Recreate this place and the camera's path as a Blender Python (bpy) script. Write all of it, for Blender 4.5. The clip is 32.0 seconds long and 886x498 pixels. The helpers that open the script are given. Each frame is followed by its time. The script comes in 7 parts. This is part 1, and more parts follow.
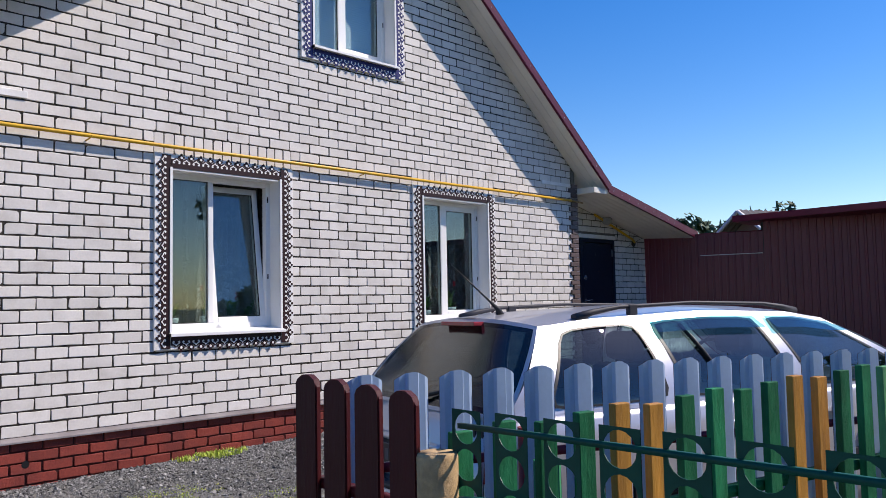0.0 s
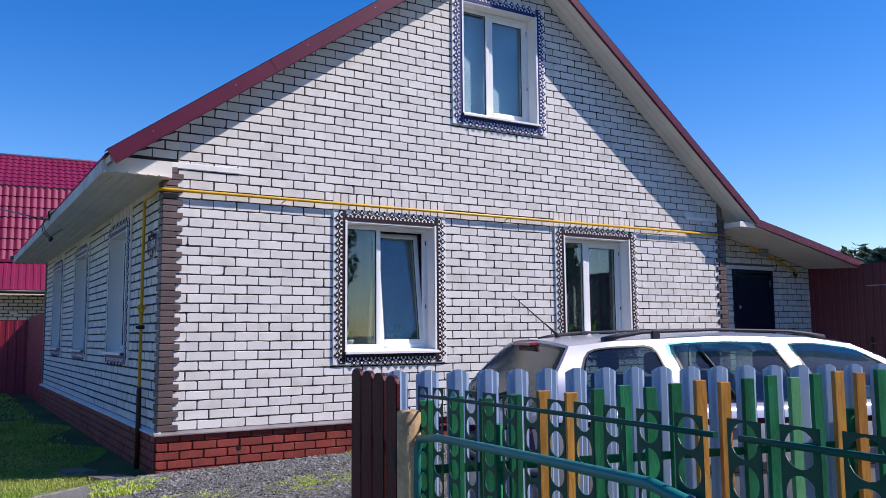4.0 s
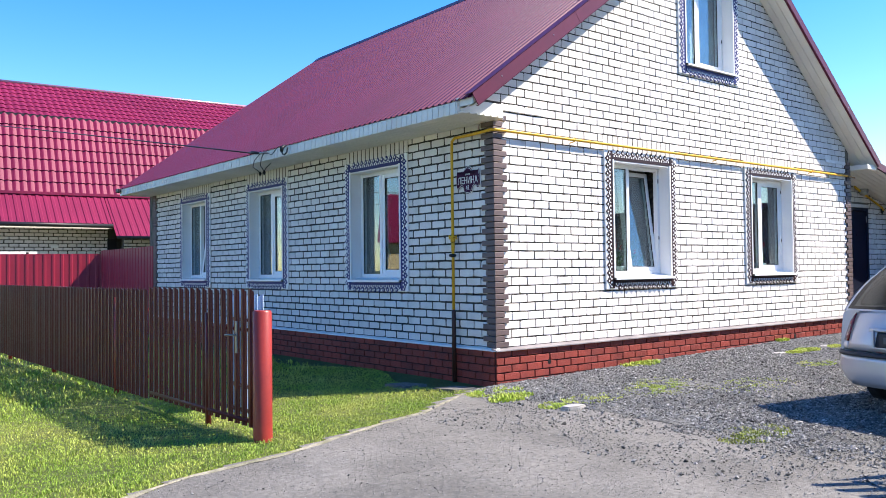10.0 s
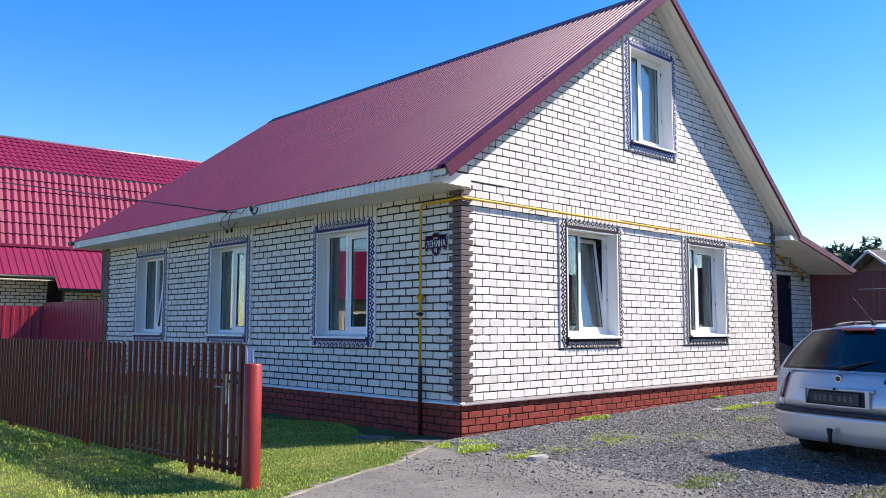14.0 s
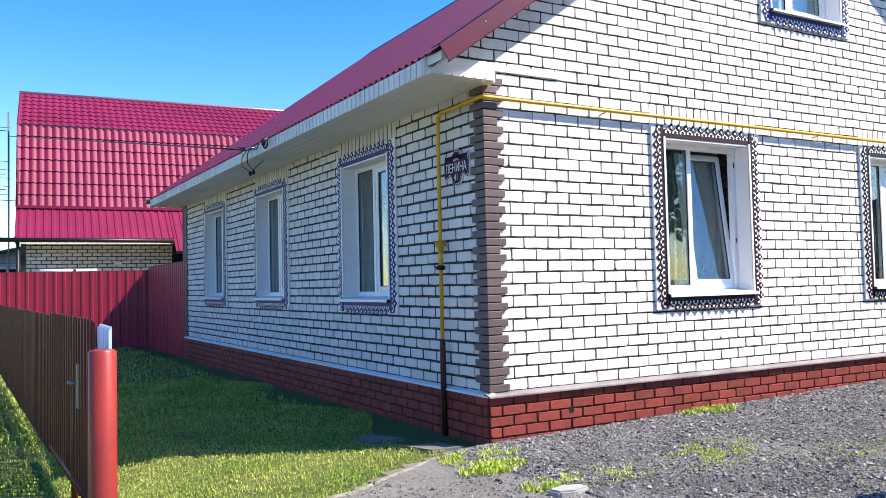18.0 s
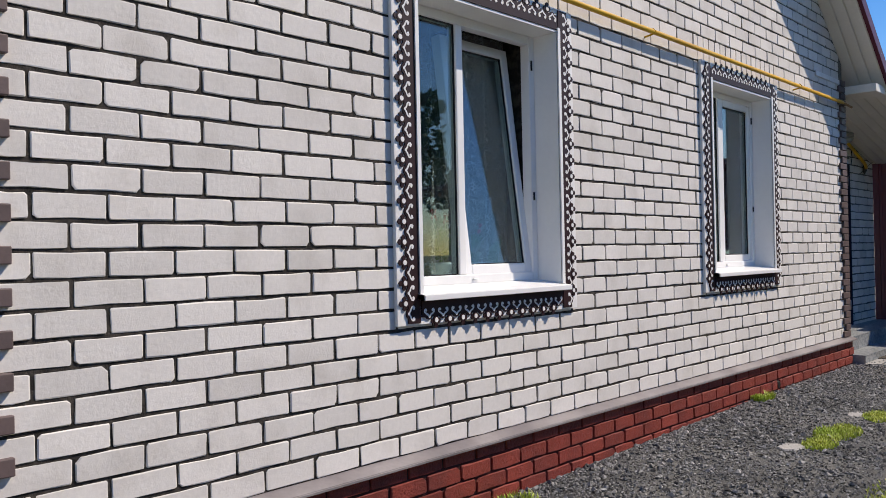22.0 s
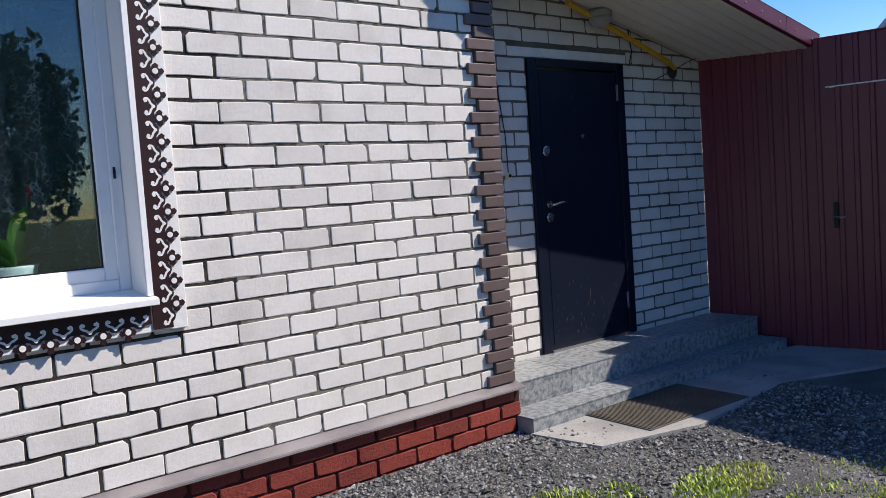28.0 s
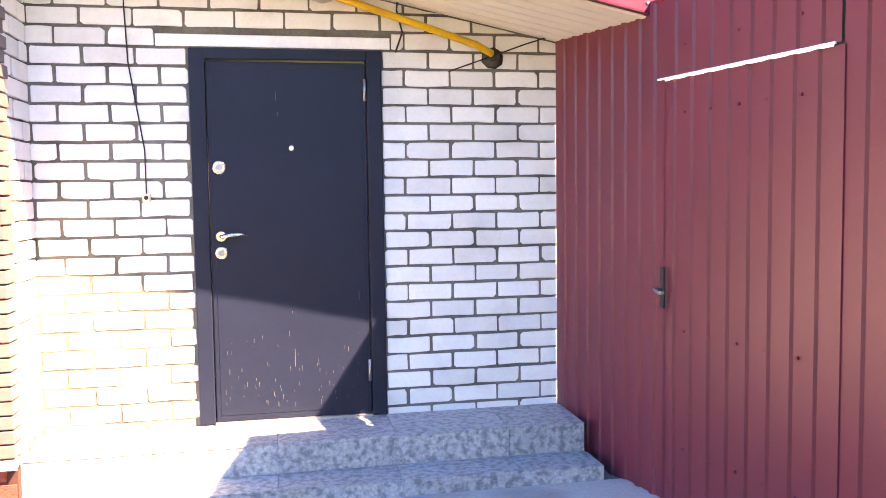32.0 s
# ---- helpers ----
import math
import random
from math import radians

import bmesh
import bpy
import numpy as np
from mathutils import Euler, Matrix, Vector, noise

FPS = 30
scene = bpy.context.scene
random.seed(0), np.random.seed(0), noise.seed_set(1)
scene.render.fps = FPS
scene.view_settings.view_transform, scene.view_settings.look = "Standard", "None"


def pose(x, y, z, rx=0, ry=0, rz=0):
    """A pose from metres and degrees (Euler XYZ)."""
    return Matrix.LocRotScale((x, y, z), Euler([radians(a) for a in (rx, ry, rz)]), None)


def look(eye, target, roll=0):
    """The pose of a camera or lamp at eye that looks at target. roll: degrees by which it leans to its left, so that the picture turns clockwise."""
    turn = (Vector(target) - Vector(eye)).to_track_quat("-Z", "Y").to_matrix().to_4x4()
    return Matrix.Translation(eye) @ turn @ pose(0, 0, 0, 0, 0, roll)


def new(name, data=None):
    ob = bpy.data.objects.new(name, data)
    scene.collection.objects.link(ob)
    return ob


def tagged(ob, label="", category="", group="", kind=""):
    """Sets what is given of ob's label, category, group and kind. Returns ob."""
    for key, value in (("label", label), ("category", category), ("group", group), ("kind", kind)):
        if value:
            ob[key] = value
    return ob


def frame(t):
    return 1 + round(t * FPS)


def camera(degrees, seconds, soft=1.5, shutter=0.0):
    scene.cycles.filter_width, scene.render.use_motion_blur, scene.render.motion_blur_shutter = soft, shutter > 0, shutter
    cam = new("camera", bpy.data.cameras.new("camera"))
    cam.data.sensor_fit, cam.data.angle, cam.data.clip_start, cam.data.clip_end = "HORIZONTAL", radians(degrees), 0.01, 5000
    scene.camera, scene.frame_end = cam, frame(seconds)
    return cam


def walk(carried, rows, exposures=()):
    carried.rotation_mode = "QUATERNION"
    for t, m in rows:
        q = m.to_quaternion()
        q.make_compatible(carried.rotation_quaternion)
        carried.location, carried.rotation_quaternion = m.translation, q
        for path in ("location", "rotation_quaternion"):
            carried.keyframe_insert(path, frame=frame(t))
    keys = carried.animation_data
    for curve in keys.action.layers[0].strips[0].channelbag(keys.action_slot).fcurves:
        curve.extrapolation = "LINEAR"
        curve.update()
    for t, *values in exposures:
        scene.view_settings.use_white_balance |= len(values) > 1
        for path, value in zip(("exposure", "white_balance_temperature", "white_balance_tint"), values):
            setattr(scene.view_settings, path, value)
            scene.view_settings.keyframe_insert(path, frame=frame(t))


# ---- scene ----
cam = camera(56.6, 32.0, soft=0.7)
PATH = [
    (0, (-1.653, -6.966, 1.431), (-0.208, -5.59, 1.563), -1.1),
    (0.5, (-1.641, -7.303, 1.424), (-0.315, -5.82, 1.631), -1.6),
    (1, (-1.632, -7.66, 1.452), (-0.394, -6.111, 1.718), -1.6),
    (1.5, (-1.738, -8.013, 1.436), (-0.576, -6.414, 1.744), -1.6),
    (2, (-1.734, -8.319, 1.418), (-0.639, -6.681, 1.766), -1.3),
    (2.5, (-1.772, -8.546, 1.418), (-0.691, -6.911, 1.815), -1.5),
    (4.5, (-2.044, -8.694, 1.373), (-1.064, -6.955, 1.485), -0.4),
    (5, (-2.242, -8.553, 1.348), (-1.352, -6.762, 1.392), -0.7),
    (5.5, (-2.593, -8.34, 1.313), (-1.819, -6.496, 1.344), -1.0),
    (6, (-3.051, -8.285, 1.298), (-2.344, -6.415, 1.312), -1.0),
    (6.5, (-3.486, -8.071, 1.263), (-2.783, -6.199, 1.267), -0.8),
    (7, (-3.968, -7.971, 1.267), (-3.221, -6.116, 1.246), -0.4),
    (7.5, (-4.345, -7.806, 1.267), (-3.533, -5.979, 1.248), 0.5),
    (8, (-4.661, -7.579, 1.291), (-3.773, -5.787, 1.294), 1.0),
    (8.5, (-5.065, -7.349, 1.304), (-4.094, -5.6, 1.323), 1.0),
    (9, (-5.444, -7.077, 1.275), (-4.415, -5.363, 1.304), 0.4),
    (9.5, (-5.885, -6.897, 1.303), (-4.747, -5.253, 1.335), -0.6),
    (10, (-6.27, -6.904, 1.33), (-5.021, -5.343, 1.381), -0.7),
    (10.5, (-6.585, -7.029, 1.328), (-5.295, -5.503, 1.417), -0.1),
    (11, (-6.862, -7.047, 1.33), (-5.542, -5.548, 1.437), 0.2),
    (11.5, (-7.027, -7.054, 1.342), (-5.684, -5.577, 1.464), 0.5),
    (12, (-7.06, -7.052, 1.345), (-5.691, -5.6, 1.485), 0.7),
    (12.5, (-7.059, -7.066, 1.355), (-5.651, -5.653, 1.512), 0.8),
    (13, (-7.062, -7.06, 1.351), (-5.62, -5.685, 1.524), 0.8),
    (13.5, (-7.066, -7.071, 1.335), (-5.63, -5.691, 1.519), 0.5),
    (14, (-7.035, -7.078, 1.337), (-5.663, -5.636, 1.526), 0.1),
    (14.5, (-6.811, -7.136, 1.321), (-5.545, -5.599, 1.503), -0.0),
    (15, (-6.448, -7.196, 1.33), (-5.25, -5.602, 1.49), 0.1),
    (15.5, (-6.03, -7.069, 1.327), (-4.877, -5.44, 1.466), -0.3),
    (17.5, (-4.105, -6.157, 1.335), (-3.159, -4.398, 1.44), -1.5),
    (18, (-3.76, -5.775, 1.353), (-2.76, -4.045, 1.438), -1.3),
    (18.5, (-3.368, -5.379, 1.341), (-2.366, -3.649, 1.399), -1.0),
    (19, (-3.029, -4.959, 1.337), (-2.019, -3.233, 1.38), -1.1),
    (19.5, (-2.698, -4.572, 1.361), (-1.662, -2.862, 1.402), -1.1),
    (20, (-2.319, -4.193, 1.385), (-1.261, -2.496, 1.413), -1.0),
    (20.5, (-2.021, -3.825, 1.405), (-0.923, -2.154, 1.431), -1.2),
    (21, (-1.624, -3.49, 1.423), (-0.456, -1.866, 1.446), -1.4),
    (21.4, (-1.346, -3.226, 1.408), (-0.065, -1.69, 1.419), -1.4),
    (21.5, (-1.255, -3.145, 1.399), (0.055, -1.634, 1.408), -1.3),
    (22, (-0.804, -2.84, 1.398), (0.659, -1.476, 1.412), -1.2),
    (22.5, (-0.285, -2.595, 1.409), (1.296, -1.369, 1.424), -0.7),
    (23, (0.19, -2.368, 1.426), (1.869, -1.282, 1.448), -0.3),
    (23.5, (0.718, -2.252, 1.43), (2.454, -1.258, 1.461), -0.7),
    (24, (1.194, -2.195, 1.434), (2.942, -1.223, 1.464), -2.0),
    (24.5, (1.693, -2.282, 1.437), (3.43, -1.291, 1.426), -2.5),
    (25, (2.126, -2.508, 1.453), (3.849, -1.494, 1.396), -2.7),
    (25.5, (2.644, -2.633, 1.488), (4.361, -1.608, 1.431), -2.7),
    (27.5, (4.791, -3.290, 1.551), (6.153, -1.830, 1.445), -4.95),
    (28, (5.291, -3.468, 1.562), (6.550, -1.918, 1.427), -3.95),
    (28.5, (5.796, -3.598, 1.593), (6.965, -1.985, 1.408), -3.45),
    (29, (6.399, -3.739, 1.610), (7.441, -2.042, 1.422), -3.3),
    (29.5, (7.015, -3.945, 1.626), (7.912, -2.168, 1.460), -3.4),
    (30, (7.614, -3.996, 1.582), (8.389, -2.157, 1.445), -3.3),
    (30.5, (8.186, -4.071, 1.585), (8.835, -2.182, 1.487), -2.6),
    (31, (8.761, -4.135, 1.589), (9.314, -2.216, 1.478), -2.5),
    (31.5, (9.302, -4.060, 1.618), (9.821, -2.133, 1.489), -2.3),
    (32, (9.831, -4.092, 1.650), (10.204, -2.131, 1.514), -0.8),
]

EXPOSURES = [
    (0.0, 0.10, 6300, 14), (1.0, 0.00, 6200, 15), (2.0, -0.05, 6050, 18), (5.0, 0.35, 5870, 15), (6.0, 0.67, 5970, 12), (7.0, 1.04, 6150, 11), (9.0, 1.19, 6300, 11),
    (11.0, 1.07, 6300, 11), (12.0, 1.17, 6350, 11), (13.0, 0.73, 6240, 11), (14.0, 0.79, 6340, 12), (15.0, 1.19, 6300, 12), (18.0, 1.06, 6310, 12), (19.0, 1.04, 6340, 13), (20.0, 0.71, 6600, 12), (21.0, 0.17, 6600, 11),
    (22.0, -0.04, 6620, 11), (23.0, 0.11, 6520, 11), (25.0, 0.25, 6400, 11), (28.0, 0.23, 6200, 11), (29.0, 0.45, 6150, 11), (29.5, 1.02, 6350, 13), (30.0, 1.38, 6100, 13), (31.0, 2.78, 8200, 16), (32.0, 3.76, 11000, 30),
]
walk(cam, [(t, look(eye, target, roll)) for t, eye, target, roll in PATH], EXPOSURES)

# ---- light ----
SUN = Vector((1.38, -1.0, 1.78)).normalized()
world = bpy.data.worlds.new("world")
scene.world = world
world.use_nodes = True
wn = world.node_tree
sky = wn.nodes.new("ShaderNodeTexSky")
sky.sky_type = "NISHITA"
sky.sun_disc = False
sky.sun_elevation = math.asin(SUN.z)
sky.sun_rotation = math.atan2(SUN.x, SUN.y)
sky.air_density, sky.dust_density, sky.ozone_density = 1.0, 0.22, 1.7
tint = wn.nodes.new("ShaderNodeHueSaturation")
tint.inputs["Saturation"].default_value = 1.47
tint.inputs["Hue"].default_value = 0.511
wn.links.new(sky.outputs[0], tint.inputs["Color"])
wn.links.new(tint.outputs[0], wn.nodes["Background"].inputs[0])
wn.nodes["Background"].inputs[1].default_value = 0.142
sun = new("sun", bpy.data.lights.new("sun", "SUN"))
sun.data.energy, sun.data.angle, sun.data.color = 5.6, radians(0.53), (1.0, 0.885, 0.75)
sun.matrix_world = look(SUN * 60, (0, 0, 0))


# ---- materials ----
def mat(name, base, other=None, rough=0.6, metal=0.0, big=1.5, small=40.0, grain=0.12, bump=0.0, bump_scale=60.0,
        piece="", spread=0.15, stretch=(1, 1, 1), coat=0.0, spec=0.35, mix_at=(0.4, 0.65)):
    """A surface with a large mottling between two colours, a fine grain and a relief; piece: 'object' or 'island' varies it piece by piece."""
    m = bpy.data.materials.new(name)
    m.use_nodes = True
    n, link = m.node_tree.nodes, m.node_tree.links.new
    b = n["Principled BSDF"]
    b.inputs["Roughness"].default_value = rough
    b.inputs["Metallic"].default_value = metal
    b.inputs["Coat Weight"].default_value = coat
    b.inputs["Specular IOR Level"].default_value = spec
    geo = n.new("ShaderNodeNewGeometry")
    mp = n.new("ShaderNodeMapping")
    mp.inputs["Scale"].default_value = stretch
    link(geo.outputs["Position"], mp.inputs[0])
    n1 = n.new("ShaderNodeTexNoise")
    n1.inputs["Scale"].default_value = big
    n1.inputs["Detail"].default_value = 5
    link(mp.outputs[0], n1.inputs["Vector"])
    ramp = n.new("ShaderNodeMapRange")
    ramp.inputs["From Min"].default_value, ramp.inputs["From Max"].default_value = mix_at
    link(n1.outputs["Fac"], ramp.inputs["Value"])
    mix = n.new("ShaderNodeMix")
    mix.data_type = "RGBA"
    mix.inputs[6].default_value = (*base, 1)
    mix.inputs[7].default_value = (*(other or [c * 0.85 for c in base]), 1)
    link(ramp.outputs[0], mix.inputs[0])
    n2 = n.new("ShaderNodeTexNoise")
    n2.inputs["Scale"].default_value = small
    n2.inputs["Detail"].default_value = 6
    n2.inputs["Roughness"].default_value = 0.65
    link(mp.outputs[0], n2.inputs["Vector"])
    val = n.new("ShaderNodeMapRange")
    val.inputs["From Min"].default_value, val.inputs["From Max"].default_value = 0.25, 0.75
    val.inputs["To Min"].default_value, val.inputs["To Max"].default_value = 1 - grain, 1 + grain
    link(n2.outputs["Fac"], val.inputs["Value"])
    hsv = n.new("ShaderNodeHueSaturation")
    link(mix.outputs[2], hsv.inputs["Color"])
    out = val.outputs[0]
    if piece:
        rnd = n.new("ShaderNodeObjectInfo").outputs["Random"] if piece == "object" else geo.outputs["Random Per Island"]
        r = n.new("ShaderNodeMapRange")
        r.inputs["To Min"].default_value, r.inputs["To Max"].default_value = 1 - spread, 1 + spread * 0.6
        link(rnd, r.inputs["Value"])
        mul = n.new("ShaderNodeMath")
        mul.operation = "MULTIPLY"
        link(out, mul.inputs[0])
        link(r.outputs[0], mul.inputs[1])
        out = mul.outputs[0]
    link(out, hsv.inputs["Value"])
    link(hsv.outputs[0], b.inputs["Base Color"])
    rr = n.new("ShaderNodeMapRange")
    rr.inputs["To Min"].default_value, rr.inputs["To Max"].default_value = max(rough - 0.1, 0.02), min(rough + 0.1, 1)
    link(n2.outputs["Fac"], rr.inputs["Value"])
    link(rr.outputs[0], b.inputs["Roughness"])
    if bump:
        n3 = n.new("ShaderNodeTexNoise")
        n3.inputs["Scale"].default_value = bump_scale
        n3.inputs["Detail"].default_value = 8
        n3.inputs["Roughness"].default_value = 0.7
        link(mp.outputs[0], n3.inputs["Vector"])
        bp = n.new("ShaderNodeBump")
        bp.inputs["Strength"].default_value = bump
        bp.inputs["Distance"].default_value = 0.01
        link(n3.outputs["Fac"], bp.inputs["Height"])
        link(bp.outputs[0], b.inputs["Normal"])
    return m


def glass(name, tint=(0.75, 0.85, 0.85), rough=0.0):
    m = bpy.data.materials.new(name)
    m.use_nodes = True
    n, link = m.node_tree.nodes, m.node_tree.links.new
    n.remove(n["Principled BSDF"])
    gl, tr, fr, pw, ra, mx = (n.new("ShaderNode" + k) for k in ("BsdfGlossy", "BsdfTransparent", "LayerWeight", "Math", "MapRange", "MixShader"))
    gl.inputs["Roughness"].default_value = rough
    tr.inputs["Color"].default_value = (*tint, 1)
    pw.operation = "POWER"
    pw.inputs[1].default_value = 2.8
    link(fr.outputs["Facing"], pw.inputs[0])
    ra.inputs["To Min"].default_value, ra.inputs["To Max"].default_value = 0.08, 0.85
    link(pw.outputs[0], ra.inputs["Value"])
    link(ra.outputs[0], mx.inputs[0])
    link(tr.outputs[0], mx.inputs[1])
    link(gl.outputs[0], mx.inputs[2])
    link(mx.outputs[0], n["Material Output"].inputs[0])
    return m


BRICK = mat("white silicate brick", (0.68, 0.652, 0.615), (0.57, 0.54, 0.50), 0.85, big=4.0, small=55, grain=0.06, bump=0.22, bump_scale=60, piece="object", spread=0.10, mix_at=(0.5, 0.75))
BRICK_I = mat("white silicate bricks", (0.68, 0.652, 0.615), (0.57, 0.54, 0.50), 0.85, big=4.0, small=55, grain=0.06, bump=0.22, bump_scale=60, piece="island", spread=0.10, mix_at=(0.5, 0.75))
MORTAR = mat("tooled brown mortar", (0.052, 0.044, 0.037), (0.016, 0.014, 0.012), 0.95, big=22, mix_at=(0.42, 0.6), small=70, grain=0.25, bump=0.8, bump_scale=90)
MORTAR_P = mat("pale pointed mortar", (0.17, 0.155, 0.13), (0.045, 0.04, 0.034), 0.95, big=20, small=70, grain=0.25, bump=0.8, bump_scale=90, mix_at=(0.5, 0.68))
MORTAR_D = mat("dark grey mortar", (0.06, 0.054, 0.046), (0.04, 0.035, 0.03), 0.95, big=4, small=70, grain=0.25, bump=0.8, bump_scale=90)
MORTAR_L = mat("pale grey mortar", (0.16, 0.145, 0.12), (0.08, 0.073, 0.062), 0.95, big=4, small=70, grain=0.25, bump=0.8, bump_scale=90)
QUOIN = mat("taupe painted quoin", (0.125, 0.090, 0.085), (0.10, 0.074, 0.072), 0.55, big=5, small=60, grain=0.1, bump=0.15, piece="object", spread=0.12)
PLINTH = mat("red plinth brick", (0.25, 0.042, 0.028), (0.18, 0.032, 0.024), 0.6, big=4, small=60, grain=0.25, bump=0.9, bump_scale=70, piece="object", spread=0.18)
PLINTH_I = mat("red plinth bricks", (0.25, 0.042, 0.028), (0.18, 0.032, 0.024), 0.6, big=4, small=60, grain=0.25, bump=0.9, bump_scale=70, piece="island", spread=0.18)
PLINTH_JOINT = mat("dark red plinth joint", (0.06, 0.014, 0.012), (0.04, 0.012, 0.01), 0.8, bump=0.4)
PVC = mat("white plastic", (0.80, 0.80, 0.79), (0.76, 0.76, 0.75), 0.35, big=2, small=30, grain=0.02)
PAINT_W = mat("white painted board", (0.78, 0.77, 0.75), (0.68, 0.67, 0.65), 0.5, big=6, small=50, grain=0.07, bump=0.1)
LACE = mat("dark brown gloss paint", (0.020, 0.006, 0.007), (0.026, 0.008, 0.009), 0.5, spec=0.3, big=8, small=60, grain=0.1, bump=0.08)
# bluer than LACE; for the attic and long-wall surrounds
LACE_B = mat("dark navy gloss paint", (0.018, 0.022, 0.12), (0.025, 0.028, 0.14), 0.5, spec=0.25, big=8, small=60, grain=0.1, bump=0.08)
GLASS = glass("window glass")
ROOM = mat("room wall", (0.30, 0.28, 0.25), rough=0.9)
ROOF = mat("burgundy roof sheet", (0.125, 0.0145, 0.050), (0.11, 0.0135, 0.044), 0.48, spec=0.3, big=0.8, small=25, grain=0.05)
ROOF_RED = mat("crimson roof tile sheet", (0.185, 0.011, 0.050), (0.155, 0.0095, 0.043), 0.55, spec=0.25, big=0.6, small=25, grain=0.06)
RAKE = mat("dark burgundy wind board", (0.10, 0.007, 0.026), (0.085, 0.006, 0.022), 0.4, big=2, small=30, grain=0.08)
RIDGE_DARK = mat("blue-black ridge cap", (0.03, 0.012, 0.03), (0.024, 0.01, 0.025), 0.45, big=2, small=30, grain=0.08)
TRIM_RED = mat("burgundy metal trim", (0.16, 0.014, 0.034), (0.14, 0.013, 0.03), 0.42, big=2, small=30, grain=0.06)
SOFFIT = mat("cream soffit panel", (0.74, 0.71, 0.64), (0.66, 0.63, 0.57), 0.5, big=1.5, small=30, grain=0.04)
GATE = mat("burgundy profiled sheet", (0.138, 0.020, 0.033), (0.120, 0.018, 0.030), 0.38, spec=0.45, big=1.2, small=40, grain=0.07, bump=0.05)
BACKFENCE = mat("crimson profiled sheet", (0.27, 0.016, 0.040), (0.23, 0.015, 0.035), 0.45, big=1.2, small=40, grain=0.07)
PICKET = mat("brown coated steel", (0.13, 0.022, 0.018), (0.105, 0.019, 0.016), 0.45, spec=0.3, big=3, small=60, grain=0.08, piece="object", spread=0.08)
GALV = mat("grey coated steel back", (0.37, 0.48, 0.65), (0.32, 0.42, 0.58), 0.35, metal=0.15, big=3, small=60, grain=0.05)
POST_RED = mat("dark red painted pipe", (0.28, 0.03, 0.022), (0.22, 0.026, 0.02), 0.4, big=3, small=40, grain=0.1, bump=0.08)
YELLOW = mat("yellow gas pipe paint", (0.62, 0.36, 0.015), (0.52, 0.29, 0.02), 0.4, big=6, small=60, grain=0.1)
BROWN_PIPE = mat("brown pipe paint", (0.045, 0.017, 0.013), rough=0.5)
BLACK = mat("black plastic", (0.012, 0.012, 0.013), rough=0.45)
DOOR = mat("black powder-coated steel", (0.0050, 0.0085, 0.021), (0.0062, 0.010, 0.024), 0.45, spec=0.2, big=3, small=70, grain=0.15, bump=0.05)
CHROME = mat("chrome", (0.50, 0.51, 0.54), rough=0.25, metal=1.0, grain=0.02)
GREYSTEEL = mat("dull grey steel", (0.30, 0.30, 0.31), rough=0.4, metal=0.8)
TILE = mat("grey marbled step tile", (0.31, 0.32, 0.325), (0.15, 0.17, 0.18), 0.40, big=28, small=60, grain=0.38, piece="object", spread=0.14, mix_at=(0.44, 0.62))
CONCRETE = mat("worn concrete", (0.36, 0.35, 0.33), (0.26, 0.255, 0.24), 0.9, big=3, small=50, grain=0.15, bump=0.5)
ASPHALT = mat("old grey asphalt", (0.182, 0.173, 0.155), (0.122, 0.116, 0.104), 0.9, big=0.9, small=26, grain=0.42, bump=1.0, bump_scale=42)
GRAVEL = mat("dark crushed gravel", (0.078, 0.078, 0.074), (0.165, 0.16, 0.146), 0.95, big=1.6, small=90, grain=0.55, bump=1.0, bump_scale=110)
STONES = mat("gravel stones", (0.14, 0.14, 0.134), (0.29, 0.285, 0.27), 0.85, big=30, small=80, grain=0.25, piece="island", spread=0.8)
SOIL = mat("lawn ground", (0.065, 0.085, 0.018), (0.12, 0.13, 0.036), 0.95, big=0.7, small=50, grain=0.4, bump=1.0, bump_scale=60)
GRASS = mat("grass blades", (0.25, 0.37, 0.05), (0.42, 0.46, 0.10), 0.55, spec=0.2, big=1.2, small=20, grain=0.2, piece="island", spread=0.35)
WEED = mat("yellow-green weeds", (0.40, 0.52, 0.06), (0.55, 0.58, 0.11), 0.6, big=3, small=20, grain=0.2, piece="island", spread=0.35)
GRASS_DRY = mat("dry grass blades", (0.33, 0.34, 0.08), (0.25, 0.31, 0.05), 0.6, big=2, small=20, grain=0.2, piece="island", spread=0.35)


# ---- building helpers ----
def part(name, bm, material, parent=None, label="", matrix=None):
    """Links a bmesh as one mesh object under a thing or part."""
    me = bpy.data.meshes.new(name)
    bm.normal_update()
    bm.to_mesh(me)
    bm.free()
    me.materials.append(material)
    ob = new(name, me)
    if matrix is not None:
        ob.matrix_world = matrix
    if parent is not None:
        ob.parent = parent
    return tagged(ob, label)


def thing(name, matrix=None, label="", category="", group="", kind=""):
    ob = new(name)
    ob.empty_display_size = 0.1
    if matrix is not None:
        ob.matrix_basis = matrix
    return tagged(ob, label, category, group, kind)


def raw(name, verts, faces, material, parent=None, label="", kind="", smooth=False):
    me = bpy.data.meshes.new(name)
    me.from_pydata(verts, [], faces)
    me.materials.append(material)
    if smooth:
        me.polygons.foreach_set("use_smooth", [True] * len(me.polygons))
    ob = new(name, me)
    if parent is not None:
        ob.parent = parent
    return tagged(ob, label, kind=kind)


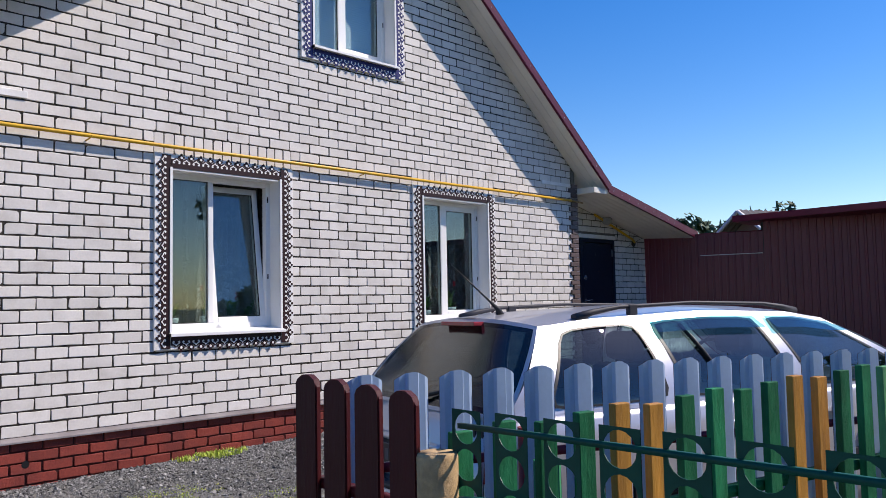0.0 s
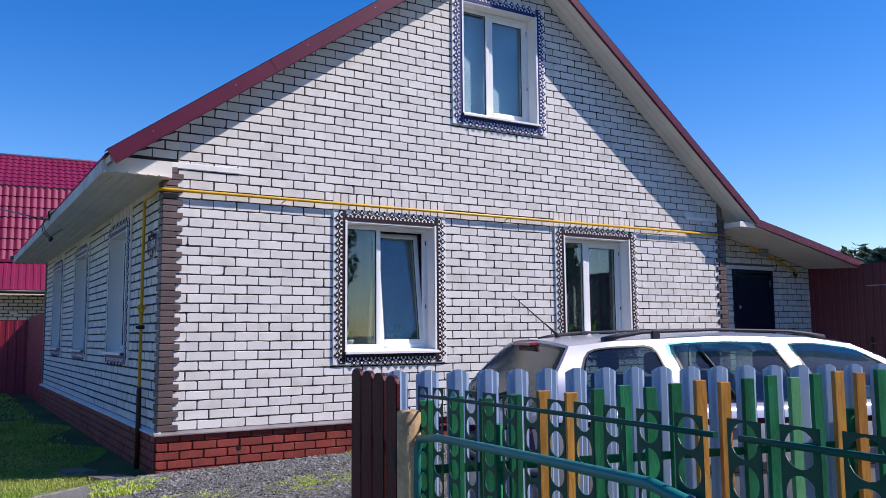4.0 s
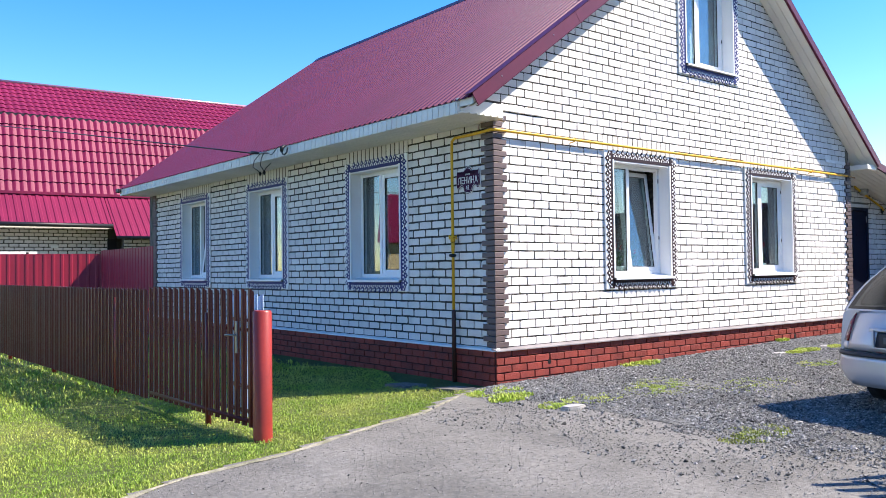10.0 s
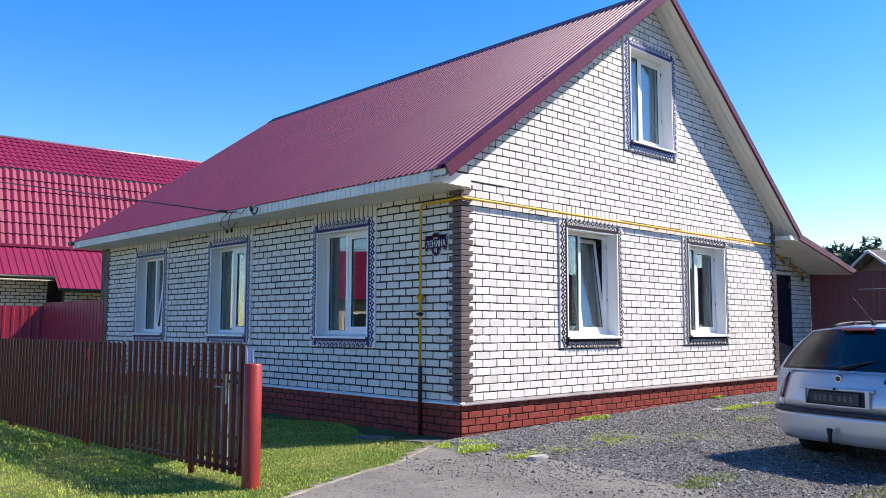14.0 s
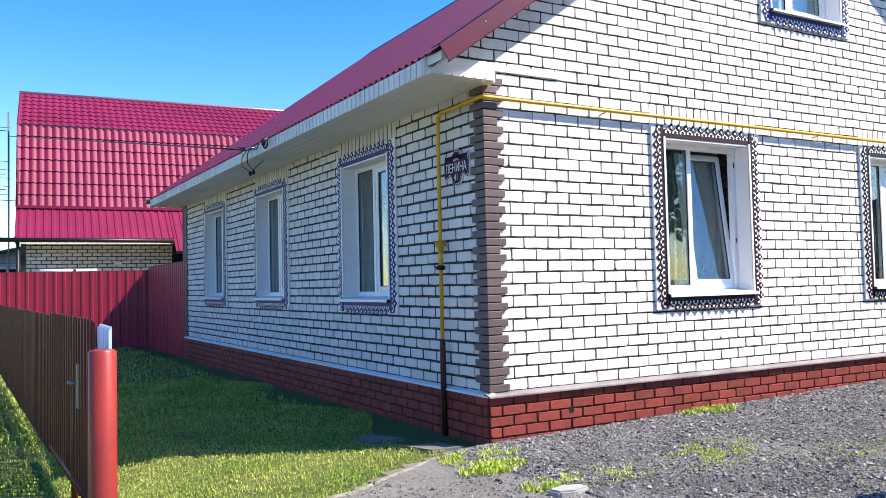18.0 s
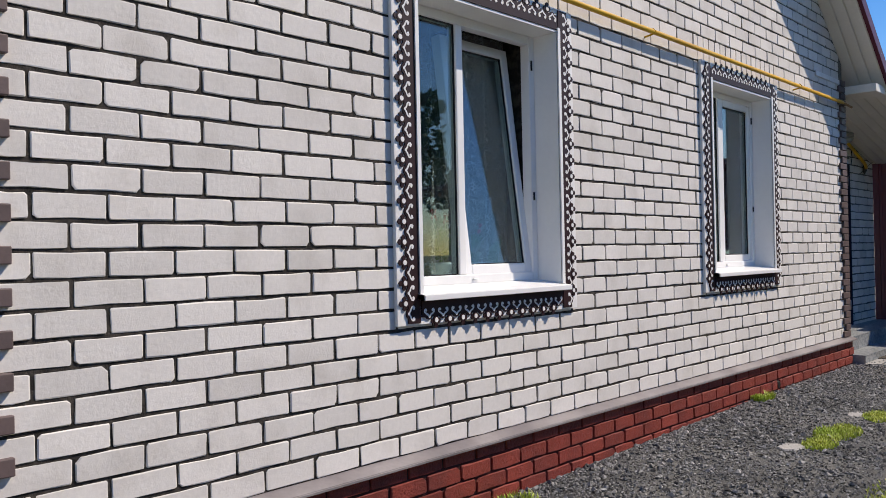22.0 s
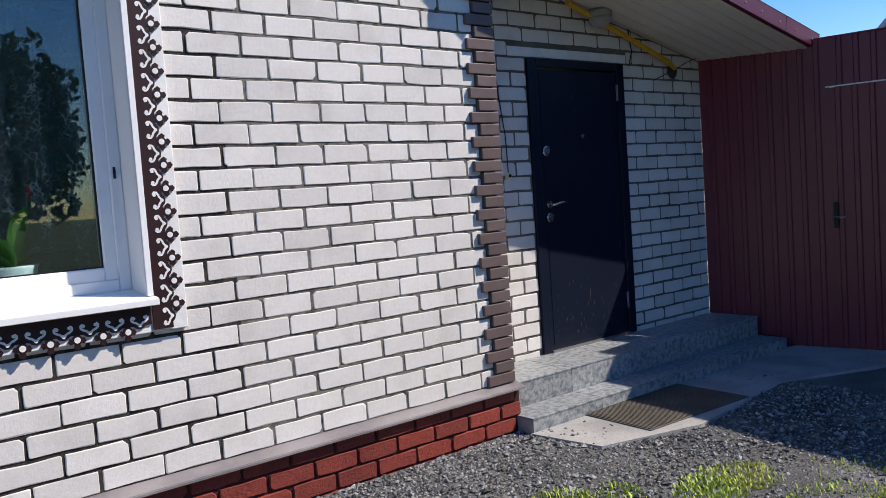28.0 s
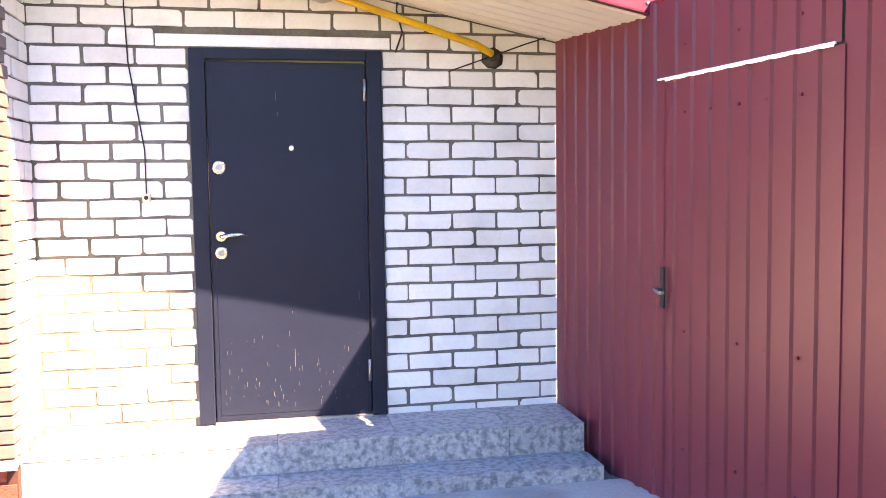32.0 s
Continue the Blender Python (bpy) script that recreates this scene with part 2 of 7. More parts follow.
def box(bm, x0, x1, y0, y1, z0, z1, bevel=0.0):
    vs = [bm.verts.new(p) for p in ((x0, y0, z0), (x1, y0, z0), (x1, y1, z0), (x0, y1, z0), (x0, y0, z1), (x1, y0, z1), (x1, y1, z1), (x0, y1, z1))]
    fs = [bm.faces.new([vs[i] for i in q]) for q in ((3, 2, 1, 0), (4, 5, 6, 7), (0, 1, 5, 4), (1, 2, 6, 5), (2, 3, 7, 6), (3, 0, 4, 7))]
    if bevel:
        bmesh.ops.bevel(bm, geom=list({e for f in fs for e in f.edges}), offset=bevel, segments=2, affect="EDGES", profile=0.5)
    return bm


def boxed(*a, bevel=0.0):
    return box(bmesh.new(), *a, bevel=bevel)


def prism(bm, outline, axis, d0, d1):
    """A closed prism from an outline of (a, b) pairs, drawn out along an axis ('x', 'y' or 'z')."""
    put = {"x": lambda a, b, d: (d, a, b), "y": lambda a, b, d: (a, d, b), "z": lambda a, b, d: (a, b, d)}[axis]
    lo = [bm.verts.new(put(a, b, d0)) for a, b in outline]
    hi = [bm.verts.new(put(a, b, d1)) for a, b in outline]
    k = len(outline)
    fs = [bm.faces.new(lo[::-1]), bm.faces.new(hi)]
    for i in range(k):
        fs.append(bm.faces.new((lo[i], lo[(i + 1) % k], hi[(i + 1) % k], hi[i])))
    bmesh.ops.recalc_face_normals(bm, faces=fs)
    return bm


def tube(bm, pts, r, seg=10, caps=True):
    """A round tube along points."""
    pts = [Vector(p) for p in pts]
    rings = []
    for i, p in enumerate(pts):
        d = (pts[min(i + 1, len(pts) - 1)] - pts[max(i - 1, 0)]).normalized()
        u = d.orthogonal().normalized() if i == 0 else (rings_u - d * rings_u.dot(d)).normalized()
        rings_u = u
        v = d.cross(u)
        rr = r[i] if isinstance(r, (list, tuple)) else r
        rings.append([bm.verts.new(p + (u * math.cos(a) + v * math.sin(a)) * rr) for a in (2 * math.pi * k / seg for k in range(seg))])
    for a, b in zip(rings, rings[1:]):
        for k in range(seg):
            bm.faces.new((a[k], a[(k + 1) % seg], b[(k + 1) % seg], b[k])).smooth = True
    if caps:
        bm.faces.new(rings[0][::-1])
        bm.faces.new(rings[-1])
    return bm


def disc(bm, cx, cz, r, y0, y1, seg=8, turn=0.0):
    """A short plug facing -y."""
    ring = [(cx + r * math.cos(2 * math.pi * k / seg + turn), cz + r * math.sin(2 * math.pi * k / seg + turn)) for k in range(seg)]
    a = [bm.verts.new((x, y0, z)) for x, z in ring]
    b = [bm.verts.new((x, y1, z)) for x, z in ring]
    bm.faces.new(a)
    for k in range(seg):
        bm.faces.new((a[k], b[k], b[(k + 1) % seg], a[(k + 1) % seg]))
    return bm


def ground_z(x, y=0.0):
    fall = 0.02 * min(max(-y - 0.5, 0.0), 5.0) * min(max((x + 3.0) / 3.0, 0.0), 1.0)
    fall -= 0.0175 * min(max(y - 35.0, 0.0), 60.0)
    if x >= 0:
        return 0.019 * min(x, 6.0) - fall
    return max(0.04 * x, -0.2) - fall


# ---- the plan ----
W, LONG, PL = 8.544, 10.95, 0.44          # gable wall, long wall, plinth top
COURSE, PITCH = 0.10, 0.26
RIDGE_X, RIDGE_Z, EAVE_X, EAVE_Z = 4.3, 6.72, -0.6, 3.17
KNEE_X, KNEE_Z, LOW_X, LOW_Z = 8.92, 3.13, 11.66, 2.55
LOWFRONT = -0.375                         # front edge of the annex roof
FRONT = -0.38                            # front edge of the roof
WIN = {"window_1": (1.887, 1.06), "window_2": (5.135, 1.065), "window_3": (3.525, 4.065)}
WIN_LONG = {"window_4": 3.13, "window_5": 6.365, "window_6": 9.43}
BW, BH, BOARD = 1.51, 1.785, 0.155       # outer size of the carved surround, width of its boards


def roof_z(x):
    """The underside of the roof above the gable."""
    if x < RIDGE_X:
        return EAVE_Z - 0.10 + (x - EAVE_X) * (RIDGE_Z - EAVE_Z) / (RIDGE_X - EAVE_X)
    if x < KNEE_X:
        return KNEE_Z - 0.10 + (KNEE_X - x) * (RIDGE_Z - KNEE_Z) / (KNEE_X - RIDGE_X)
    return KNEE_Z - 0.10 - (x - KNEE_X) * (KNEE_Z - LOW_Z) / (LOW_X - KNEE_X)


def hole_of(x0, z0):
    return (x0 + BOARD, x0 + BW - BOARD, z0 + BOARD, z0 + BH - BOARD * 0.85)


def wall_pieces(u0, u1, z0, top, holes, stops=()):
    """The solid columns of a wall with holes: outlines of (u, z) pairs."""
    cuts = sorted({u0, u1, *stops, *[h[k] for h in holes for k in (0, 1)]})
    out = []
    for a, b in zip(cuts, cuts[1:]):
        gaps = sorted((h[2], h[3]) for h in holes if h[0] < (a + b) / 2 < h[1])
        z = z0
        for lo, hi in gaps:
            out.append([(a, z), (b, z), (b, lo), (a, lo)])
            z = hi
        out.append([(a, z), (b, z), (b, top(b)), (a, top(a))])
    return out


# ---- the house's walls ----
gable = thing("wall_gable", label="gable wall of white silicate brick with dark joints", category="wall", kind="structure")
g_holes = [hole_of(*v) for v in WIN.values()]
bm = bmesh.new()
pale = bmesh.new()
for o in wall_pieces(0.012, W - 0.012, 0.0, roof_z, g_holes, (RIDGE_X, 6.9)):
    prism(bm if o[0][0] < 6.89 else pale, o, "y", 0.0012 if o[0][0] < 6.89 else 0.0006, 0.38)
prism(bm, [(-0.46, 3.19), (0.011, 3.19), (0.011, roof_z(0.0) - 0.01), (-0.46, roof_z(-0.46))], "y", 0.0012, 0.10)
part("mortar", bm, MORTAR, gable)
part("mortar", pale, MORTAR_P, gable, "paler pointed joints")

long_wall = thing("wall_long", label="long shaded wall of white silicate brick", category="wall", kind="structure")
l_holes = [(y - BW + BOARD, y - BOARD, 1.06 + BOARD, 1.06 + BH - BOARD * 0.85) for y in WIN_LONG.values()]
bm = bmesh.new()
for o in wall_pieces(0.381, LONG, 0.0, lambda u: 3.14, l_holes):
    prism(bm, o, "x", -0.0005, 0.38)
part("mortar", bm, MORTAR_D, long_wall)

back = thing("wall_back", label="plain back walls that close the house", category="wall", kind="structure")
bm = bmesh.new()
prism(bm, [(0.0, 0.0), (W, 0.0), (W, roof_z(W)), (RIDGE_X, roof_z(RIDGE_X)), (0.0, roof_z(0.0))], "y", LONG, LONG + 0.3)
box(bm, W - 0.36, W - 0.001, 0.95, LONG - 0.001, 0.0, 3.0)
part("masonry", bm, MORTAR_L, back)
part("attic_floor", boxed(0.381, W - 0.381, 0.381, LONG - 0.01, 3.3, 3.45), ROOM, back)
part("floor_slab", boxed(0.381, W - 0.381, 0.381, LONG - 0.01, 0.35, 0.45), ROOM, back)
part("partition", boxed(0.381, W - 0.381, 3.9, 4.0, 0.45, 3.29), ROOM, back)
part("partition", boxed(4.3, 4.4, 0.39, 3.89, 0.45, 3.29), ROOM, back)


# ---- bricks ----
def brick_shape(l, h, d, rng, chip=0.0022, soft=1.0):
    """One brick face block with worn corners: back ring in the joint, shoulder, rounded front; its corner is at the origin, its face towards -y."""
    def j(s):
        return rng.uniform(-s, s)
    cut = [soft * rng.uniform(0.0025, 0.0065) + (rng.uniform(0.006, 0.014) if rng.random() < 0.12 else 0) for _ in range(4)]
    sag, rise = j(0.0035), j(0.0035)
    rings = []
    for inset, y in ((0.0, 0.014), (0.0, 0.4 * -d), (0.0028, -d)):
        a, b, e, f = inset, l - inset, inset, h - inset
        ring = [(a + cut[0], e), (l / 2, e + sag), (b - cut[1], e), (b, e + cut[1]), (b, f - cut[2]), (b - cut[2], f), (l / 2, f + rise), (a + cut[3], f), (a, f - cut[3]), (a, e + cut[0])]
        rings.append([(p + j(chip), y, q + j(chip)) for p, q in ring])
    verts = [v for ring in rings for v in ring]
    faces = [tuple(range(20, 30))]
    for k in (0, 10):
        for i in range(10):
            faces.append((k + i, k + (i + 1) % 10, k + 10 + (i + 1) % 10, k + 10 + i))
    return verts, faces


class Bricks:
    """Lays bricks into a wall: the near ones as objects on shared meshes, the rest as one mesh."""

    def __init__(self, parent, matrix, one, many, near, name="brick", depth=0.004, soft=1.0):
        self.parent, self.matrix, self.one, self.many, self.near, self.name, self.depth, self.soft = parent, matrix, one, many, near, name, depth, soft
        self.rng, self.shapes, self.verts, self.faces, self.count = random.Random(hash_of(parent.name)), {}, [], [], 0

    def lay(self, u, z, l, h, top=None):
        if l < 0.03 or h < 0.03:
            return
        if top is None and self.count < 300 and self.near(u + l / 2, z + h / 2):
            key = (round(l, 3), round(h, 3))
            kept = self.shapes.setdefault(key, [])
            if len(kept) < 5:
                me = bpy.data.meshes.new(self.name)
                v, f = brick_shape(l, h, self.depth, self.rng, soft=self.soft)
                me.from_pydata(v, [], f)
                me.materials.append(self.one)
                kept.append(me)
            ob = new(self.name, self.rng.choice(kept))
            ob.parent = self.parent
            ob.matrix_basis = self.matrix @ Matrix.Translation((u, self.rng.uniform(-0.002, 0.002), z))
            self.count += 1
            return
        v, f = brick_shape(l, h, self.depth + self.rng.uniform(-0.002, 0.002), self.rng, soft=self.soft)
        if top is not None:
            v = [(x, y, max(min(zz, top(u + x) - z), 0.0)) for x, y, zz in v]
        k = len(self.verts)
        self.verts += [tuple(self.matrix @ Vector((x + u, y, zz + z))) for x, y, zz in v]
        self.faces += [tuple(i + k for i in q) for q in f]

    def done(self):
        if self.verts:
            raw("brickwork", self.verts, self.faces, self.many, self.parent, kind="stuff")


def hash_of(text):
    return sum(ord(c) * (i + 7) for i, c in enumerate(text))


def bond(bricks, u0, u1, z0, z1, top, holes, start=0.0, joint=0.012, course=COURSE, pitch=PITCH, slip=lambda u: 0.0, perp=None):
    """Running bond between u0 and u1, cut at holes and under the top line."""
    rng = random.Random(hash_of(bricks.parent.name) + 3)
    rows = int((z1 - z0) / course + 0.5)
    for r in range(rows):
        z = z0 + r * course + joint * 0.5
        h = course - joint
        u = u0 - 2 * pitch + ((r % 2) * 0.5 + start) * pitch + rng.uniform(-0.005, 0.005)
        while u < u1:
            v = u + slip(u)
            l = u + pitch + slip(u + pitch) - v - (perp or joint) + rng.uniform(-0.005, 0.004)
            spans = [(max(v, u0), min(v + l, u1))]
            for a, b, lo, hi in holes:
                if lo < z + h / 2 < hi:
                    spans = [s for p, q in spans for s in ((p, min(q, a)), (max(p, b), q)) if s[1] > s[0]]
            for p, q in spans:
                if q - p > 0.035:
                    lo, hi = sorted((top(p), top(q)))
                    if lo > z + h:
                        bricks.lay(p, z, q - p, h)
                    elif hi > z + 0.02:
                        bricks.lay(p, z, q - p, h, top)
            u += pitch


def soldiers(bricks, u0, u1, z0, z1, joint=0.012):
    n = round((u1 - u0) / 0.1)
    for k in range(n):
        w = (u1 - u0) / n
        bricks.lay(u0 + k * w + joint / 2, z0 + joint / 2, w - joint, z1 - z0 - joint)


SOLD = (2.845, 3.04)
g_cut = [(x0 + 0.03, x0 + BW - 0.03, z0 + 0.03, z0 + BH - 0.03) for x0, z0 in WIN.values()]
g_cut += [(x0, x0 + BW, SOLD[0] - 0.005, SOLD[1]) for n, (x0, z0) in WIN.items() if n != "window_3"]
b = Bricks(gable, Matrix(), BRICK, BRICK_I, lambda u, z: 3.2 < u < 8.7 and z < 2.0)
bond(b, 0.13, W - 0.13, PL, RIDGE_Z, lambda u: roof_z(u) - 0.01, g_cut, start=0.5, joint=0.0138, perp=0.0118, slip=lambda u: 0.130 - 0.017 * u if u < 1.7 else 0.10 * min(max((3.4 - u) / 1.7, 0.0), 1.0))
bond(b, -0.47, 0.13, PL + 2.8, PL + 3.2, lambda u: roof_z(u) - 0.02, [], start=0.3, joint=0.0145)
for n, (x0, z0) in WIN.items():
    if n != "window_3":
        soldiers(b, x0, x0 + BW, *SOLD)
b.done()

TO_LONG = Matrix.Rotation(radians(-90), 4, "Z")      # u runs along -y on the long wall
l_cut = [(-y + 0.03, -y + BW - 0.03, 1.06 + 0.03, 1.06 + BH - 0.03) for y in WIN_LONG.values()]
l_cut += [(-y, -y + BW, SOLD[0] - 0.005, SOLD[1]) for y in WIN_LONG.values()]
b = Bricks(long_wall, TO_LONG, BRICK, BRICK_I, lambda u, z: u > -4.0 and z < 2.4)
bond(b, -LONG + 0.13, -0.13, PL, 3.16, lambda u: 3.15, l_cut, start=0.25, joint=0.021, perp=0.020)
for y in WIN_LONG.values():
    soldiers(b, -y, -y + BW, *SOLD, joint=0.02)
b.done()

QUOIN_H = 0.068
# quoins, alternately long and short, wrapping the corners
for parent, cx, sx in ((gable, 0.0, 1), (gable, W, -1)):
    for r in range(40):
        z = PL + r * QUOIN_H + 0.004
        lx, ly = ((0.185, 0.13), (0.125, 0.19))[r % 2]
        if sx < 0:
            ly = 0.10 if r % 2 else 0.14
        bm = bmesh.new()
        x0, x1 = (cx - 0.020 * sx, cx + lx * sx)
        box(bm, min(x0, x1), max(x0, x1), -0.026, ly, z, z + QUOIN_H - 0.008, bevel=0.004)
        part("quoin", bm, QUOIN, parent)
for r in range(40):
    z = PL + r * QUOIN_H + 0.004
    part("quoin", boxed(-0.024, 0.10, LONG - (0.185, 0.125)[r % 2], LONG + 0.01, z, z + QUOIN_H - 0.008, bevel=0.004), QUOIN, long_wall)

# plinth: proud red brick-pattern cladding with a dark metal ledge over it
plinth = thing("plinth", label="red brick-patterned plinth cladding under the walls", category="plinth", kind="structure")
bm = bmesh.new()
box(bm, -0.035, W + 0.03, -0.035, 0.011, -0.3, PL - 0.022)
box(bm, -0.035, 0.011, 0.012, LONG, -0.3, PL - 0.022)
part("plinth_backing", bm, PLINTH_JOINT, plinth)
b = Bricks(plinth, Matrix.Translation((0, -0.037, 0)), PLINTH, PLINTH_I, lambda u, z: True, "plinth_brick", 0.010)
bond(b, -0.03, W + 0.025, -0.02, PL - 0.03, lambda u: PL - 0.03, [(0.78, 0.84, 0.2, 0.26), (6.45, 6.51, 0.17, 0.23)], course=0.088, pitch=0.245, joint=0.014)
b.done()
b = Bricks(plinth, TO_LONG @ Matrix.Translation((0, -0.037, 0)), PLINTH, PLINTH_I, lambda u, z: u > -3.5, "plinth_brick", 0.010)
b.count = 180
bond(b, -LONG, 0.02, -0.02, PL - 0.03, lambda u: PL - 0.03, [], course=0.088, pitch=0.245, joint=0.014)
b.done()
LEDGE = mat("grey metal ledge", (0.30, 0.275, 0.275), (0.20, 0.18, 0.185), 0.4, metal=0.3, big=3, small=40, grain=0.1)
bm = prism(bmesh.new(), [(-0.082, PL - 0.036), (-0.078, PL - 0.036), (-0.076, PL - 0.022), (0.01, PL + 0.004), (0.01, PL - 0.02), (-0.082, PL - 0.026)], "x", -0.058, W + 0.045)
part("ledge", bm, LEDGE, plinth, "thin grey metal drip ledge")
bm = bmesh.new()
prism(bm, [(-0.062, PL - 0.034), (-0.058, PL - 0.034), (-0.056, PL - 0.018), (0.01, PL + 0.004), (0.01, PL - 0.02), (-0.062, PL - 0.026)], "y", -0.058, LONG)
part("ledge", bm, PAINT_W, plinth, "thin pale drip ledge")
for x, z in ((0.81, 0.23), (6.48, 0.2)):
    bm = bmesh.new()
    tube(bm, [(x, -0.05, z), (x, -0.01, z)], [0.03, 0.03], 14)
    part("vent_pipe", bm, BLACK, plinth, "small black round vent")


# ---- roof ----
roof = thing("roof", label="steep burgundy sheet-metal gable roof with white soffits", category="roof", kind="structure")


def sheet(bm, p, q, r, wave, pitch, axis_len, thick=0.0):
    """A ribbed sheet: p + a (q - p) runs along the eave, r is the vector up the slope; wave gives the rib profile over one pitch."""
    p, q, r = Vector(p), Vector(q), Vector(r)
    along = (q - p).normalized()
    up = along.cross(r).normalized()
    if up.z < 0:
        up = -up
    n = int((q - p).length / pitch)
    lo, hi = [], []
    for k in range(n + 1):
        for f, w in wave:
            s = min((k + f) * pitch, (q - p).length)
            a = p + along * s + up * w
            lo.append(bm.verts.new(a))
            hi.append(bm.verts.new(a + r))
    for i in range(len(lo) - 1):
        bm.faces.new((lo[i], lo[i + 1], hi[i + 1], hi[i]))
    return bm


def front_edge(bm):
    """Draws the near edge of the annex roof forward towards the knee."""
    for v in bm.verts:
        if v.co.y < LOWFRONT + 0.25:
            v.co.y += low_front(v.co.x) - LOWFRONT


def low_front(x):
    f = min(max((10.3 - x) / (10.3 - KNEE_X), 0.0), 1.0)
    return LOWFRONT + (FRONT + 0.03 - LOWFRONT) * f


RIB = ((0.0, 0.0), (0.35, 0.0), (0.45, 0.018), (0.8, 0.018), (0.9, 0.0))
back_y = LONG + 0.35
bm = sheet(bmesh.new(), (EAVE_X - 0.03, FRONT + 0.02, EAVE_Z - 0.02), (EAVE_X - 0.03, back_y, EAVE_Z - 0.02), (RIDGE_X - EAVE_X + 0.03, 0, RIDGE_Z - EAVE_Z + 0.02), RIB, 0.115, 0)
part("roof_sheet", bm, ROOF, roof, "burgundy ribbed metal roof slope")
bm = sheet(bmesh.new(), (KNEE_X, FRONT + 0.02, KNEE_Z), (KNEE_X, back_y, KNEE_Z), (RIDGE_X - KNEE_X, 0, RIDGE_Z - KNEE_Z), RIB, 0.115, 0)
part("roof_sheet", bm, ROOF, roof)
MID_X = 10.3
MID_Z = KNEE_Z + (LOW_Z - KNEE_Z) * (MID_X - KNEE_X) / (LOW_X - KNEE_X)
bm = sheet(bmesh.new(), (LOW_X, LOWFRONT + 0.02, LOW_Z), (LOW_X, back_y, LOW_Z), (MID_X - LOW_X, 0, MID_Z - LOW_Z), RIB, 0.115, 0)
sheet(bm, (MID_X, LOWFRONT + 0.02, MID_Z), (MID_X, back_y, MID_Z), (KNEE_X - MID_X, 0, KNEE_Z - MID_Z), RIB, 0.115, 0)
front_edge(bm)
part("roof_sheet", bm, ROOF, roof)
# solid deck below the sheets
for deck, y in (([(EAVE_X, EAVE_Z), (RIDGE_X, RIDGE_Z), (KNEE_X, KNEE_Z)], FRONT), ([(KNEE_X + 0.002, KNEE_Z), (MID_X, MID_Z), (LOW_X, LOW_Z)], LOWFRONT)):
    outline = [(x, z - 0.012) for x, z in deck] + [(x, z - 0.085) for x, z in deck[::-1]]
    bmd = prism(bmesh.new(), outline, "y", y + 0.03, back_y - 0.02)
    if y == LOWFRONT:
        front_edge(bmd)
    part("roof_deck", bmd, SOFFIT, roof)
# ridge cap
bm = bmesh.new()
s1, s2 = (RIDGE_Z - EAVE_Z) / (RIDGE_X - EAVE_X), (RIDGE_Z - KNEE_Z) / (KNEE_X - RIDGE_X)
prism(bm, [(RIDGE_X - 0.16, RIDGE_Z - 0.16 * s1 + 0.022), (RIDGE_X, RIDGE_Z + 0.035), (RIDGE_X + 0.16, RIDGE_Z - 0.16 * s2 + 0.022), (RIDGE_X + 0.16, RIDGE_Z - 0.16 * s2 + 0.026), (RIDGE_X, RIDGE_Z + 0.042), (RIDGE_X - 0.16, RIDGE_Z - 0.16 * s1 + 0.026)], "y", FRONT, back_y)
part("ridge_cap", bm, RIDGE_DARK, roof)


def rake(p, q, front=FRONT, name="rake_trim", taper=False, drop=0.125):
    """A metal wind board along the front edge of a roof slope, in lapped lengths, with a lip over the sheet."""
    p, q = Vector(p), Vector(q)
    n = max(1, round((q - p).length / (0.5 if taper else 2.0)))
    up = Vector((-(q - p).z, 0, (q - p).x)).normalized()
    if up.z < 0:
        up = -up
    for k in range(n):
        a, b = p + (q - p) * (k / n), p + (q - p) * ((k + 1) / n)
        a = a - (q - p).normalized() * (0.03 if k else 0)
        y = front - 0.002 * (k % 2)
        bm = bmesh.new()
        for y0, y1, lo, hi in ((y - 0.008, y + 0.004, -drop, 0.03), (y - 0.008, y + 0.13, 0.024, 0.031), (y - 0.008, y + 0.03, -drop - 0.004, -drop + 0.003)):
            prism(bm, [(a.x + up.x * lo, a.z + up.z * lo), (b.x + up.x * lo, b.z + up.z * lo), (b.x + up.x * hi, b.z + up.z * hi), (a.x + up.x * hi, a.z + up.z * hi)], "y", y0, y1)
        if taper:
            for v in bm.verts:
                v.co.y += low_front(v.co.x) - LOWFRONT
        part(name, bm, RAKE, roof)
        for f in (0.25, 0.75):
            c = a + (b - a) * f
            bm = bmesh.new()
            ys = y + (low_front(c.x) - LOWFRONT if taper else 0)
            tube(bm, [(c.x, ys - 0.013, c.z - 0.04), (c.x, ys - 0.006, c.z - 0.04)], 0.007, 6)
            part("screw", bm, GREYSTEEL, roof)


rake((EAVE_X - 0.02, 0, EAVE_Z), (RIDGE_X, 0, RIDGE_Z))
rake((KNEE_X, 0, KNEE_Z), (RIDGE_X, 0, RIDGE_Z), drop=0.075)
rake((KNEE_X - 0.01, 0, KNEE_Z), (LOW_X, 0, LOW_Z), LOWFRONT, taper=True, drop=0.085)


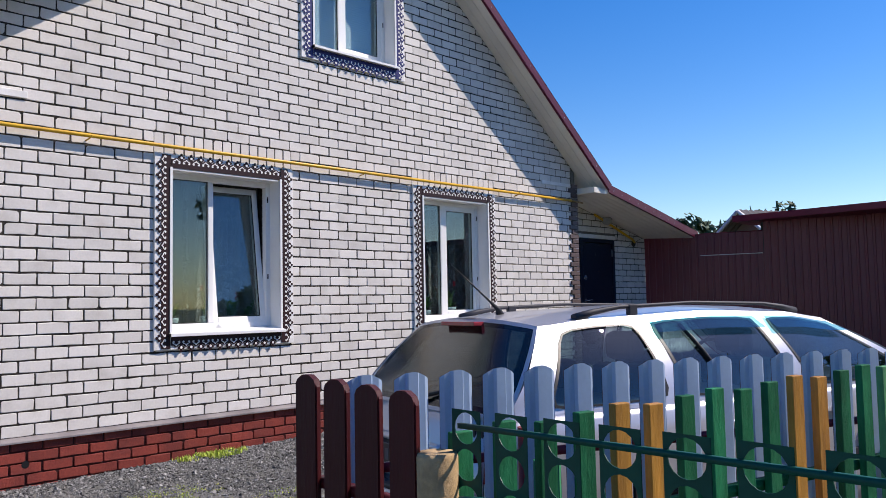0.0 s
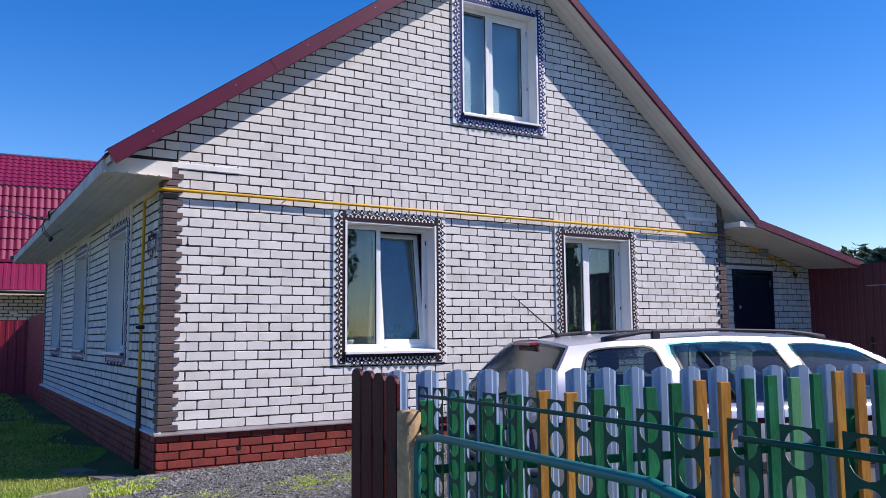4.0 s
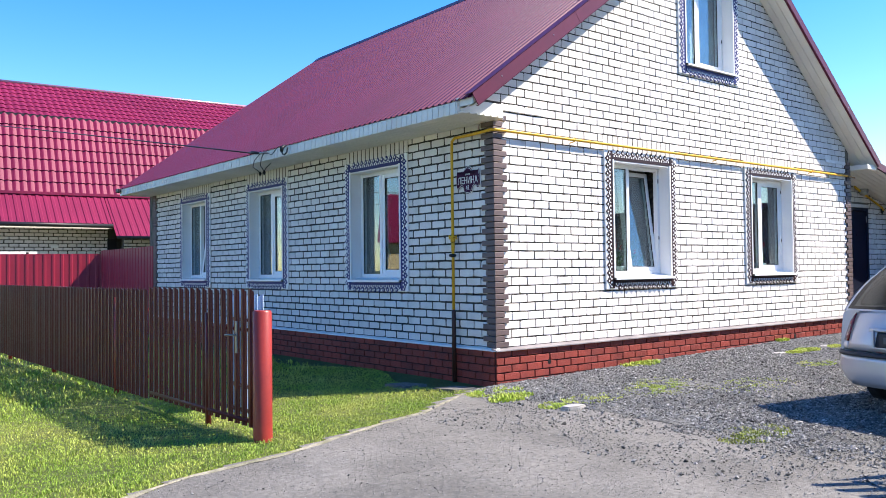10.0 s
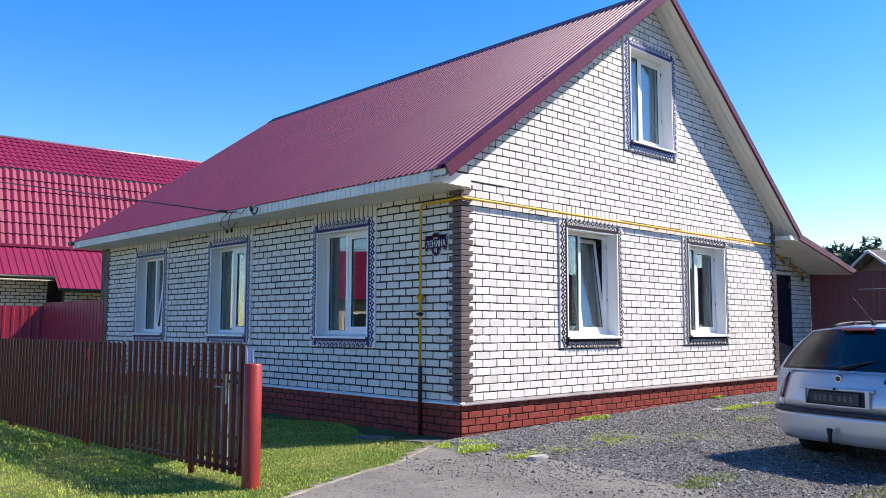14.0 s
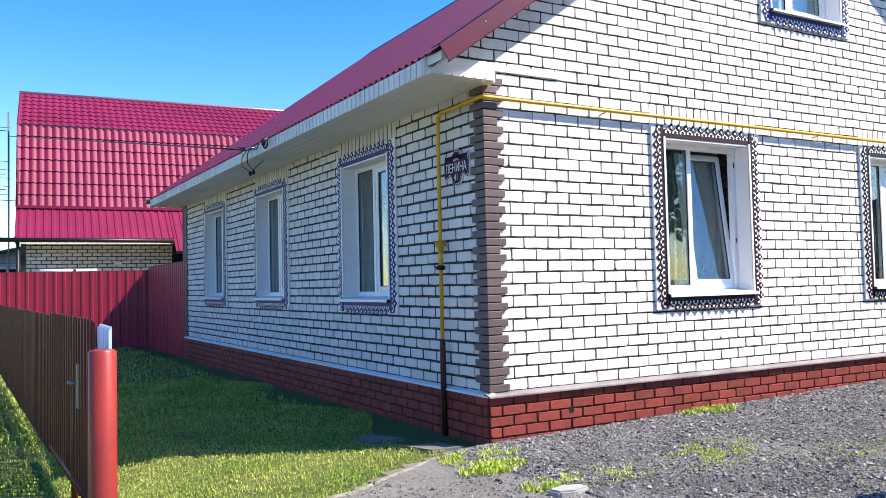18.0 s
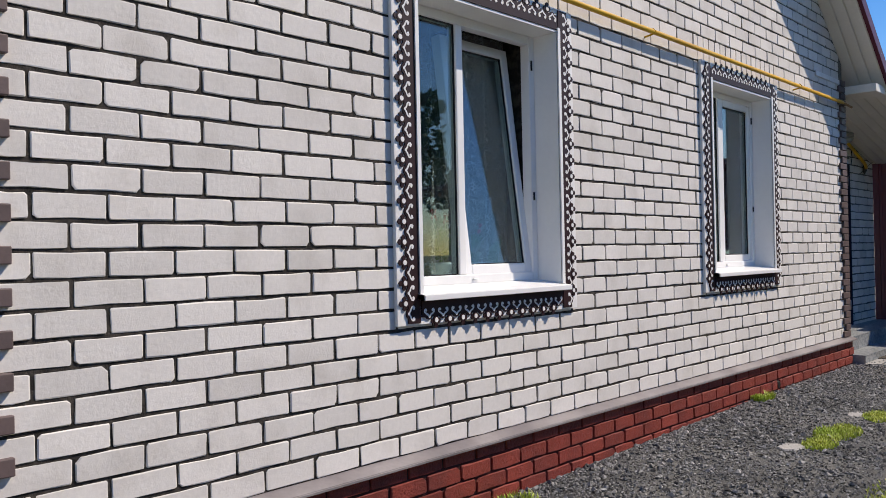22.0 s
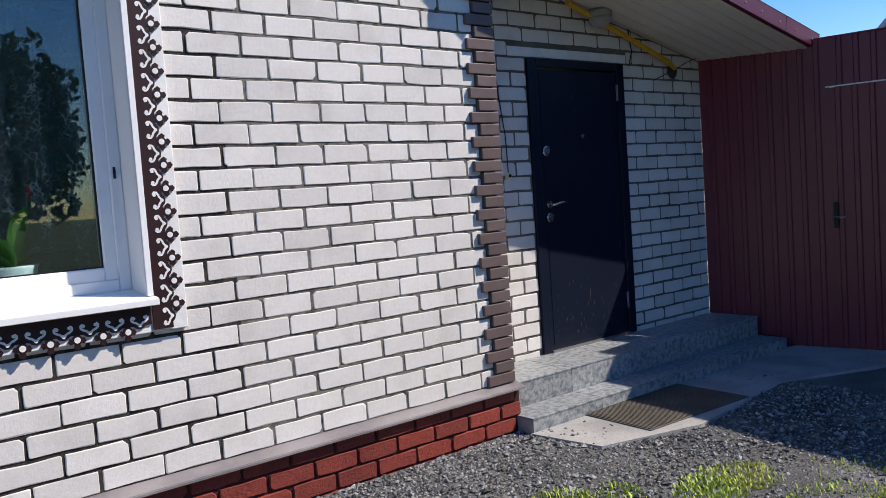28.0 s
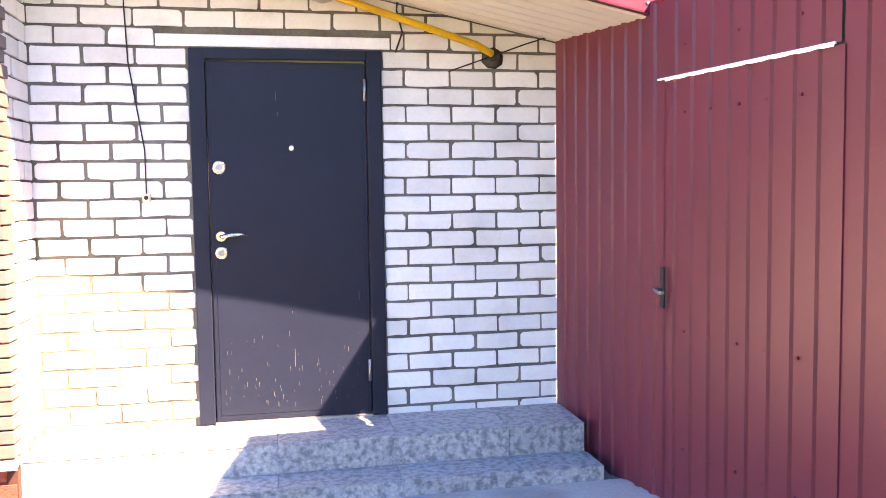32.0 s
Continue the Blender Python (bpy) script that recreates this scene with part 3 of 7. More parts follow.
def slats(name, p, q, across, width, drop, taper=False):
    """Soffit boards side by side between p and q (each runs along 'across'), with a small step between boards."""
    p, q, across = Vector(p), Vector(q), Vector(across)
    n = max(1, round((q - p).length / width))
    step = (q - p) / n
    nrm = step.cross(across).normalized()
    if nrm.z > 0:
        nrm = -nrm
    bm = bmesh.new()
    for k in range(n):
        a, b = p + step * (k + 0.03), p + step * (k + 0.97)
        for e0, e1, d in ((a, a + step * 0.08, (0, drop)), (a + step * 0.08, b, (drop, drop))):
            vs = [bm.verts.new(v) for v in (e0 + nrm * d[0], e1 + nrm * d[1], e1 + across + nrm * d[1], e0 + across + nrm * d[0])]
            bm.faces.new(vs)
    if taper:
        fan = (0.57 - low_front(KNEE_X)) / (0.57 - LOWFRONT)
        for v in bm.verts:
            if v.co.x < KNEE_X + 0.3:
                v.co.y = 0.57 - (0.57 - v.co.y) * fan
    part(name, bm, SOFFIT, roof, "cream slatted soffit")


under = 0.092
dx, dz = RIDGE_X - EAVE_X, RIDGE_Z - EAVE_Z
slats("soffit", (EAVE_X + 0.02, FRONT + 0.03, EAVE_Z - under), (EAVE_X + 0.02, 0.0, EAVE_Z - under), (dx - 0.02, 0, dz), 0.11, 0.008)
slats("soffit", (KNEE_X, FRONT + 0.03, KNEE_Z - under), (KNEE_X, 0.0, KNEE_Z - under), (RIDGE_X - KNEE_X, 0, RIDGE_Z - KNEE_Z), 0.11, 0.008)
slats("soffit", (LOW_X, LOWFRONT + 0.03, LOW_Z - under), (LOW_X, 0.57, LOW_Z - under), (MID_X - LOW_X, 0, MID_Z - LOW_Z), 0.11, 0.008)
slats("soffit", (MID_X, LOWFRONT + 0.03, MID_Z - under), (MID_X, 0.57, MID_Z - under), (KNEE_X - MID_X, 0, KNEE_Z - MID_Z), 0.11, 0.008, True)
# level soffit and fascia along the long eave
EV = 3.03
part("eave_fascia", boxed(EAVE_X - 0.035, EAVE_X - 0.012, FRONT + 0.25, back_y - 0.05, EV - 0.02, EAVE_Z - 0.03), SOFFIT, roof, "cream ribbed eave fascia")
bm = bmesh.new()
for k in range(int((back_y - FRONT - 0.3) / 0.1)):
    y = FRONT + 0.27 + k * 0.1
    box(bm, EAVE_X - 0.042, EAVE_X - 0.036, y, y + 0.03, EV - 0.018, EAVE_Z - 0.035)
part("fascia_rib", bm, SOFFIT, roof)
slats("soffit", (EAVE_X - 0.02, -0.2, EV), (0.0, -0.2, EV), (0, back_y - 0.05 + 0.2, 0), 0.10, 0.016)
# boxed return at the corner of the eave and its white strip on the wall
bm = boxed(EAVE_X - 0.01, 0.04, -0.135, -0.012, EV - 0.015, 3.185, bevel=0.004)
part("eave_return", bm, SOFFIT, roof)
part("eave_strip", boxed(0.05, 0.80, -0.02, -0.004, 3.15, 3.21, bevel=0.004), PAINT_W, roof, "white mortar-smeared strip")
part("eave_strip", boxed(7.7, 8.4, -0.02, -0.004, 3.10, 3.15, bevel=0.004), PAINT_W, roof)
bm = boxed(8.55, 8.93, -0.33, -0.004, 3.01, 3.095, bevel=0.006)
part("knee_box", bm, SOFFIT, roof)

# ---- the annex with the front door ----
AY = 0.507                                   # face of the annex wall
DX0, DX1, DZ0, DZ1 = 9.341, 10.371, 0.399, 2.439
annex = thing("wall_annex", label="annex wall of white brick beside the front door", category="wall", kind="structure")
bm = bmesh.new()
for o in wall_pieces(W - 0.3, 11.75, 0.0, lambda u: roof_z(u) - 0.0, [(DX0 + 0.01, DX1 - 0.01, DZ0 - 0.02, DZ1 - 0.01)]):
    prism(bm, o, "y", AY - 0.0005, AY + 0.37)
part("mortar", bm, MORTAR_L, annex)
b = Bricks(annex, Matrix.Translation((0, AY, 0)), BRICK, BRICK_I, lambda u, z: True, depth=0.005, soft=1.1)
bond(b, W + 0.0, 11.40, PL - 0.1, 3.24, lambda u: roof_z(u) - 0.01, [(DX0 - 0.002, DX1 + 0.002, 0.3, DZ1 + 0.002), (9.17, 10.43, DZ1, DZ1 + 0.075)], start=0.05, joint=0.0150, perp=0.0135)
b.done()
part("lintel", boxed(9.178, 10.42, AY - 0.006, AY + 0.05, DZ1 + 0.006, DZ1 + 0.07, bevel=0.004), PAINT_W, annex, "whitewashed concrete door lintel")
side = thing("wall_side", label="short brick return wall beside the steps", category="wall", kind="structure")
part("mortar", boxed(W - 0.35, W - 0.013, 0.381, AY + 0.004, 0.0, 3.03), MORTAR_L, side)
bm = bmesh.new()
part("mortar", boxed(W - 0.10, W - 0.008, 0.385, AY + 0.003, 0.3, 3.0), MORTAR_L, side)
b = Bricks(side, Matrix.Translation((W, 0, 0)) @ Matrix.Rotation(radians(90), 4, "Z"), BRICK, BRICK_I, lambda u, z: True)
bond(b, 0.15, AY - 0.005, PL, 3.0, lambda u: 3.0, [], start=0.4)
b.done()
part("lining", boxed(11.40, 11.7, AY + 0.38, 2.0, 0.0, 2.5), MORTAR_L, side)

# door
door = thing("door_1", label="black steel front door in a black frame, closed", category="door", kind="structure")
bm = bmesh.new()
fr = 0.085
for a in ((DX0 + 0.003, DX0 + fr, DZ0, DZ1), (DX1 - fr, DX1 - 0.003, DZ0, DZ1), (DX0 + fr, DX1 - fr, DZ1 - fr + 0.02, DZ1)):
    box(bm, a[0], a[1], AY - 0.022, AY + 0.08, a[2] + 0.004, a[3] - 0.003, bevel=0.005)
part("door_frame", bm, DOOR, door)
leaf = part("door_leaf", boxed(DX0 + fr + 0.004, DX1 - fr - 0.004, AY - 0.012, AY + 0.06, DZ0 + 0.012, DZ1 - fr + 0.014, bevel=0.006), DOOR, door)
bm = bmesh.new()
for a in ((DX0 + fr + 0.03, DX1 - fr - 0.03, AY - 0.0145, AY - 0.011, DZ0 + 0.05, DZ1 - fr - 0.02),):
    box(bm, *a, bevel=0.001)
part("leaf_panel", bm, DOOR, door)
part("threshold", boxed(DX0 + fr, DX1 - fr, AY - 0.03, AY + 0.08, DZ0, DZ0 + 0.014), GREYSTEEL, door)


def rosette(x, z, r, parent, name="lock_rosette"):
    bm = bmesh.new()
    tube(bm, [(x, AY - 0.014, z), (x, AY - 0.022, z), (x, AY - 0.026, z)], [r, r, r * 0.8], 20)
    ob = part(name, bm, CHROME, parent, "round chrome lock cover")
    bm = bmesh.new()
    tube(bm, [(x, AY - 0.024, z), (x, AY - 0.029, z)], r * 0.5, 14)
    part("lock_core", bm, GREYSTEEL, ob)


rosette(9.485, 1.803, 0.037, door)
rosette(9.485, 1.343, 0.035, door)
bm = bmesh.new()
tube(bm, [(9.485, AY - 0.014, 1.432), (9.485, AY - 0.024, 1.432)], 0.027, 16)
tube(bm, [(9.485, AY - 0.024, 1.432), (9.487, AY - 0.06, 1.432), (9.505, AY - 0.068, 1.433), (9.540, AY - 0.068, 1.441), (9.580, AY - 0.066, 1.443), (9.625, AY - 0.062, 1.435)], [0.009, 0.009, 0.010, 0.010, 0.009, 0.007], 10)
part("door_handle", bm, CHROME, door, "curved chrome lever handle")
bm = bmesh.new()
tube(bm, [(9.87, AY - 0.014, 1.905), (9.87, AY - 0.021, 1.905)], 0.014, 14)
part("peephole", bm, CHROME, door)
rng = random.Random(12)
bm = bmesh.new()
for k in range(70):
    x, z = rng.uniform(DX0 + fr + 0.05, DX1 - fr - 0.06), DZ0 + 0.08 + 0.42 * rng.random() ** 1.6
    w, h = rng.uniform(0.001, 0.003), rng.uniform(0.004, 0.03)
    box(bm, x, x + w, AY - 0.0150, AY - 0.0142, z, z + h)
for x, z, h in ((9.79, 2.16, 0.05), (9.80, 2.08, 0.02), (10.22, 1.06, 0.05), (9.86, 0.70, 0.10), (9.85, 1.0, 0.012)):
    box(bm, x, x + 0.003, AY - 0.0150, AY - 0.0142, z, z + h)
part("scratch", bm, mat("bare scratched primer", (0.085, 0.08, 0.075), rough=0.7), door, "pale scuffs low on the leaf")
for z in (0.66, 2.22):
    bm = bmesh.new()
    tube(bm, [(DX1 - fr - 0.012, AY - 0.024, z - 0.06), (DX1 - fr - 0.012, AY - 0.024, z + 0.06)], 0.009, 10)
    part("hinge", bm, GREYSTEEL, door, "grey hinge barrel")

# steps: tiled, two risers, with a concrete slab in front
steps = thing("front_steps", label="two low steps faced with grey marbled tiles", category="steps", kind="structure")
SX0, SX1 = W + 0.005, 11.39
bm = bmesh.new()
box(bm, SX0, SX1, 0.085, AY + 0.004, 0.0, 0.388)
box(bm, SX0, SX1 + 0.02, -0.155, 0.084, 0.0, 0.233)
part("step_core", bm, CONCRETE, steps)
for k in range(5):
    w = 0.605
    a, c = SX0 + k * w + 0.0015, min(SX0 + (k + 1) * w, SX1) - 0.0015
    part("step_tile", boxed(a, c, 0.072, AY - 0.002, 0.3885, 0.399, bevel=0.002), TILE, steps)
    part("step_tile", boxed(a, c, 0.0755, 0.0845, 0.245, 0.3875), TILE, steps)
    part("step_tile", boxed(a, c, -0.167, 0.0745, 0.2335, 0.244, bevel=0.002), TILE, steps)
    part("step_tile", boxed(a, c, -0.1645, -0.1555, 0.08, 0.2325), TILE, steps)
slab = thing("concrete_slab", label="worn concrete slab before the steps", category="slab", kind="structure")
bm = prism(bmesh.new(), [(SX0 - 0.02, -0.166), (11.6, -0.166), (11.75, -1.1), (11.1, -0.95), (10.4, -0.66), (9.25, -0.80), (SX0 + 0.05, -0.62)], "z", 0.0, 0.163)
part("slab_body", bm, CONCRETE, slab)

# ---- ground ----
ground = thing("ground", label="gently sloping ground of lawn soil reaching the horizon", category="ground", kind="structure")
xs = [-900, -300, -120, -60, -30] + [-20 + 0.5 * k for k in range(81)] + [30, 60, 120, 300, 900]
ys = [-900, -300, -120, -60, -30] + [-20 + 0.5 * k for k in range(101)] + [45, 80, 160, 400, 900]
verts = [(x, y, ground_z(x, y) + (noise.noise((x * 0.4, y * 0.4, 3)) * 0.02 if abs(x) < 21 and abs(y) < 31 else 0)) for y in ys for x in xs]
nx = len(xs)
faces = [(j * nx + i, j * nx + i + 1, (j + 1) * nx + i + 1, (j + 1) * nx + i) for j in range(len(ys) - 1) for i in range(nx - 1)]
raw("ground_sheet", verts, faces, SOIL, ground, smooth=True)
EDGE = [(-30, -3.2), (-12, -1.9), (-5.2, -1.42), (-4.6, -1.35), (-3.97, -1.12), (-3.2, -1.06), (-2.24, -0.76), (-1.5, -0.6), (-0.9, -0.3), (-0.45, -0.06)]


def edge_y(x):
    for (a, b), (c, d) in zip(EDGE, EDGE[1:]):
        if a <= x <= c:
            return b + (d - b) * (x - a) / (c - a)
    return EDGE[0][1] if x < EDGE[0][0] else EDGE[-1][1]


def sheet_ground(name, xs, ys, keep, lift, material, parent, rough=0.0, freq=3.0):
    verts, ids, faces = [], {}, []
    for j, y in enumerate(ys):
        for i, x in enumerate(xs):
            ids[i, j] = len(verts)
            dx, dy = noise.noise((x * 1.7, y * 1.7, 9)) * 0.07, noise.noise((x * 1.7, y * 1.7, 17)) * 0.07
            verts.append((x + dx, y + dy, ground_z(x, y) + lift + noise.noise((x * freq, y * freq, 5)) * rough))
    for j in range(len(ys) - 1):
        for i in range(len(xs) - 1):
            if keep((xs[i] + xs[i + 1]) / 2, (ys[j] + ys[j + 1]) / 2):
                faces.append((ids[i, j], ids[i + 1, j], ids[i + 1, j + 1], ids[i, j + 1]))
    return raw(name, verts, faces, material, parent, smooth=True)


verge = thing("lawn_verge", label="pale trodden earth along the lawn's edge", category="verge", kind="structure")
vs, fs = [], []
for k in range(400):
    x = -11.0 + k * 0.026
    c = edge_y(x) + 0.03 * noise.noise((x * 5, 1, 1))
    w = 0.035 + 0.05 * max(noise.noise((x * 2.3, 4, 2)), -0.4)
    vs += [(x, c - w, ground_z(x, c) + 0.033), (x, c, ground_z(x, c) + 0.042), (x, c + w, ground_z(x, c) + 0.020)]
    if k:
        b = 3 * k
        fs += [(b - 3, b, b + 1, b - 2), (b - 2, b + 1, b + 2, b - 1)]
raw("verge_strip", vs, fs, mat("pale dry earth", (0.34, 0.31, 0.23), (0.20, 0.19, 0.12), 0.95, big=7, small=50, grain=0.3, bump=1.0, bump_scale=50), verge, smooth=True)
road = thing("road", label="old cracked grey asphalt drive and street", category="road", kind="structure")


def gravel_edge(y):
    return -0.42 + 0.06 * max(-y - 0.3, 0) + 0.12 * noise.noise((y * 0.9, 2.0, 1))


step = 0.1
xs = [-30 + k * 2.0 for k in range(10)] + [-10 + k * step for k in range(int(11 / step) + 1)]
ys = [-14 + k * step for k in range(int(14.4 / step))]
sheet_ground("asphalt_sheet", xs, ys, lambda x, y: y < edge_y(x) + 0.05 and x < gravel_edge(y) + 0.4, 0.030, ASPHALT, road, 0.006)
drive = thing("driveway", label="yard of dark crushed gravel with weeds", category="driveway", kind="structure")
xs = [-0.8 + k * step for k in range(int(14.8 / step))]
ys = [-10 + k * step for k in range(int(10.6 / step))]
sheet_ground("gravel_sheet", xs, ys, lambda x, y: x > gravel_edge(y) and (y < -0.0 if x < W else y < 0.4), 0.034, GRAVEL, drive, 0.008, 2.2)


# ---- windows ----


def ribbon(bm, pts, w, y0, y1):
    """A flat band of width w along (x, z) points, standing from y1 out to y0."""
    left, right = [], []
    for i, (x, z) in enumerate(pts):
        ax, az = pts[max(i - 1, 0)]
        bx, bz = pts[min(i + 1, len(pts) - 1)]
        d = math.hypot(bx - ax, bz - az)
        nx, nz = -(bz - az) / d * w / 2, (bx - ax) / d * w / 2
        left.append((x + nx, z + nz))
        right.append((x - nx, z - nz))
    for k in range(len(pts) - 1):
        prism(bm, [left[k], left[k + 1], right[k + 1], right[k]], "y", y0, y1)


SCROLL = [(0.023, 0.050), (0.029, 0.045), (0.034, 0.051), (0.033, 0.060), (0.024, 0.067), (0.014, 0.071), (0.006, 0.078), (0.0, 0.086)]


def lace_board(length, flip=False):
    """A carved board lying along x from 0 to length, its inner edge at z = 0 and its teeth towards +z: the dark board and its white cut-outs."""
    dark, white = bmesh.new(), bmesh.new()
    y0, y1 = -0.036, -0.0285
    box(dark, 0, length, y0, y1, 0.0, 0.084)
    n = max(3, round(length / 0.099))
    p = length / n
    for k in range(n):
        c = (k + 0.5) * p
        e = 0.0004 * (k % 2)
        # rounded swell over the scroll, then a three-lobed bud between scrolls
        disc(dark, c, 0.068, 0.030, y0 + 0.0004 + e, y1, 12)
        f = c + p / 2
        if k < n - 1:
            disc(dark, f, 0.103, 0.021, y0 - 0.0006 - e, y1, 10)
            disc(dark, f - 0.022, 0.107, 0.0135, y0 + 0.0008, y1, 5, 0.6)
            disc(dark, f + 0.022, 0.107, 0.0135, y0 + 0.0012, y1, 5, 0.0)
            disc(dark, f, 0.129, 0.0145, y0 + 0.0006, y1, 5, 0.31)
            prism(dark, [(f - 0.014, 0.070), (f + 0.014, 0.070), (f + 0.010, 0.095), (f - 0.010, 0.095)], "y", y0 + 0.0010, y1)
            disc(white, f, 0.103, 0.0125, y0 - 0.0024, y0 - 0.0004, 12)
        # scroll cut out of the dark board, showing the white one
        for s in (1, -1):
            ribbon(white, [(c + s * x, z) for x, z in SCROLL], 0.0088, y0 - 0.0016 - 0.0002 * s, y0 - 0.0002)
            disc(white, c + s * 0.0235, 0.0505, 0.0075, y0 - 0.0020, y0 - 0.0002, 8)
        disc(white, c, 0.082, 0.0075, y0 - 0.0021, y0 - 0.0002, 8)
    return dark, white


def make_window(name, matrix, split=0.42, tilt=0.0, paint=LACE, sill_paint=PVC, label="", blinds=False):
    w = thing(name, matrix, label, "window", kind="structure")
    B = BOARD
    x0, x1, z0, z1 = B, BW - B, B, BH - B * 0.85
    for n, a in (("surround_board", (0, B, 0, BH)), ("surround_board", (BW - B, BW, 0, BH)), ("surround_board", (B + 0.001, BW - B - 0.001, z1 + 0.0, BH)), ("surround_board", (B + 0.001, BW - B - 0.001, 0, B))):
        part(n, boxed(a[0], a[1], -0.028, -0.006, a[2], a[3], bevel=0.003), PAINT_W, w, "white painted board")
    # carved dark boards: left, right, top, bottom
    for length, m in ((BH - 0.02, Matrix.Translation((B - 0.004, 0, 0.01)) @ Matrix.Rotation(radians(-90), 4, "Y")),
                      (BH - 0.02, Matrix.Translation((BW - B + 0.004, 0, BH - 0.01)) @ Matrix.Rotation(radians(90), 4, "Y")),
                      (BW - 2 * B - 0.008, Matrix.Translation((B + 0.004, 0, z1 + 0.004))),
                      (BW - 2 * B - 0.008, Matrix.Translation((BW - B - 0.004, 0, B - 0.035)) @ Matrix.Rotation(radians(180), 4, "Y"))):
        d, wh = lace_board(length)
        for q in (d, wh):
            bmesh.ops.transform(q, matrix=m, verts=q.verts)
        ob = part("carved_board", d, paint, w, "dark saw-cut lace board")
        part("cutout", wh, PAINT_W, ob, "white lace cut-outs")
    # reveals and sill
    bm = bmesh.new()
    for a in ((x0, x0 + 0.012, z0, z1), (x1 - 0.012, x1, z0, z1), (x0 + 0.012, x1 - 0.012, z1 - 0.012, z1)):
        box(bm, a[0], a[1], -0.031, 0.20, a[2], a[3])
    for a in ((x0 - 0.012, x0 + 0.012, z0, z1 + 0.012), (x1 - 0.012, x1 + 0.012, z0, z1 + 0.012)):
        box(bm, a[0], a[1], -0.044, -0.0365, a[2], a[3])
    part("reveal", bm, PVC, w, "white plastic reveal")
    bm = prism(bmesh.new(), [(-0.085, z0 - 0.035), (-0.079, z0 - 0.038), (-0.077, z0 - 0.008), (0.17, z0 + 0.026), (0.17, z0 + 0.002), (-0.05, z0 - 0.02), (-0.085, z0 - 0.012)], "x", x0 - 0.02, x1 + 0.02)
    part("window_sill", bm, sill_paint, w, "white metal sill")
    # frame
    fy0, fy1, f = 0.135, 0.20, 0.052
    fx0, fx1, fz0, fz1 = x0 + 0.012, x1 - 0.012, z0 + 0.02, z1 - 0.012
    mx = fx0 + (fx1 - fx0) * split
    bm = bmesh.new()
    for a in ((fx0, fx0 + f, fz0, fz1), (fx1 - f, fx1, fz0, fz1), (fx0 + f, fx1 - f, fz0, fz0 + f), (fx0 + f, fx1 - f, fz1 - f, fz1), (mx - 0.028, mx + 0.028, fz0 + f, fz1 - f)):
        box(bm, a[0], a[1], fy0, fy1, a[2], a[3], bevel=0.006)
    part("window_frame", bm, PVC, w, "white plastic frame")
    bead = bmesh.new()
    a0, a1, b0, b1 = fx0 + f, mx - 0.028, fz0 + f, fz1 - f
    for q in ((a0, a0 + 0.006, b0, b1), (a1 - 0.006, a1, b0, b1), (a0 + 0.006, a1 - 0.006, b0, b0 + 0.006), (a0 + 0.006, a1 - 0.006, b1 - 0.006, b1)):
        box(bead, q[0], q[1], fy0 + 0.012, fy0 + 0.022, q[2], q[3])
    part("glazing_bead", bead, BLACK, w, "black rubber seal")
    p = part("pane", boxed(a0, a1, fy0 + 0.024, fy0 + 0.030, b0, b1), GLASS, w, "clear window glass")
    p.visible_shadow = False
    # opening sash, hinged at its foot when tilted
    s0, s1, t0, t1 = mx + 0.030, fx1 - f + 0.004, fz0 + f - 0.004, fz1 - f + 0.004
    sf = 0.058
    m = Matrix.Translation((0, fy0 + 0.012, t0)) @ Matrix.Rotation(radians(-tilt), 4, "X")
    bm = bmesh.new()
    h = t1 - t0
    for a in ((s0, s0 + sf, 0, h), (s1 - sf, s1, 0, h), (s0 + sf, s1 - sf, 0, sf), (s0 + sf, s1 - sf, h - sf, h)):
        box(bm, a[0], a[1], -0.004, 0.062, a[2], a[3], bevel=0.006)
    bmesh.ops.transform(bm, matrix=m, verts=bm.verts)
    sash = part("sash", bm, PVC, w, "tilted white sash" if tilt else "white sash")
    bm = bmesh.new()
    for q in ((s0 + sf, s0 + sf + 0.006, sf, h - sf), (s1 - sf - 0.006, s1 - sf, sf, h - sf), (s0 + sf + 0.006, s1 - sf - 0.006, sf, sf + 0.006), (s0 + sf + 0.006, s1 - sf - 0.006, h - sf - 0.006, h - sf)):
        box(bm, q[0], q[1], 0.008, 0.018, q[2], q[3])
    bmesh.ops.transform(bm, matrix=m, verts=bm.verts)
    part("seal", bm, BLACK, sash)
    bm = boxed(s0 + sf, s1 - sf, 0.02, 0.026, sf, h - sf)
    bmesh.ops.transform(bm, matrix=m, verts=bm.verts)
    p = part("pane", bm, GLASS, sash, "clear window glass")
    p.visible_shadow = False
    bm = bmesh.new()
    tube(bm, [(fx1 - f + 0.02, fy0 - 0.004, fz0 + 0.35 * h), (fx1 - f + 0.02, fy0 - 0.004, fz0 + 0.35 * h + 0.05)], 0.006, 8)
    tube(bm, [(fx1 - f + 0.02, fy0 - 0.004, fz0 + 0.92 * h), (fx1 - f + 0.02, fy0 - 0.004, fz0 + 0.92 * h + 0.06)], 0.006, 8)
    part("hinge", bm, BLACK, w)
    part("inner_sill", boxed(x0 - 0.05, x1 + 0.05, 0.21, 0.52, z0 - 0.02, z0 + 0.012, bevel=0.004), PVC, w)
    bm = bmesh.new()
    tube(bm, [((fx0 + fx1) / 2 - 0.02, fy0 - 0.004, fz0 + 0.024), ((fx0 + fx1) / 2 + 0.02, fy0 - 0.004, fz0 + 0.024)], 0.006, 6)
    part("drain_cap", bm, PVC, w)
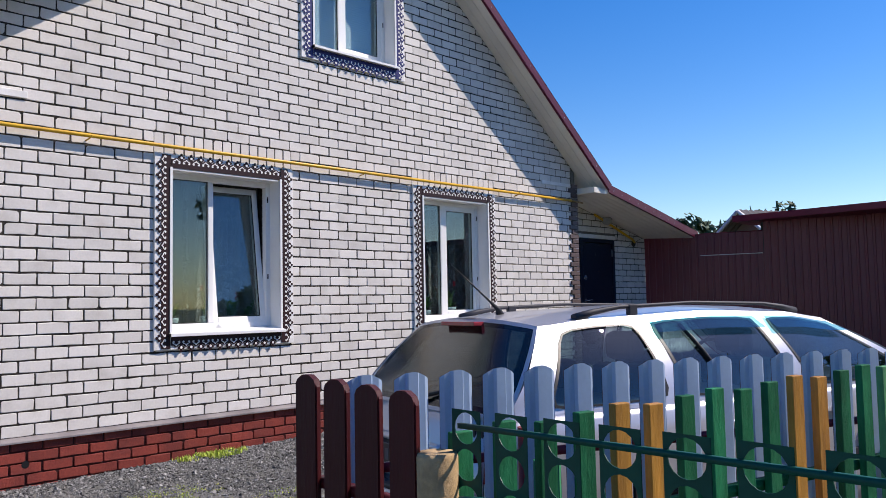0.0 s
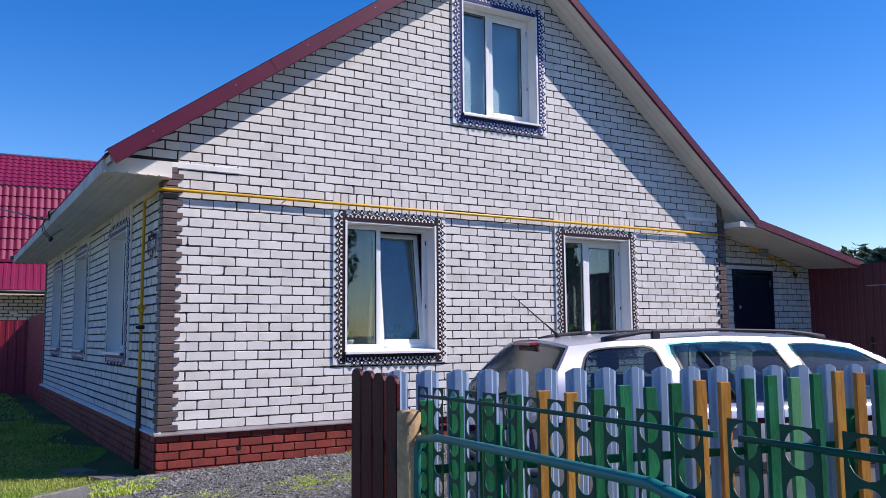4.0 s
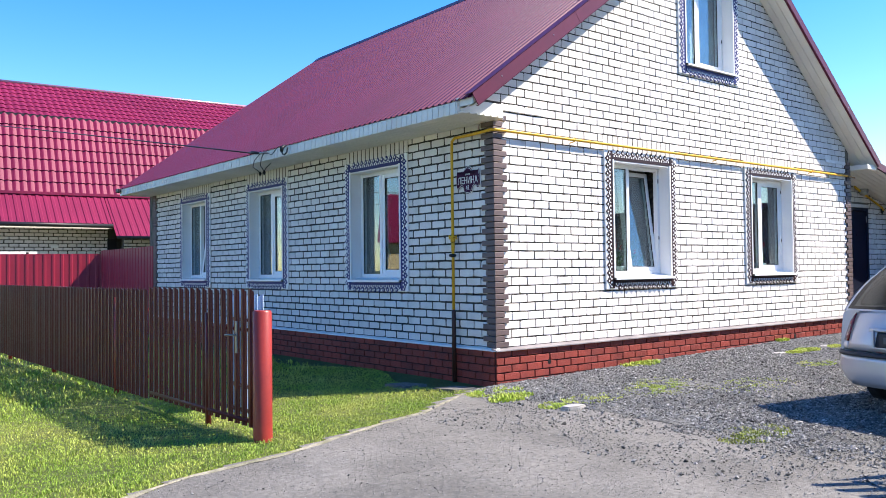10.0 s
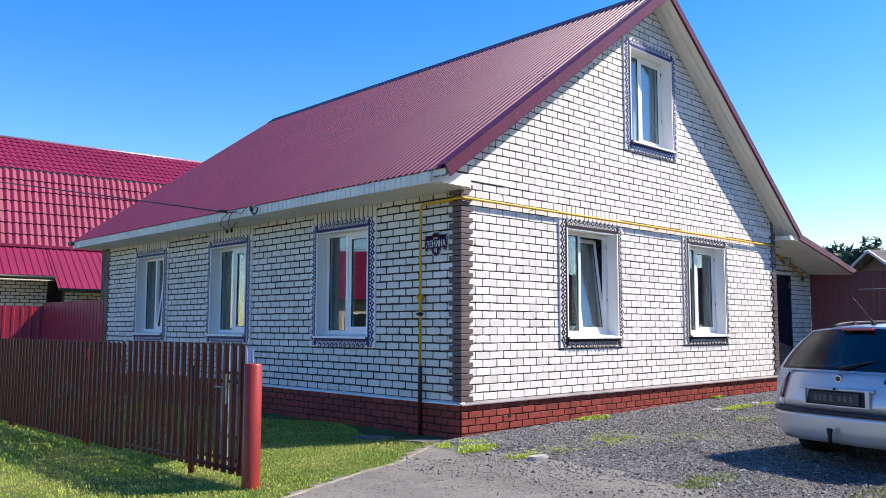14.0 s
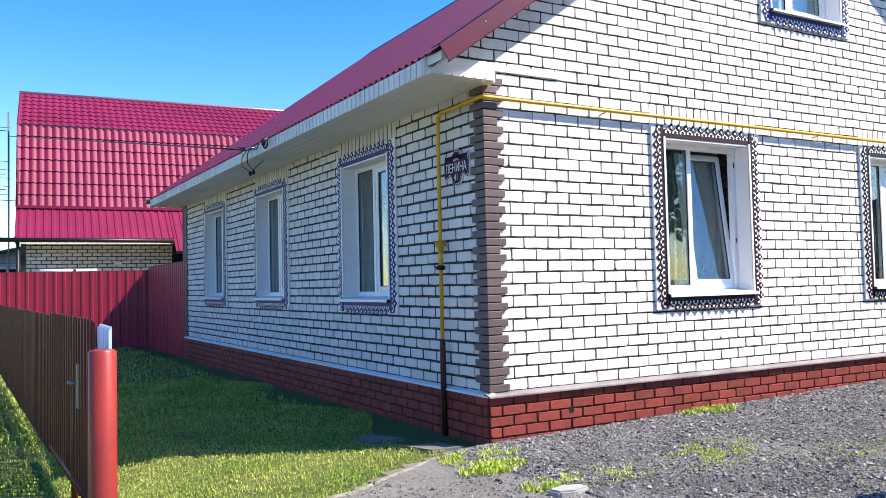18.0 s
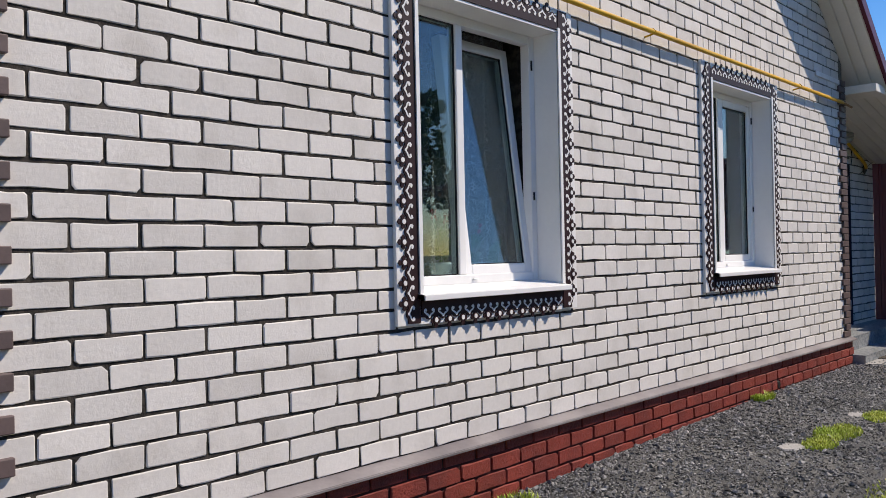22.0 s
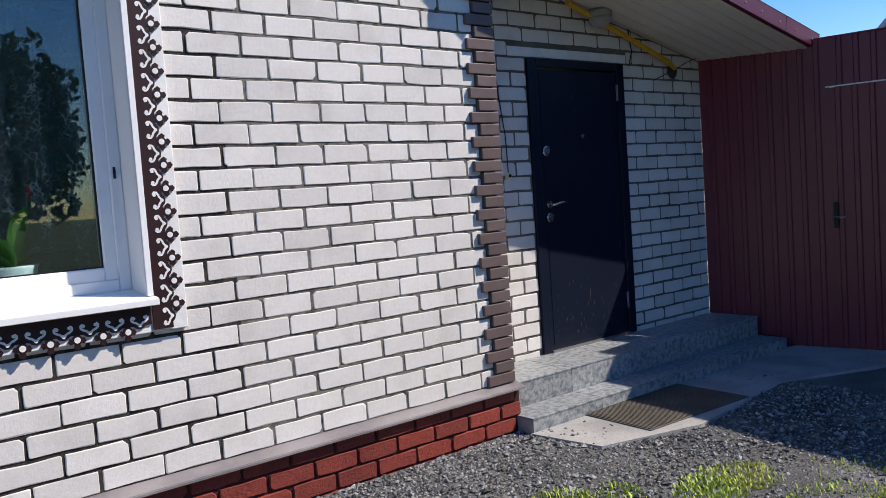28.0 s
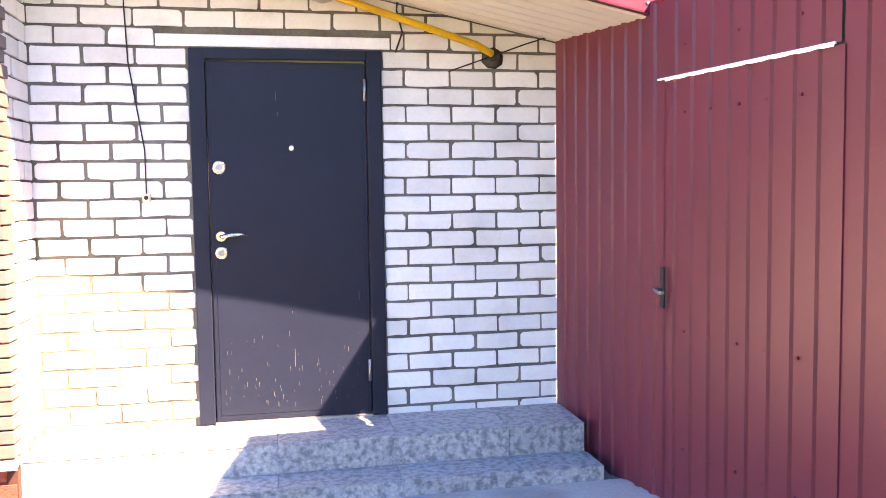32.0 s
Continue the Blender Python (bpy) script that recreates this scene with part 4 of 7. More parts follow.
    if blinds:
        bm = bmesh.new()
        for k in range(52):
            z = fz0 + 0.06 + k * 0.026
            box(bm, fx0 + 0.05, fx1 - 0.05, 0.26, 0.264, z, z + 0.024)
        part("blind_slat", bm, mat("pale blue blind", (0.62, 0.68, 0.74), rough=0.6), w, "pale slatted blind")
    return w


make_window("window_1", Matrix.Translation((1.887, 0, 1.06)), tilt=7, label="white plastic window with tilted sash and brown lace surround")
make_window("window_2", Matrix.Translation((5.135, 0, 1.065)), label="closed white plastic window with dark brown lace surround")
make_window("window_3", Matrix.Translation((3.525, 0, 4.065)), paint=LACE_B, label="attic window with navy lace surround and blind drawn", blinds=True)
for i, (n, y) in enumerate(WIN_LONG.items()):
    make_window(n, Matrix.Translation((0, y, 1.06)) @ TO_LONG, tilt=7 if i == 2 else 0, paint=LACE_B, label="shaded white plastic window with painted lace surround")

# ---- curtains and plants behind the panes ----
TULLE = bpy.data.materials.new("lace tulle")
TULLE.use_nodes = True
n_, l_ = TULLE.node_tree.nodes, TULLE.node_tree.links.new
geo = n_.new("ShaderNodeNewGeometry")
vo = n_.new("ShaderNodeTexVoronoi")
vo.inputs["Scale"].default_value = 40
vo.feature = "DISTANCE_TO_EDGE"
l_(geo.outputs["Position"], vo.inputs["Vector"])
no = n_.new("ShaderNodeTexNoise")
no.inputs["Scale"].default_value = 22
l_(geo.outputs["Position"], no.inputs["Vector"])
add = n_.new("ShaderNodeMath")
add.operation = "MULTIPLY_ADD"
l_(no.outputs[0], add.inputs[0])
add.inputs[1].default_value = 0.25
l_(vo.outputs["Distance"], add.inputs[2])
mr = n_.new("ShaderNodeMapRange")
mr.inputs["From Min"].default_value, mr.inputs["From Max"].default_value = 0.14, 0.20
mr.inputs["To Min"].default_value, mr.inputs["To Max"].default_value = 0.50, 0.10
l_(add.outputs[0], mr.inputs["Value"])
tr = n_.new("ShaderNodeBsdfTransparent")
df = n_.new("ShaderNodeBsdfDiffuse")
df.inputs["Color"].default_value = (0.72, 0.74, 0.76, 1)
mx = n_.new("ShaderNodeMixShader")
l_(mr.outputs[0], mx.inputs[0])
l_(tr.outputs[0], mx.inputs[1])
l_(df.outputs[0], mx.inputs[2])
l_(mx.outputs[0], n_["Material Output"].inputs[0])


def curtain(matrix, u0, u1, z0, z1, depth, label):
    n = int((u1 - u0) / 0.012)
    vs = []
    for z in (z0, (z0 + z1) / 2, z1):
        for k in range(n + 1):
            u = u0 + (u1 - u0) * k / n
            vs.append((u, depth + 0.03 * math.sin(u * 38 + 0.6 * math.sin(u * 7)) + 0.01 * math.sin(u * 90), z))
    fs = [(r * (n + 1) + k, r * (n + 1) + k + 1, (r + 1) * (n + 1) + k + 1, (r + 1) * (n + 1) + k) for r in range(2) for k in range(n)]
    ob = raw("curtain", vs, fs, TULLE, smooth=True)
    ob.matrix_basis = matrix
    tagged(ob, label, "curtain")


rail_z = BH - 0.1
for n, (x, z) in WIN.items():
    if n != "window_3":
        curtain(Matrix.Translation((x, 0, z)), 0.10, 1.40, 0.17, rail_z, 0.37, "white lace tulle curtain behind the pane")
for y in WIN_LONG.values():
    curtain(Matrix.Translation((0, y, 1.06)) @ TO_LONG, 0.10, 0.70, 0.17, rail_z, 0.27, "white lace tulle curtain behind the pane")
LEAF = mat("house plant leaf", (0.06, 0.16, 0.03), (0.10, 0.20, 0.05), 0.35, big=15)
PETAL = mat("red petal", (0.55, 0.02, 0.03), rough=0.5)
POT = mat("pale plastic pot", (0.62, 0.72, 0.74), rough=0.4)


def blade(bm, base, tip, width, bend=0.3, seg=5):
    base, tip = Vector(base), Vector(tip)
    side = (tip - base).cross(Vector((0, 0, 1)))
    side = side.normalized() if side.length > 1e-4 else Vector((1, 0, 0))
    prev = None
    for k in range(seg + 1):
        f = k / seg
        c = base.lerp(tip, f) + Vector((0, 0, bend * math.sin(f * math.pi) * (tip - base).length * 0.5))
        wd = width * math.sin(math.pi * (0.12 + 0.86 * f)) / 2
        cur = (bm.verts.new(c - side * wd), bm.verts.new(c + side * wd))
        if prev:
            bm.faces.new((prev[0], prev[1], cur[1], cur[0])).smooth = True
        prev = cur


def pot_plant(x, y, z, size, flowers, seed, label, pot=True):
    rng = random.Random(seed)
    t = thing("potted_plant", Matrix.Translation((x, y, z)), label, "plant", "plants on the window sills")
    bm = bmesh.new()
    tube(bm, [(0, 0, 0), (0, 0, 0.11 * size), (0, 0, 0.125 * size), (0, 0, 0.12 * size)], [0.055 * size, 0.075 * size, 0.08 * size, 0.068 * size], 18)
    part("pot", bm, POT, t, "pale plastic pot")
    bm = bmesh.new()
    for k in range(12):
        a = rng.uniform(0, 2 * math.pi)
        r = rng.uniform(0.08, 0.17) * size
        blade(bm, (0, 0, 0.11 * size), (r * math.cos(a), r * 0.6 * math.sin(a), rng.uniform(0.14, 0.34) * size), 0.07 * size, 0.4)
    part("leaf", bm, LEAF, t, "green leaves")
    for k in range(flowers):
        fx, fz = rng.uniform(-0.11, 0.11) * size, rng.uniform(0.34, 0.46) * size
        bm = bmesh.new()
        tube(bm, [(0, 0, 0.1 * size), (fx * 0.6, -0.01, fz * 0.7), (fx, -0.02, fz)], 0.003, 5)
        part("stem", bm, LEAF, t)
        bm = bmesh.new()
        for j in range(6):
            a = j * math.pi / 3
            blade(bm, (fx, -0.02, fz), (fx + 0.04 * math.cos(a), -0.025, fz + 0.04 * math.sin(a)), 0.03, 0.1, 3)
        part("flower", bm, PETAL, t, "red flower")


for x, f, s in ((2.22, 0, 0.9), (2.68, 2, 1.0), (2.95, 1, 0.95), (3.15, 0, 0.85), (6.05, 2, 1.25), (5.62, 1, 1.0)):
    pot_plant(x, 0.29 if x < 2.5 or x > 5 else 0.42, 1.228, s, f, int(x * 100), "leafy plant in a pale pot on the sill")

# ---- gas pipe ----
gas = thing("gas_pipe", label="yellow gas pipe on brackets along the brick walls", category="pipe")
PZ = 2.905
bm = tube(bmesh.new(), [(8.35, -0.062, PZ - 0.005), (4.0, -0.062, PZ), (0.02, -0.062, PZ + 0.004), (-0.05, -0.058, PZ + 0.002), (-0.064, -0.03, PZ), (-0.066, 0.3, PZ - 0.01), (-0.066, 0.60, PZ - 0.012), (-0.066, 0.655, PZ - 0.045), (-0.066, 0.66, PZ - 0.12), (-0.066, 0.66, 0.86)], 0.0175, 12)
part("pipe_run", bm, YELLOW, gas, "thin yellow painted pipe")
part("pipe_riser", tube(bmesh.new(), [(-0.066, 0.66, 0.86), (-0.066, 0.66, 0.83), (-0.066, 0.66, -0.05)], [0.016, 0.026, 0.028], 14), BROWN_PIPE, gas, "dark brown sleeve at the foot")
for z, r, h_ in ((1.72, 0.052, 0.012), (1.70, 0.052, 0.012), (1.66, 0.03, 0.06), (1.56, 0.022, 0.10)):
    part("flange", tube(bmesh.new(), [(-0.066, 0.66, z), (-0.066, 0.66, z + h_)], r, 16), YELLOW, gas)
part("valve", tube(bmesh.new(), [(-0.12, 0.66, 1.50), (-0.066, 0.66, 1.50), (-0.03, 0.66, 1.50)], [0.014, 0.028, 0.02], 12), BLACK, gas, "black stop valve")
for k in range(4):
    a = k * math.pi / 2 + 0.78
    part("bolt", tube(bmesh.new(), [(-0.066 + 0.04 * math.cos(a), 0.66 + 0.04 * math.sin(a), 1.69), (-0.066 + 0.04 * math.cos(a), 0.66 + 0.04 * math.sin(a), 1.745)], 0.006, 6), YELLOW, gas)
for x in (1.28, 4.33, 7.1):
    bm = tube(bmesh.new(), [(x, 0.0, PZ - 0.03), (x + 0.005, -0.06, PZ - 0.02), (x + 0.02, -0.08, PZ + 0.0), (x + 0.005, -0.062, PZ + 0.02)], 0.007, 8)
    part("bracket", bm, YELLOW, gas)
part("pipe_end", tube(bmesh.new(), [(8.35, -0.062, PZ - 0.005), (8.50, -0.062, PZ - 0.012), (8.64, -0.062, PZ - 0.02)], 0.012, 10), mat("weathered pipe", (0.30, 0.19, 0.08), rough=0.6), gas)
part("pipe_run", tube(bmesh.new(), [(9.75, AY - 0.05, 2.83), (10.34, AY - 0.05, 2.65), (10.90, AY - 0.05, 2.475), (10.99, AY - 0.04, 2.43), (11.005, AY + 0.02, 2.425)], 0.02, 12), YELLOW, gas, "yellow pipe sloping over the door")
part("wall_collar", tube(bmesh.new(), [(11.005, AY - 0.03, 2.42), (11.005, AY + 0.0, 2.415)], [0.035, 0.07], 9), MORTAR_D, gas, "rough mortar patch round the pipe")

# ---- door bell and its cable ----
bell = thing("door_bell", label="small cream bell push on a black cable", category="door bell")
part("bell_box", boxed(9.089, 9.129, AY - 0.028, AY - 0.005, 1.624, 1.668, bevel=0.004), mat("cream plastic", (0.65, 0.58, 0.36), rough=0.4), bell)
part("button", tube(bmesh.new(), [(9.109, AY - 0.027, 1.646), (9.109, AY - 0.034, 1.646)], 0.011, 12), BLACK, bell)
part("bell_cable", tube(bmesh.new(), [(9.109, AY - 0.016, 1.665), (9.107, AY - 0.012, 1.9), (9.075, AY - 0.012, 2.12), (9.04, AY - 0.012, 2.36), (9.03, AY - 0.012, 2.65), (9.03, AY - 0.012, 2.92)], 0.004, 6), BLACK, bell)
wire = thing("wall_wire", label="loose black wire hanging on the annex wall", category="cable")
part("wire", tube(bmesh.new(), [(10.45, AY - 0.012, 2.43), (10.49, AY - 0.014, 2.54), (10.46, AY - 0.013, 2.66), (10.47, AY - 0.012, 2.76)], 0.005, 6), BLACK, wire)
part("wire", tube(bmesh.new(), [(10.75, AY - 0.012, 2.33), (10.98, AY - 0.03, 2.41), (11.2, AY - 0.02, 2.49), (11.36, AY - 0.03, 2.54)], 0.004, 6), BLACK, wire)

# ---- street sign on the corner ----
SIGN = mat("plum enamel sign", (0.050, 0.008, 0.040), rough=0.6, spec=0.15)
sign = thing("house_sign", Matrix.Translation((-0.012, 0.63, 2.215)) @ TO_LONG @ Matrix.Diagonal((0.86, 1, 1, 1)), "plum house-number sign with white lettering", "sign")
SW, SH = 0.50, 0.325


HALF_PLAQUE = [(0.0, 0.160), (0.045, 0.152), (0.080, 0.128), (0.098, 0.100), (0.135, 0.088), (0.175, 0.098), (0.225, 0.126), (0.243, 0.085), (0.250, 0.015), (0.247, -0.055),
               (0.220, -0.100), (0.180, -0.095), (0.140, -0.072), (0.105, -0.085), (0.085, -0.128), (0.045, -0.157), (0.0, -0.163)]


def plaque(inset, y0, y1):
    """A plate with a domed crest, flared ears and a round pendant; inset draws its edge in."""
    loop = HALF_PLAQUE + [(-x, z) for x, z in HALF_PLAQUE[-2:0:-1]]
    n = len(loop)
    fine = []
    for i in range(n):
        p0, p1, p2, p3 = (Vector(loop[(i + d) % n]) for d in (-1, 0, 1, 2))
        for f in (0.0, 0.33, 0.67):
            fine.append(0.5 * (2 * p1 + (p2 - p0) * f + (2 * p0 - 5 * p1 + 4 * p2 - p3) * f * f + (3 * p1 - p0 - 3 * p2 + p3) * f ** 3))
    m = len(fine)
    out = []
    for i, p in enumerate(fine):
        d = (fine[(i + 1) % m] - fine[i - 1]).normalized()
        q = p + Vector((d.y, -d.x)) * inset
        out.append((SW / 2 + q.x, SH / 2 + q.y))
    return prism(bmesh.new(), out, "y", y0, y1)


part("sign_rim", plaque(0.0, -0.012, 0.0), PAINT_W, sign, "white rim")
part("sign_plate", plaque(0.006, -0.015, -0.0125), SIGN, sign)
part("inner_line", plaque(0.016, -0.0165, -0.0155), PAINT_W, sign)
part("inner_field", plaque(0.020, -0.0185, -0.017), SIGN, sign)


def lettering(text, size, matrix, parent, material, name="lettering", spacing=1.0):
    cu = bpy.data.curves.new(name, "FONT")
    cu.body, cu.size, cu.extrude, cu.align_x, cu.align_y, cu.space_character = text, size, 0.0008, "CENTER", "CENTER", spacing
    tmp = bpy.data.objects.new(name, cu)
    scene.collection.objects.link(tmp)
    bpy.context.view_layer.update()
    me = bpy.data.meshes.new_from_object(tmp.evaluated_get(bpy.context.evaluated_depsgraph_get()))
    bpy.data.objects.remove(tmp)
    me.transform(matrix)
    me.materials.append(material)
    ob = new(name, me)
    ob.parent = parent
    return ob


UP = Matrix.Rotation(radians(90), 4, "X")
lettering("ЛЕНИНА", 0.098, Matrix.Translation((SW / 2, -0.0205, SH / 2 - 0.005)) @ UP @ Matrix.Diagonal((1.0, 1.15, 1, 1)), sign, PAINT_W, "street_name")
lettering("41", 0.085, Matrix.Translation((SW / 2, -0.0205, SH / 2 - 0.088)) @ UP, sign, PAINT_W, "house_number")
lettering("улица", 0.034, Matrix.Translation((SW / 2, -0.0205, SH / 2 + 0.072)) @ UP, sign, PAINT_W, "small_word", 1.1)

# ---- electric service entry at the eave ----
serv = thing("service_entry", label="black insulators and loops of service cable at the eave", category="cable")
part("insulator", tube(bmesh.new(), [(EAVE_X - 0.045, 4.45, 3.12), (EAVE_X - 0.10, 4.50, 3.13), (EAVE_X - 0.13, 4.62, 3.15), (EAVE_X - 0.14, 4.72, 3.155)], [0.010, 0.022, 0.026, 0.012], 10), BLACK, serv)
part("clamp", tube(bmesh.new(), [(EAVE_X - 0.045, 4.30, 3.11), (EAVE_X - 0.10, 4.32, 3.11), (EAVE_X - 0.11, 4.44, 3.12)], [0.012, 0.020, 0.010], 8), GREYSTEEL, serv)
part("insulator", tube(bmesh.new(), [(EAVE_X - 0.05, 3.74, 3.15), (EAVE_X - 0.10, 3.74, 3.12), (EAVE_X - 0.11, 3.73, 3.06)], [0.018, 0.032, 0.024], 10), BLACK, serv)
part("hook", tube(bmesh.new(), [(EAVE_X - 0.11, 3.73, 3.07), (EAVE_X - 0.11, 3.70, 3.02), (EAVE_X - 0.12, 3.62, 3.00), (EAVE_X - 0.12, 3.55, 3.03), (EAVE_X - 0.12, 3.53, 3.10)], 0.011, 8), BLACK, serv)
for y0_, y1_, sway in ((4.42, 4.66, 0.06), (4.30, 4.52, -0.05)):
    part("cable", tube(bmesh.new(), [(EAVE_X - 0.10, y0_, 3.11), (EAVE_X - 0.12, y0_ + 0.10 + sway, 3.03), (EAVE_X - 0.08, y1_ + sway, 2.94), (EAVE_X + 0.01, y1_, 2.86)], 0.006, 6), BLACK, serv)
    part("cable_end", tube(bmesh.new(), [(EAVE_X + 0.01, y1_, 2.87), (EAVE_X + 0.01, y1_, 2.84), (EAVE_X + 0.01, y1_, 2.81)], [0.012, 0.026, 0.012], 8), BLACK, serv)
part("cable", tube(bmesh.new(), [(EAVE_X - 0.09, 4.30, 3.12), (EAVE_X - 0.10, 4.05, 3.05), (EAVE_X - 0.08, 3.92, 3.14), (EAVE_X - 0.045, 3.90, 3.17)], 0.006, 6), BLACK, serv)
part("cable", tube(bmesh.new(), [(EAVE_X + 0.01, 4.52, 2.87), (EAVE_X + 0.08, 4.56, 2.94), (EAVE_X + 0.16, 4.60, 3.0)], 0.006, 6), BLACK, serv)
part("gutter_end", boxed(EAVE_X - 0.10, EAVE_X - 0.03, LONG + 0.22, LONG + 0.42, 3.08, 3.16, bevel=0.01), BLACK, serv)

lamp = thing("soffit_lamp", Matrix.Translation((10.05, 0.42, 2.745)), "round grey lamp under the annex soffit", "lamp")
part("lamp_base", tube(bmesh.new(), [(0, 0, 0.05), (0, 0, 0.0)], [0.085, 0.085], 20), CONCRETE, lamp)
part("lamp_globe", tube(bmesh.new(), [(0, 0, 0.0), (0, 0, -0.03), (0, 0, -0.06), (0, 0, -0.075)], [0.08, 0.078, 0.055, 0.01], 20), mat("dull lamp glass", (0.35, 0.35, 0.34), rough=0.35), lamp, "dull unlit glass globe")


# ---- pickets ----
def picket_mesh(name, w, h, front, back, crown=0.02, rib=0.012):
    """A pressed steel picket facing -y, with a rounded head and two ribs; its back is a second skin."""
    prof = [(0, 0.010), (0.012 * w / 0.1, 0), (0.03 * w / 0.1, 0.0), (0.036 * w / 0.1, -rib), (0.046 * w / 0.1, -rib)]
    prof = prof + [(w - x, y) for x, y in prof[::-1]]
    vs, fs, mats = [], [], []
    for off, flip, mi in ((0.0, False, 0), (0.0022, True, 1)):
        k = len(vs)
        for x, y in prof:
            t = (x / w - 0.5) * 2
            vs += [(x - w / 2, y + off, 0.0), (x - w / 2, y + off, h - crown * t * t * 1.2)]
        for i in range(len(prof) - 1):
            q = (k + 2 * i, k + 2 * i + 2, k + 2 * i + 3, k + 2 * i + 1)
            fs.append(q[::-1] if flip else q)
            mats.append(mi)
    me = bpy.data.meshes.new(name)
    me.from_pydata(vs, [], fs)
    me.materials.append(front)
    me.materials.append(back)
    me.polygons.foreach_set("material_index", mats)
    return me


def piece(name, me, parent, matrix):
    ob = new(name, me)
    ob.parent = parent
    ob.matrix_basis = matrix
    return ob


def picket_run(t, p, q, z0, z1, pitch, w, front, back, rails=(0.3, 1.0), face=1, rail_mat=None):
    """Pickets and two rails along p-q under the thing t; face turns the coloured side."""
    p, q = Vector((*p, 0)), Vector((*q, 0))
    d = (q - p).normalized()
    ang = math.atan2(d.y, d.x) + (0 if face > 0 else math.pi)
    me = picket_mesh("picket", w, z1 - z0, front, back)
    n = round((q - p).length / pitch)
    for k in range(n + 1):
        c = p + (q - p) * (k / n)
        piece("picket", me, t, Matrix.Translation((c.x, c.y, z0)) @ Matrix.Rotation(ang, 4, "Z"))
    nrm = Vector((-math.sin(ang), math.cos(ang), 0))
    for z in rails:
        bm = bmesh.new()
        a, b = p + nrm * 0.032, q + nrm * 0.032
        tube(bm, [(a.x, a.y, z), (b.x, b.y, z)], 0.02, 4)
        part("rail", bm, rail_mat or front, t)


# left fence with its small gate
fence = thing("picket_fence", label="long brown steel picket fence along the lawn", category="fence")
picket_run(fence, (-3.13, 2.35), (-3.36, 17.0), -0.05, 1.165, 0.136, 0.105, PICKET, GALV, (0.18, 0.93), face=-1)
for y in (3.4, 6.2, 9.0, 11.8, 14.6, 16.9):
    part("fence_post", tube(bmesh.new(), [(-3.10 - 0.015 * (y - 2.3), y, -0.3), (-3.10 - 0.015 * (y - 2.3), y, 1.05)], 0.032, 12), POST_RED, fence, "thin red post")
gate = thing("garden_gate", label="brown steel picket gate standing closed beside a red post", category="gate")
picket_run(gate, (-3.09, -0.22), (-3.13, 2.18), -0.02, 1.185, 0.141, 0.105, PICKET, GALV, (0.10, 0.82), face=-1)
part("gate_foot", tube(bmesh.new(), [(-3.09, -0.18, 0.03), (-3.13, 2.2, 0.03)], 0.022, 4), PICKET, gate)
part("gate_stile", tube(bmesh.new(), [(-3.08, -0.22, 0.0), (-3.08, -0.22, 1.0)], 0.03, 4), PICKET, gate)
part("gate_stile", tube(bmesh.new(), [(-3.10, 0.68, -0.25), (-3.10, 0.68, 0.95)], 0.03, 4), PICKET, gate)
bm = boxed(-3.165, -3.15, -0.10, -0.07, 0.62, 0.90, bevel=0.003)
tube(bm, [(-3.155, -0.085, 0.78), (-3.20, -0.085, 0.78), (-3.205, 0.0, 0.78), (-3.20, 0.06, 0.775)], 0.009, 8)
part("gate_latch", bm, GREYSTEEL, gate, "grey lever latch")
red_post = thing("gate_post", label="thick dark red steel pipe post", category="post")
bm = bmesh.new()
tube(bm, [(-3.05, -0.37, -0.4), (-3.05, -0.37, 0.985), (-3.05, -0.37, 1.0)], [0.082, 0.082, 0.07], 28, caps=False)
tube(bm, [(-3.05, -0.37, 1.0), (-3.05, -0.37, 0.99), (-3.05, -0.37, 0.4)], [0.07, 0.074, 0.072], 28, caps=True)
part("pipe", bm, POST_RED, red_post)
grey = thing("folded_gate", label="folded-back gate leaf showing its pale steel side", category="gate")
picket_run(grey, (-2.99, -0.24), (-2.97, 0.35), 0.02, 1.135, 0.115, 0.10, GALV, GALV, (0.3, 0.9), face=1, rail_mat=PICKET)

# letter box on a white post
post = thing("letter_post", label="white post with a pale meter box on the lawn", category="post")
part("post_shaft", boxed(-3.875, -3.825, 8.0, 8.05, -0.3, 0.82, bevel=0.004), PAINT_W, post)
part("meter_box", boxed(-3.94, -3.77, 7.93, 8.06, 0.74, 1.06, bevel=0.012), mat("weathered white box", (0.55, 0.54, 0.50), (0.38, 0.36, 0.33), 0.6, big=9, grain=0.15), post, "weathered white box")

# ---- gateway on the street: brown leaf, beige post, grey-backed fence ----
leaf = thing("gate_leaf", label="four brown rounded pickets of an open gate leaf", category="gate")
bm = bmesh.new()
me = None
WOODBROWN = mat("dark brown painted wood", (0.062, 0.007, 0.009), (0.048, 0.006, 0.008), 0.5, spec=0.25, big=5, small=40, grain=0.2, bump=0.3, stretch=(1, 1, 0.12), piece="object", spread=0.15)
for k in range(4):
    y = -4.99 - 0.155 * k
    x = -0.165 - 0.018 * k
    bm = prism(bmesh.new(), [(-0.044, -0.12), (0.044, -0.12), (0.044, 1.165), (0.034, 1.187), (0.014, 1.2), (-0.014, 1.2), (-0.034, 1.187), (-0.044, 1.165)], "y", -0.011, 0.011)
    bmesh.ops.bevel(bm, geom=[e for e in bm.edges if e.calc_length() > 0.5], offset=0.004, segments=2, affect="EDGES")
    part("picket", bm, WOODBROWN, leaf, matrix=Matrix.Translation((x, y, 0.03 - 0.005 * k)) @ Matrix.Rotation(radians(-83), 4, "Z"))
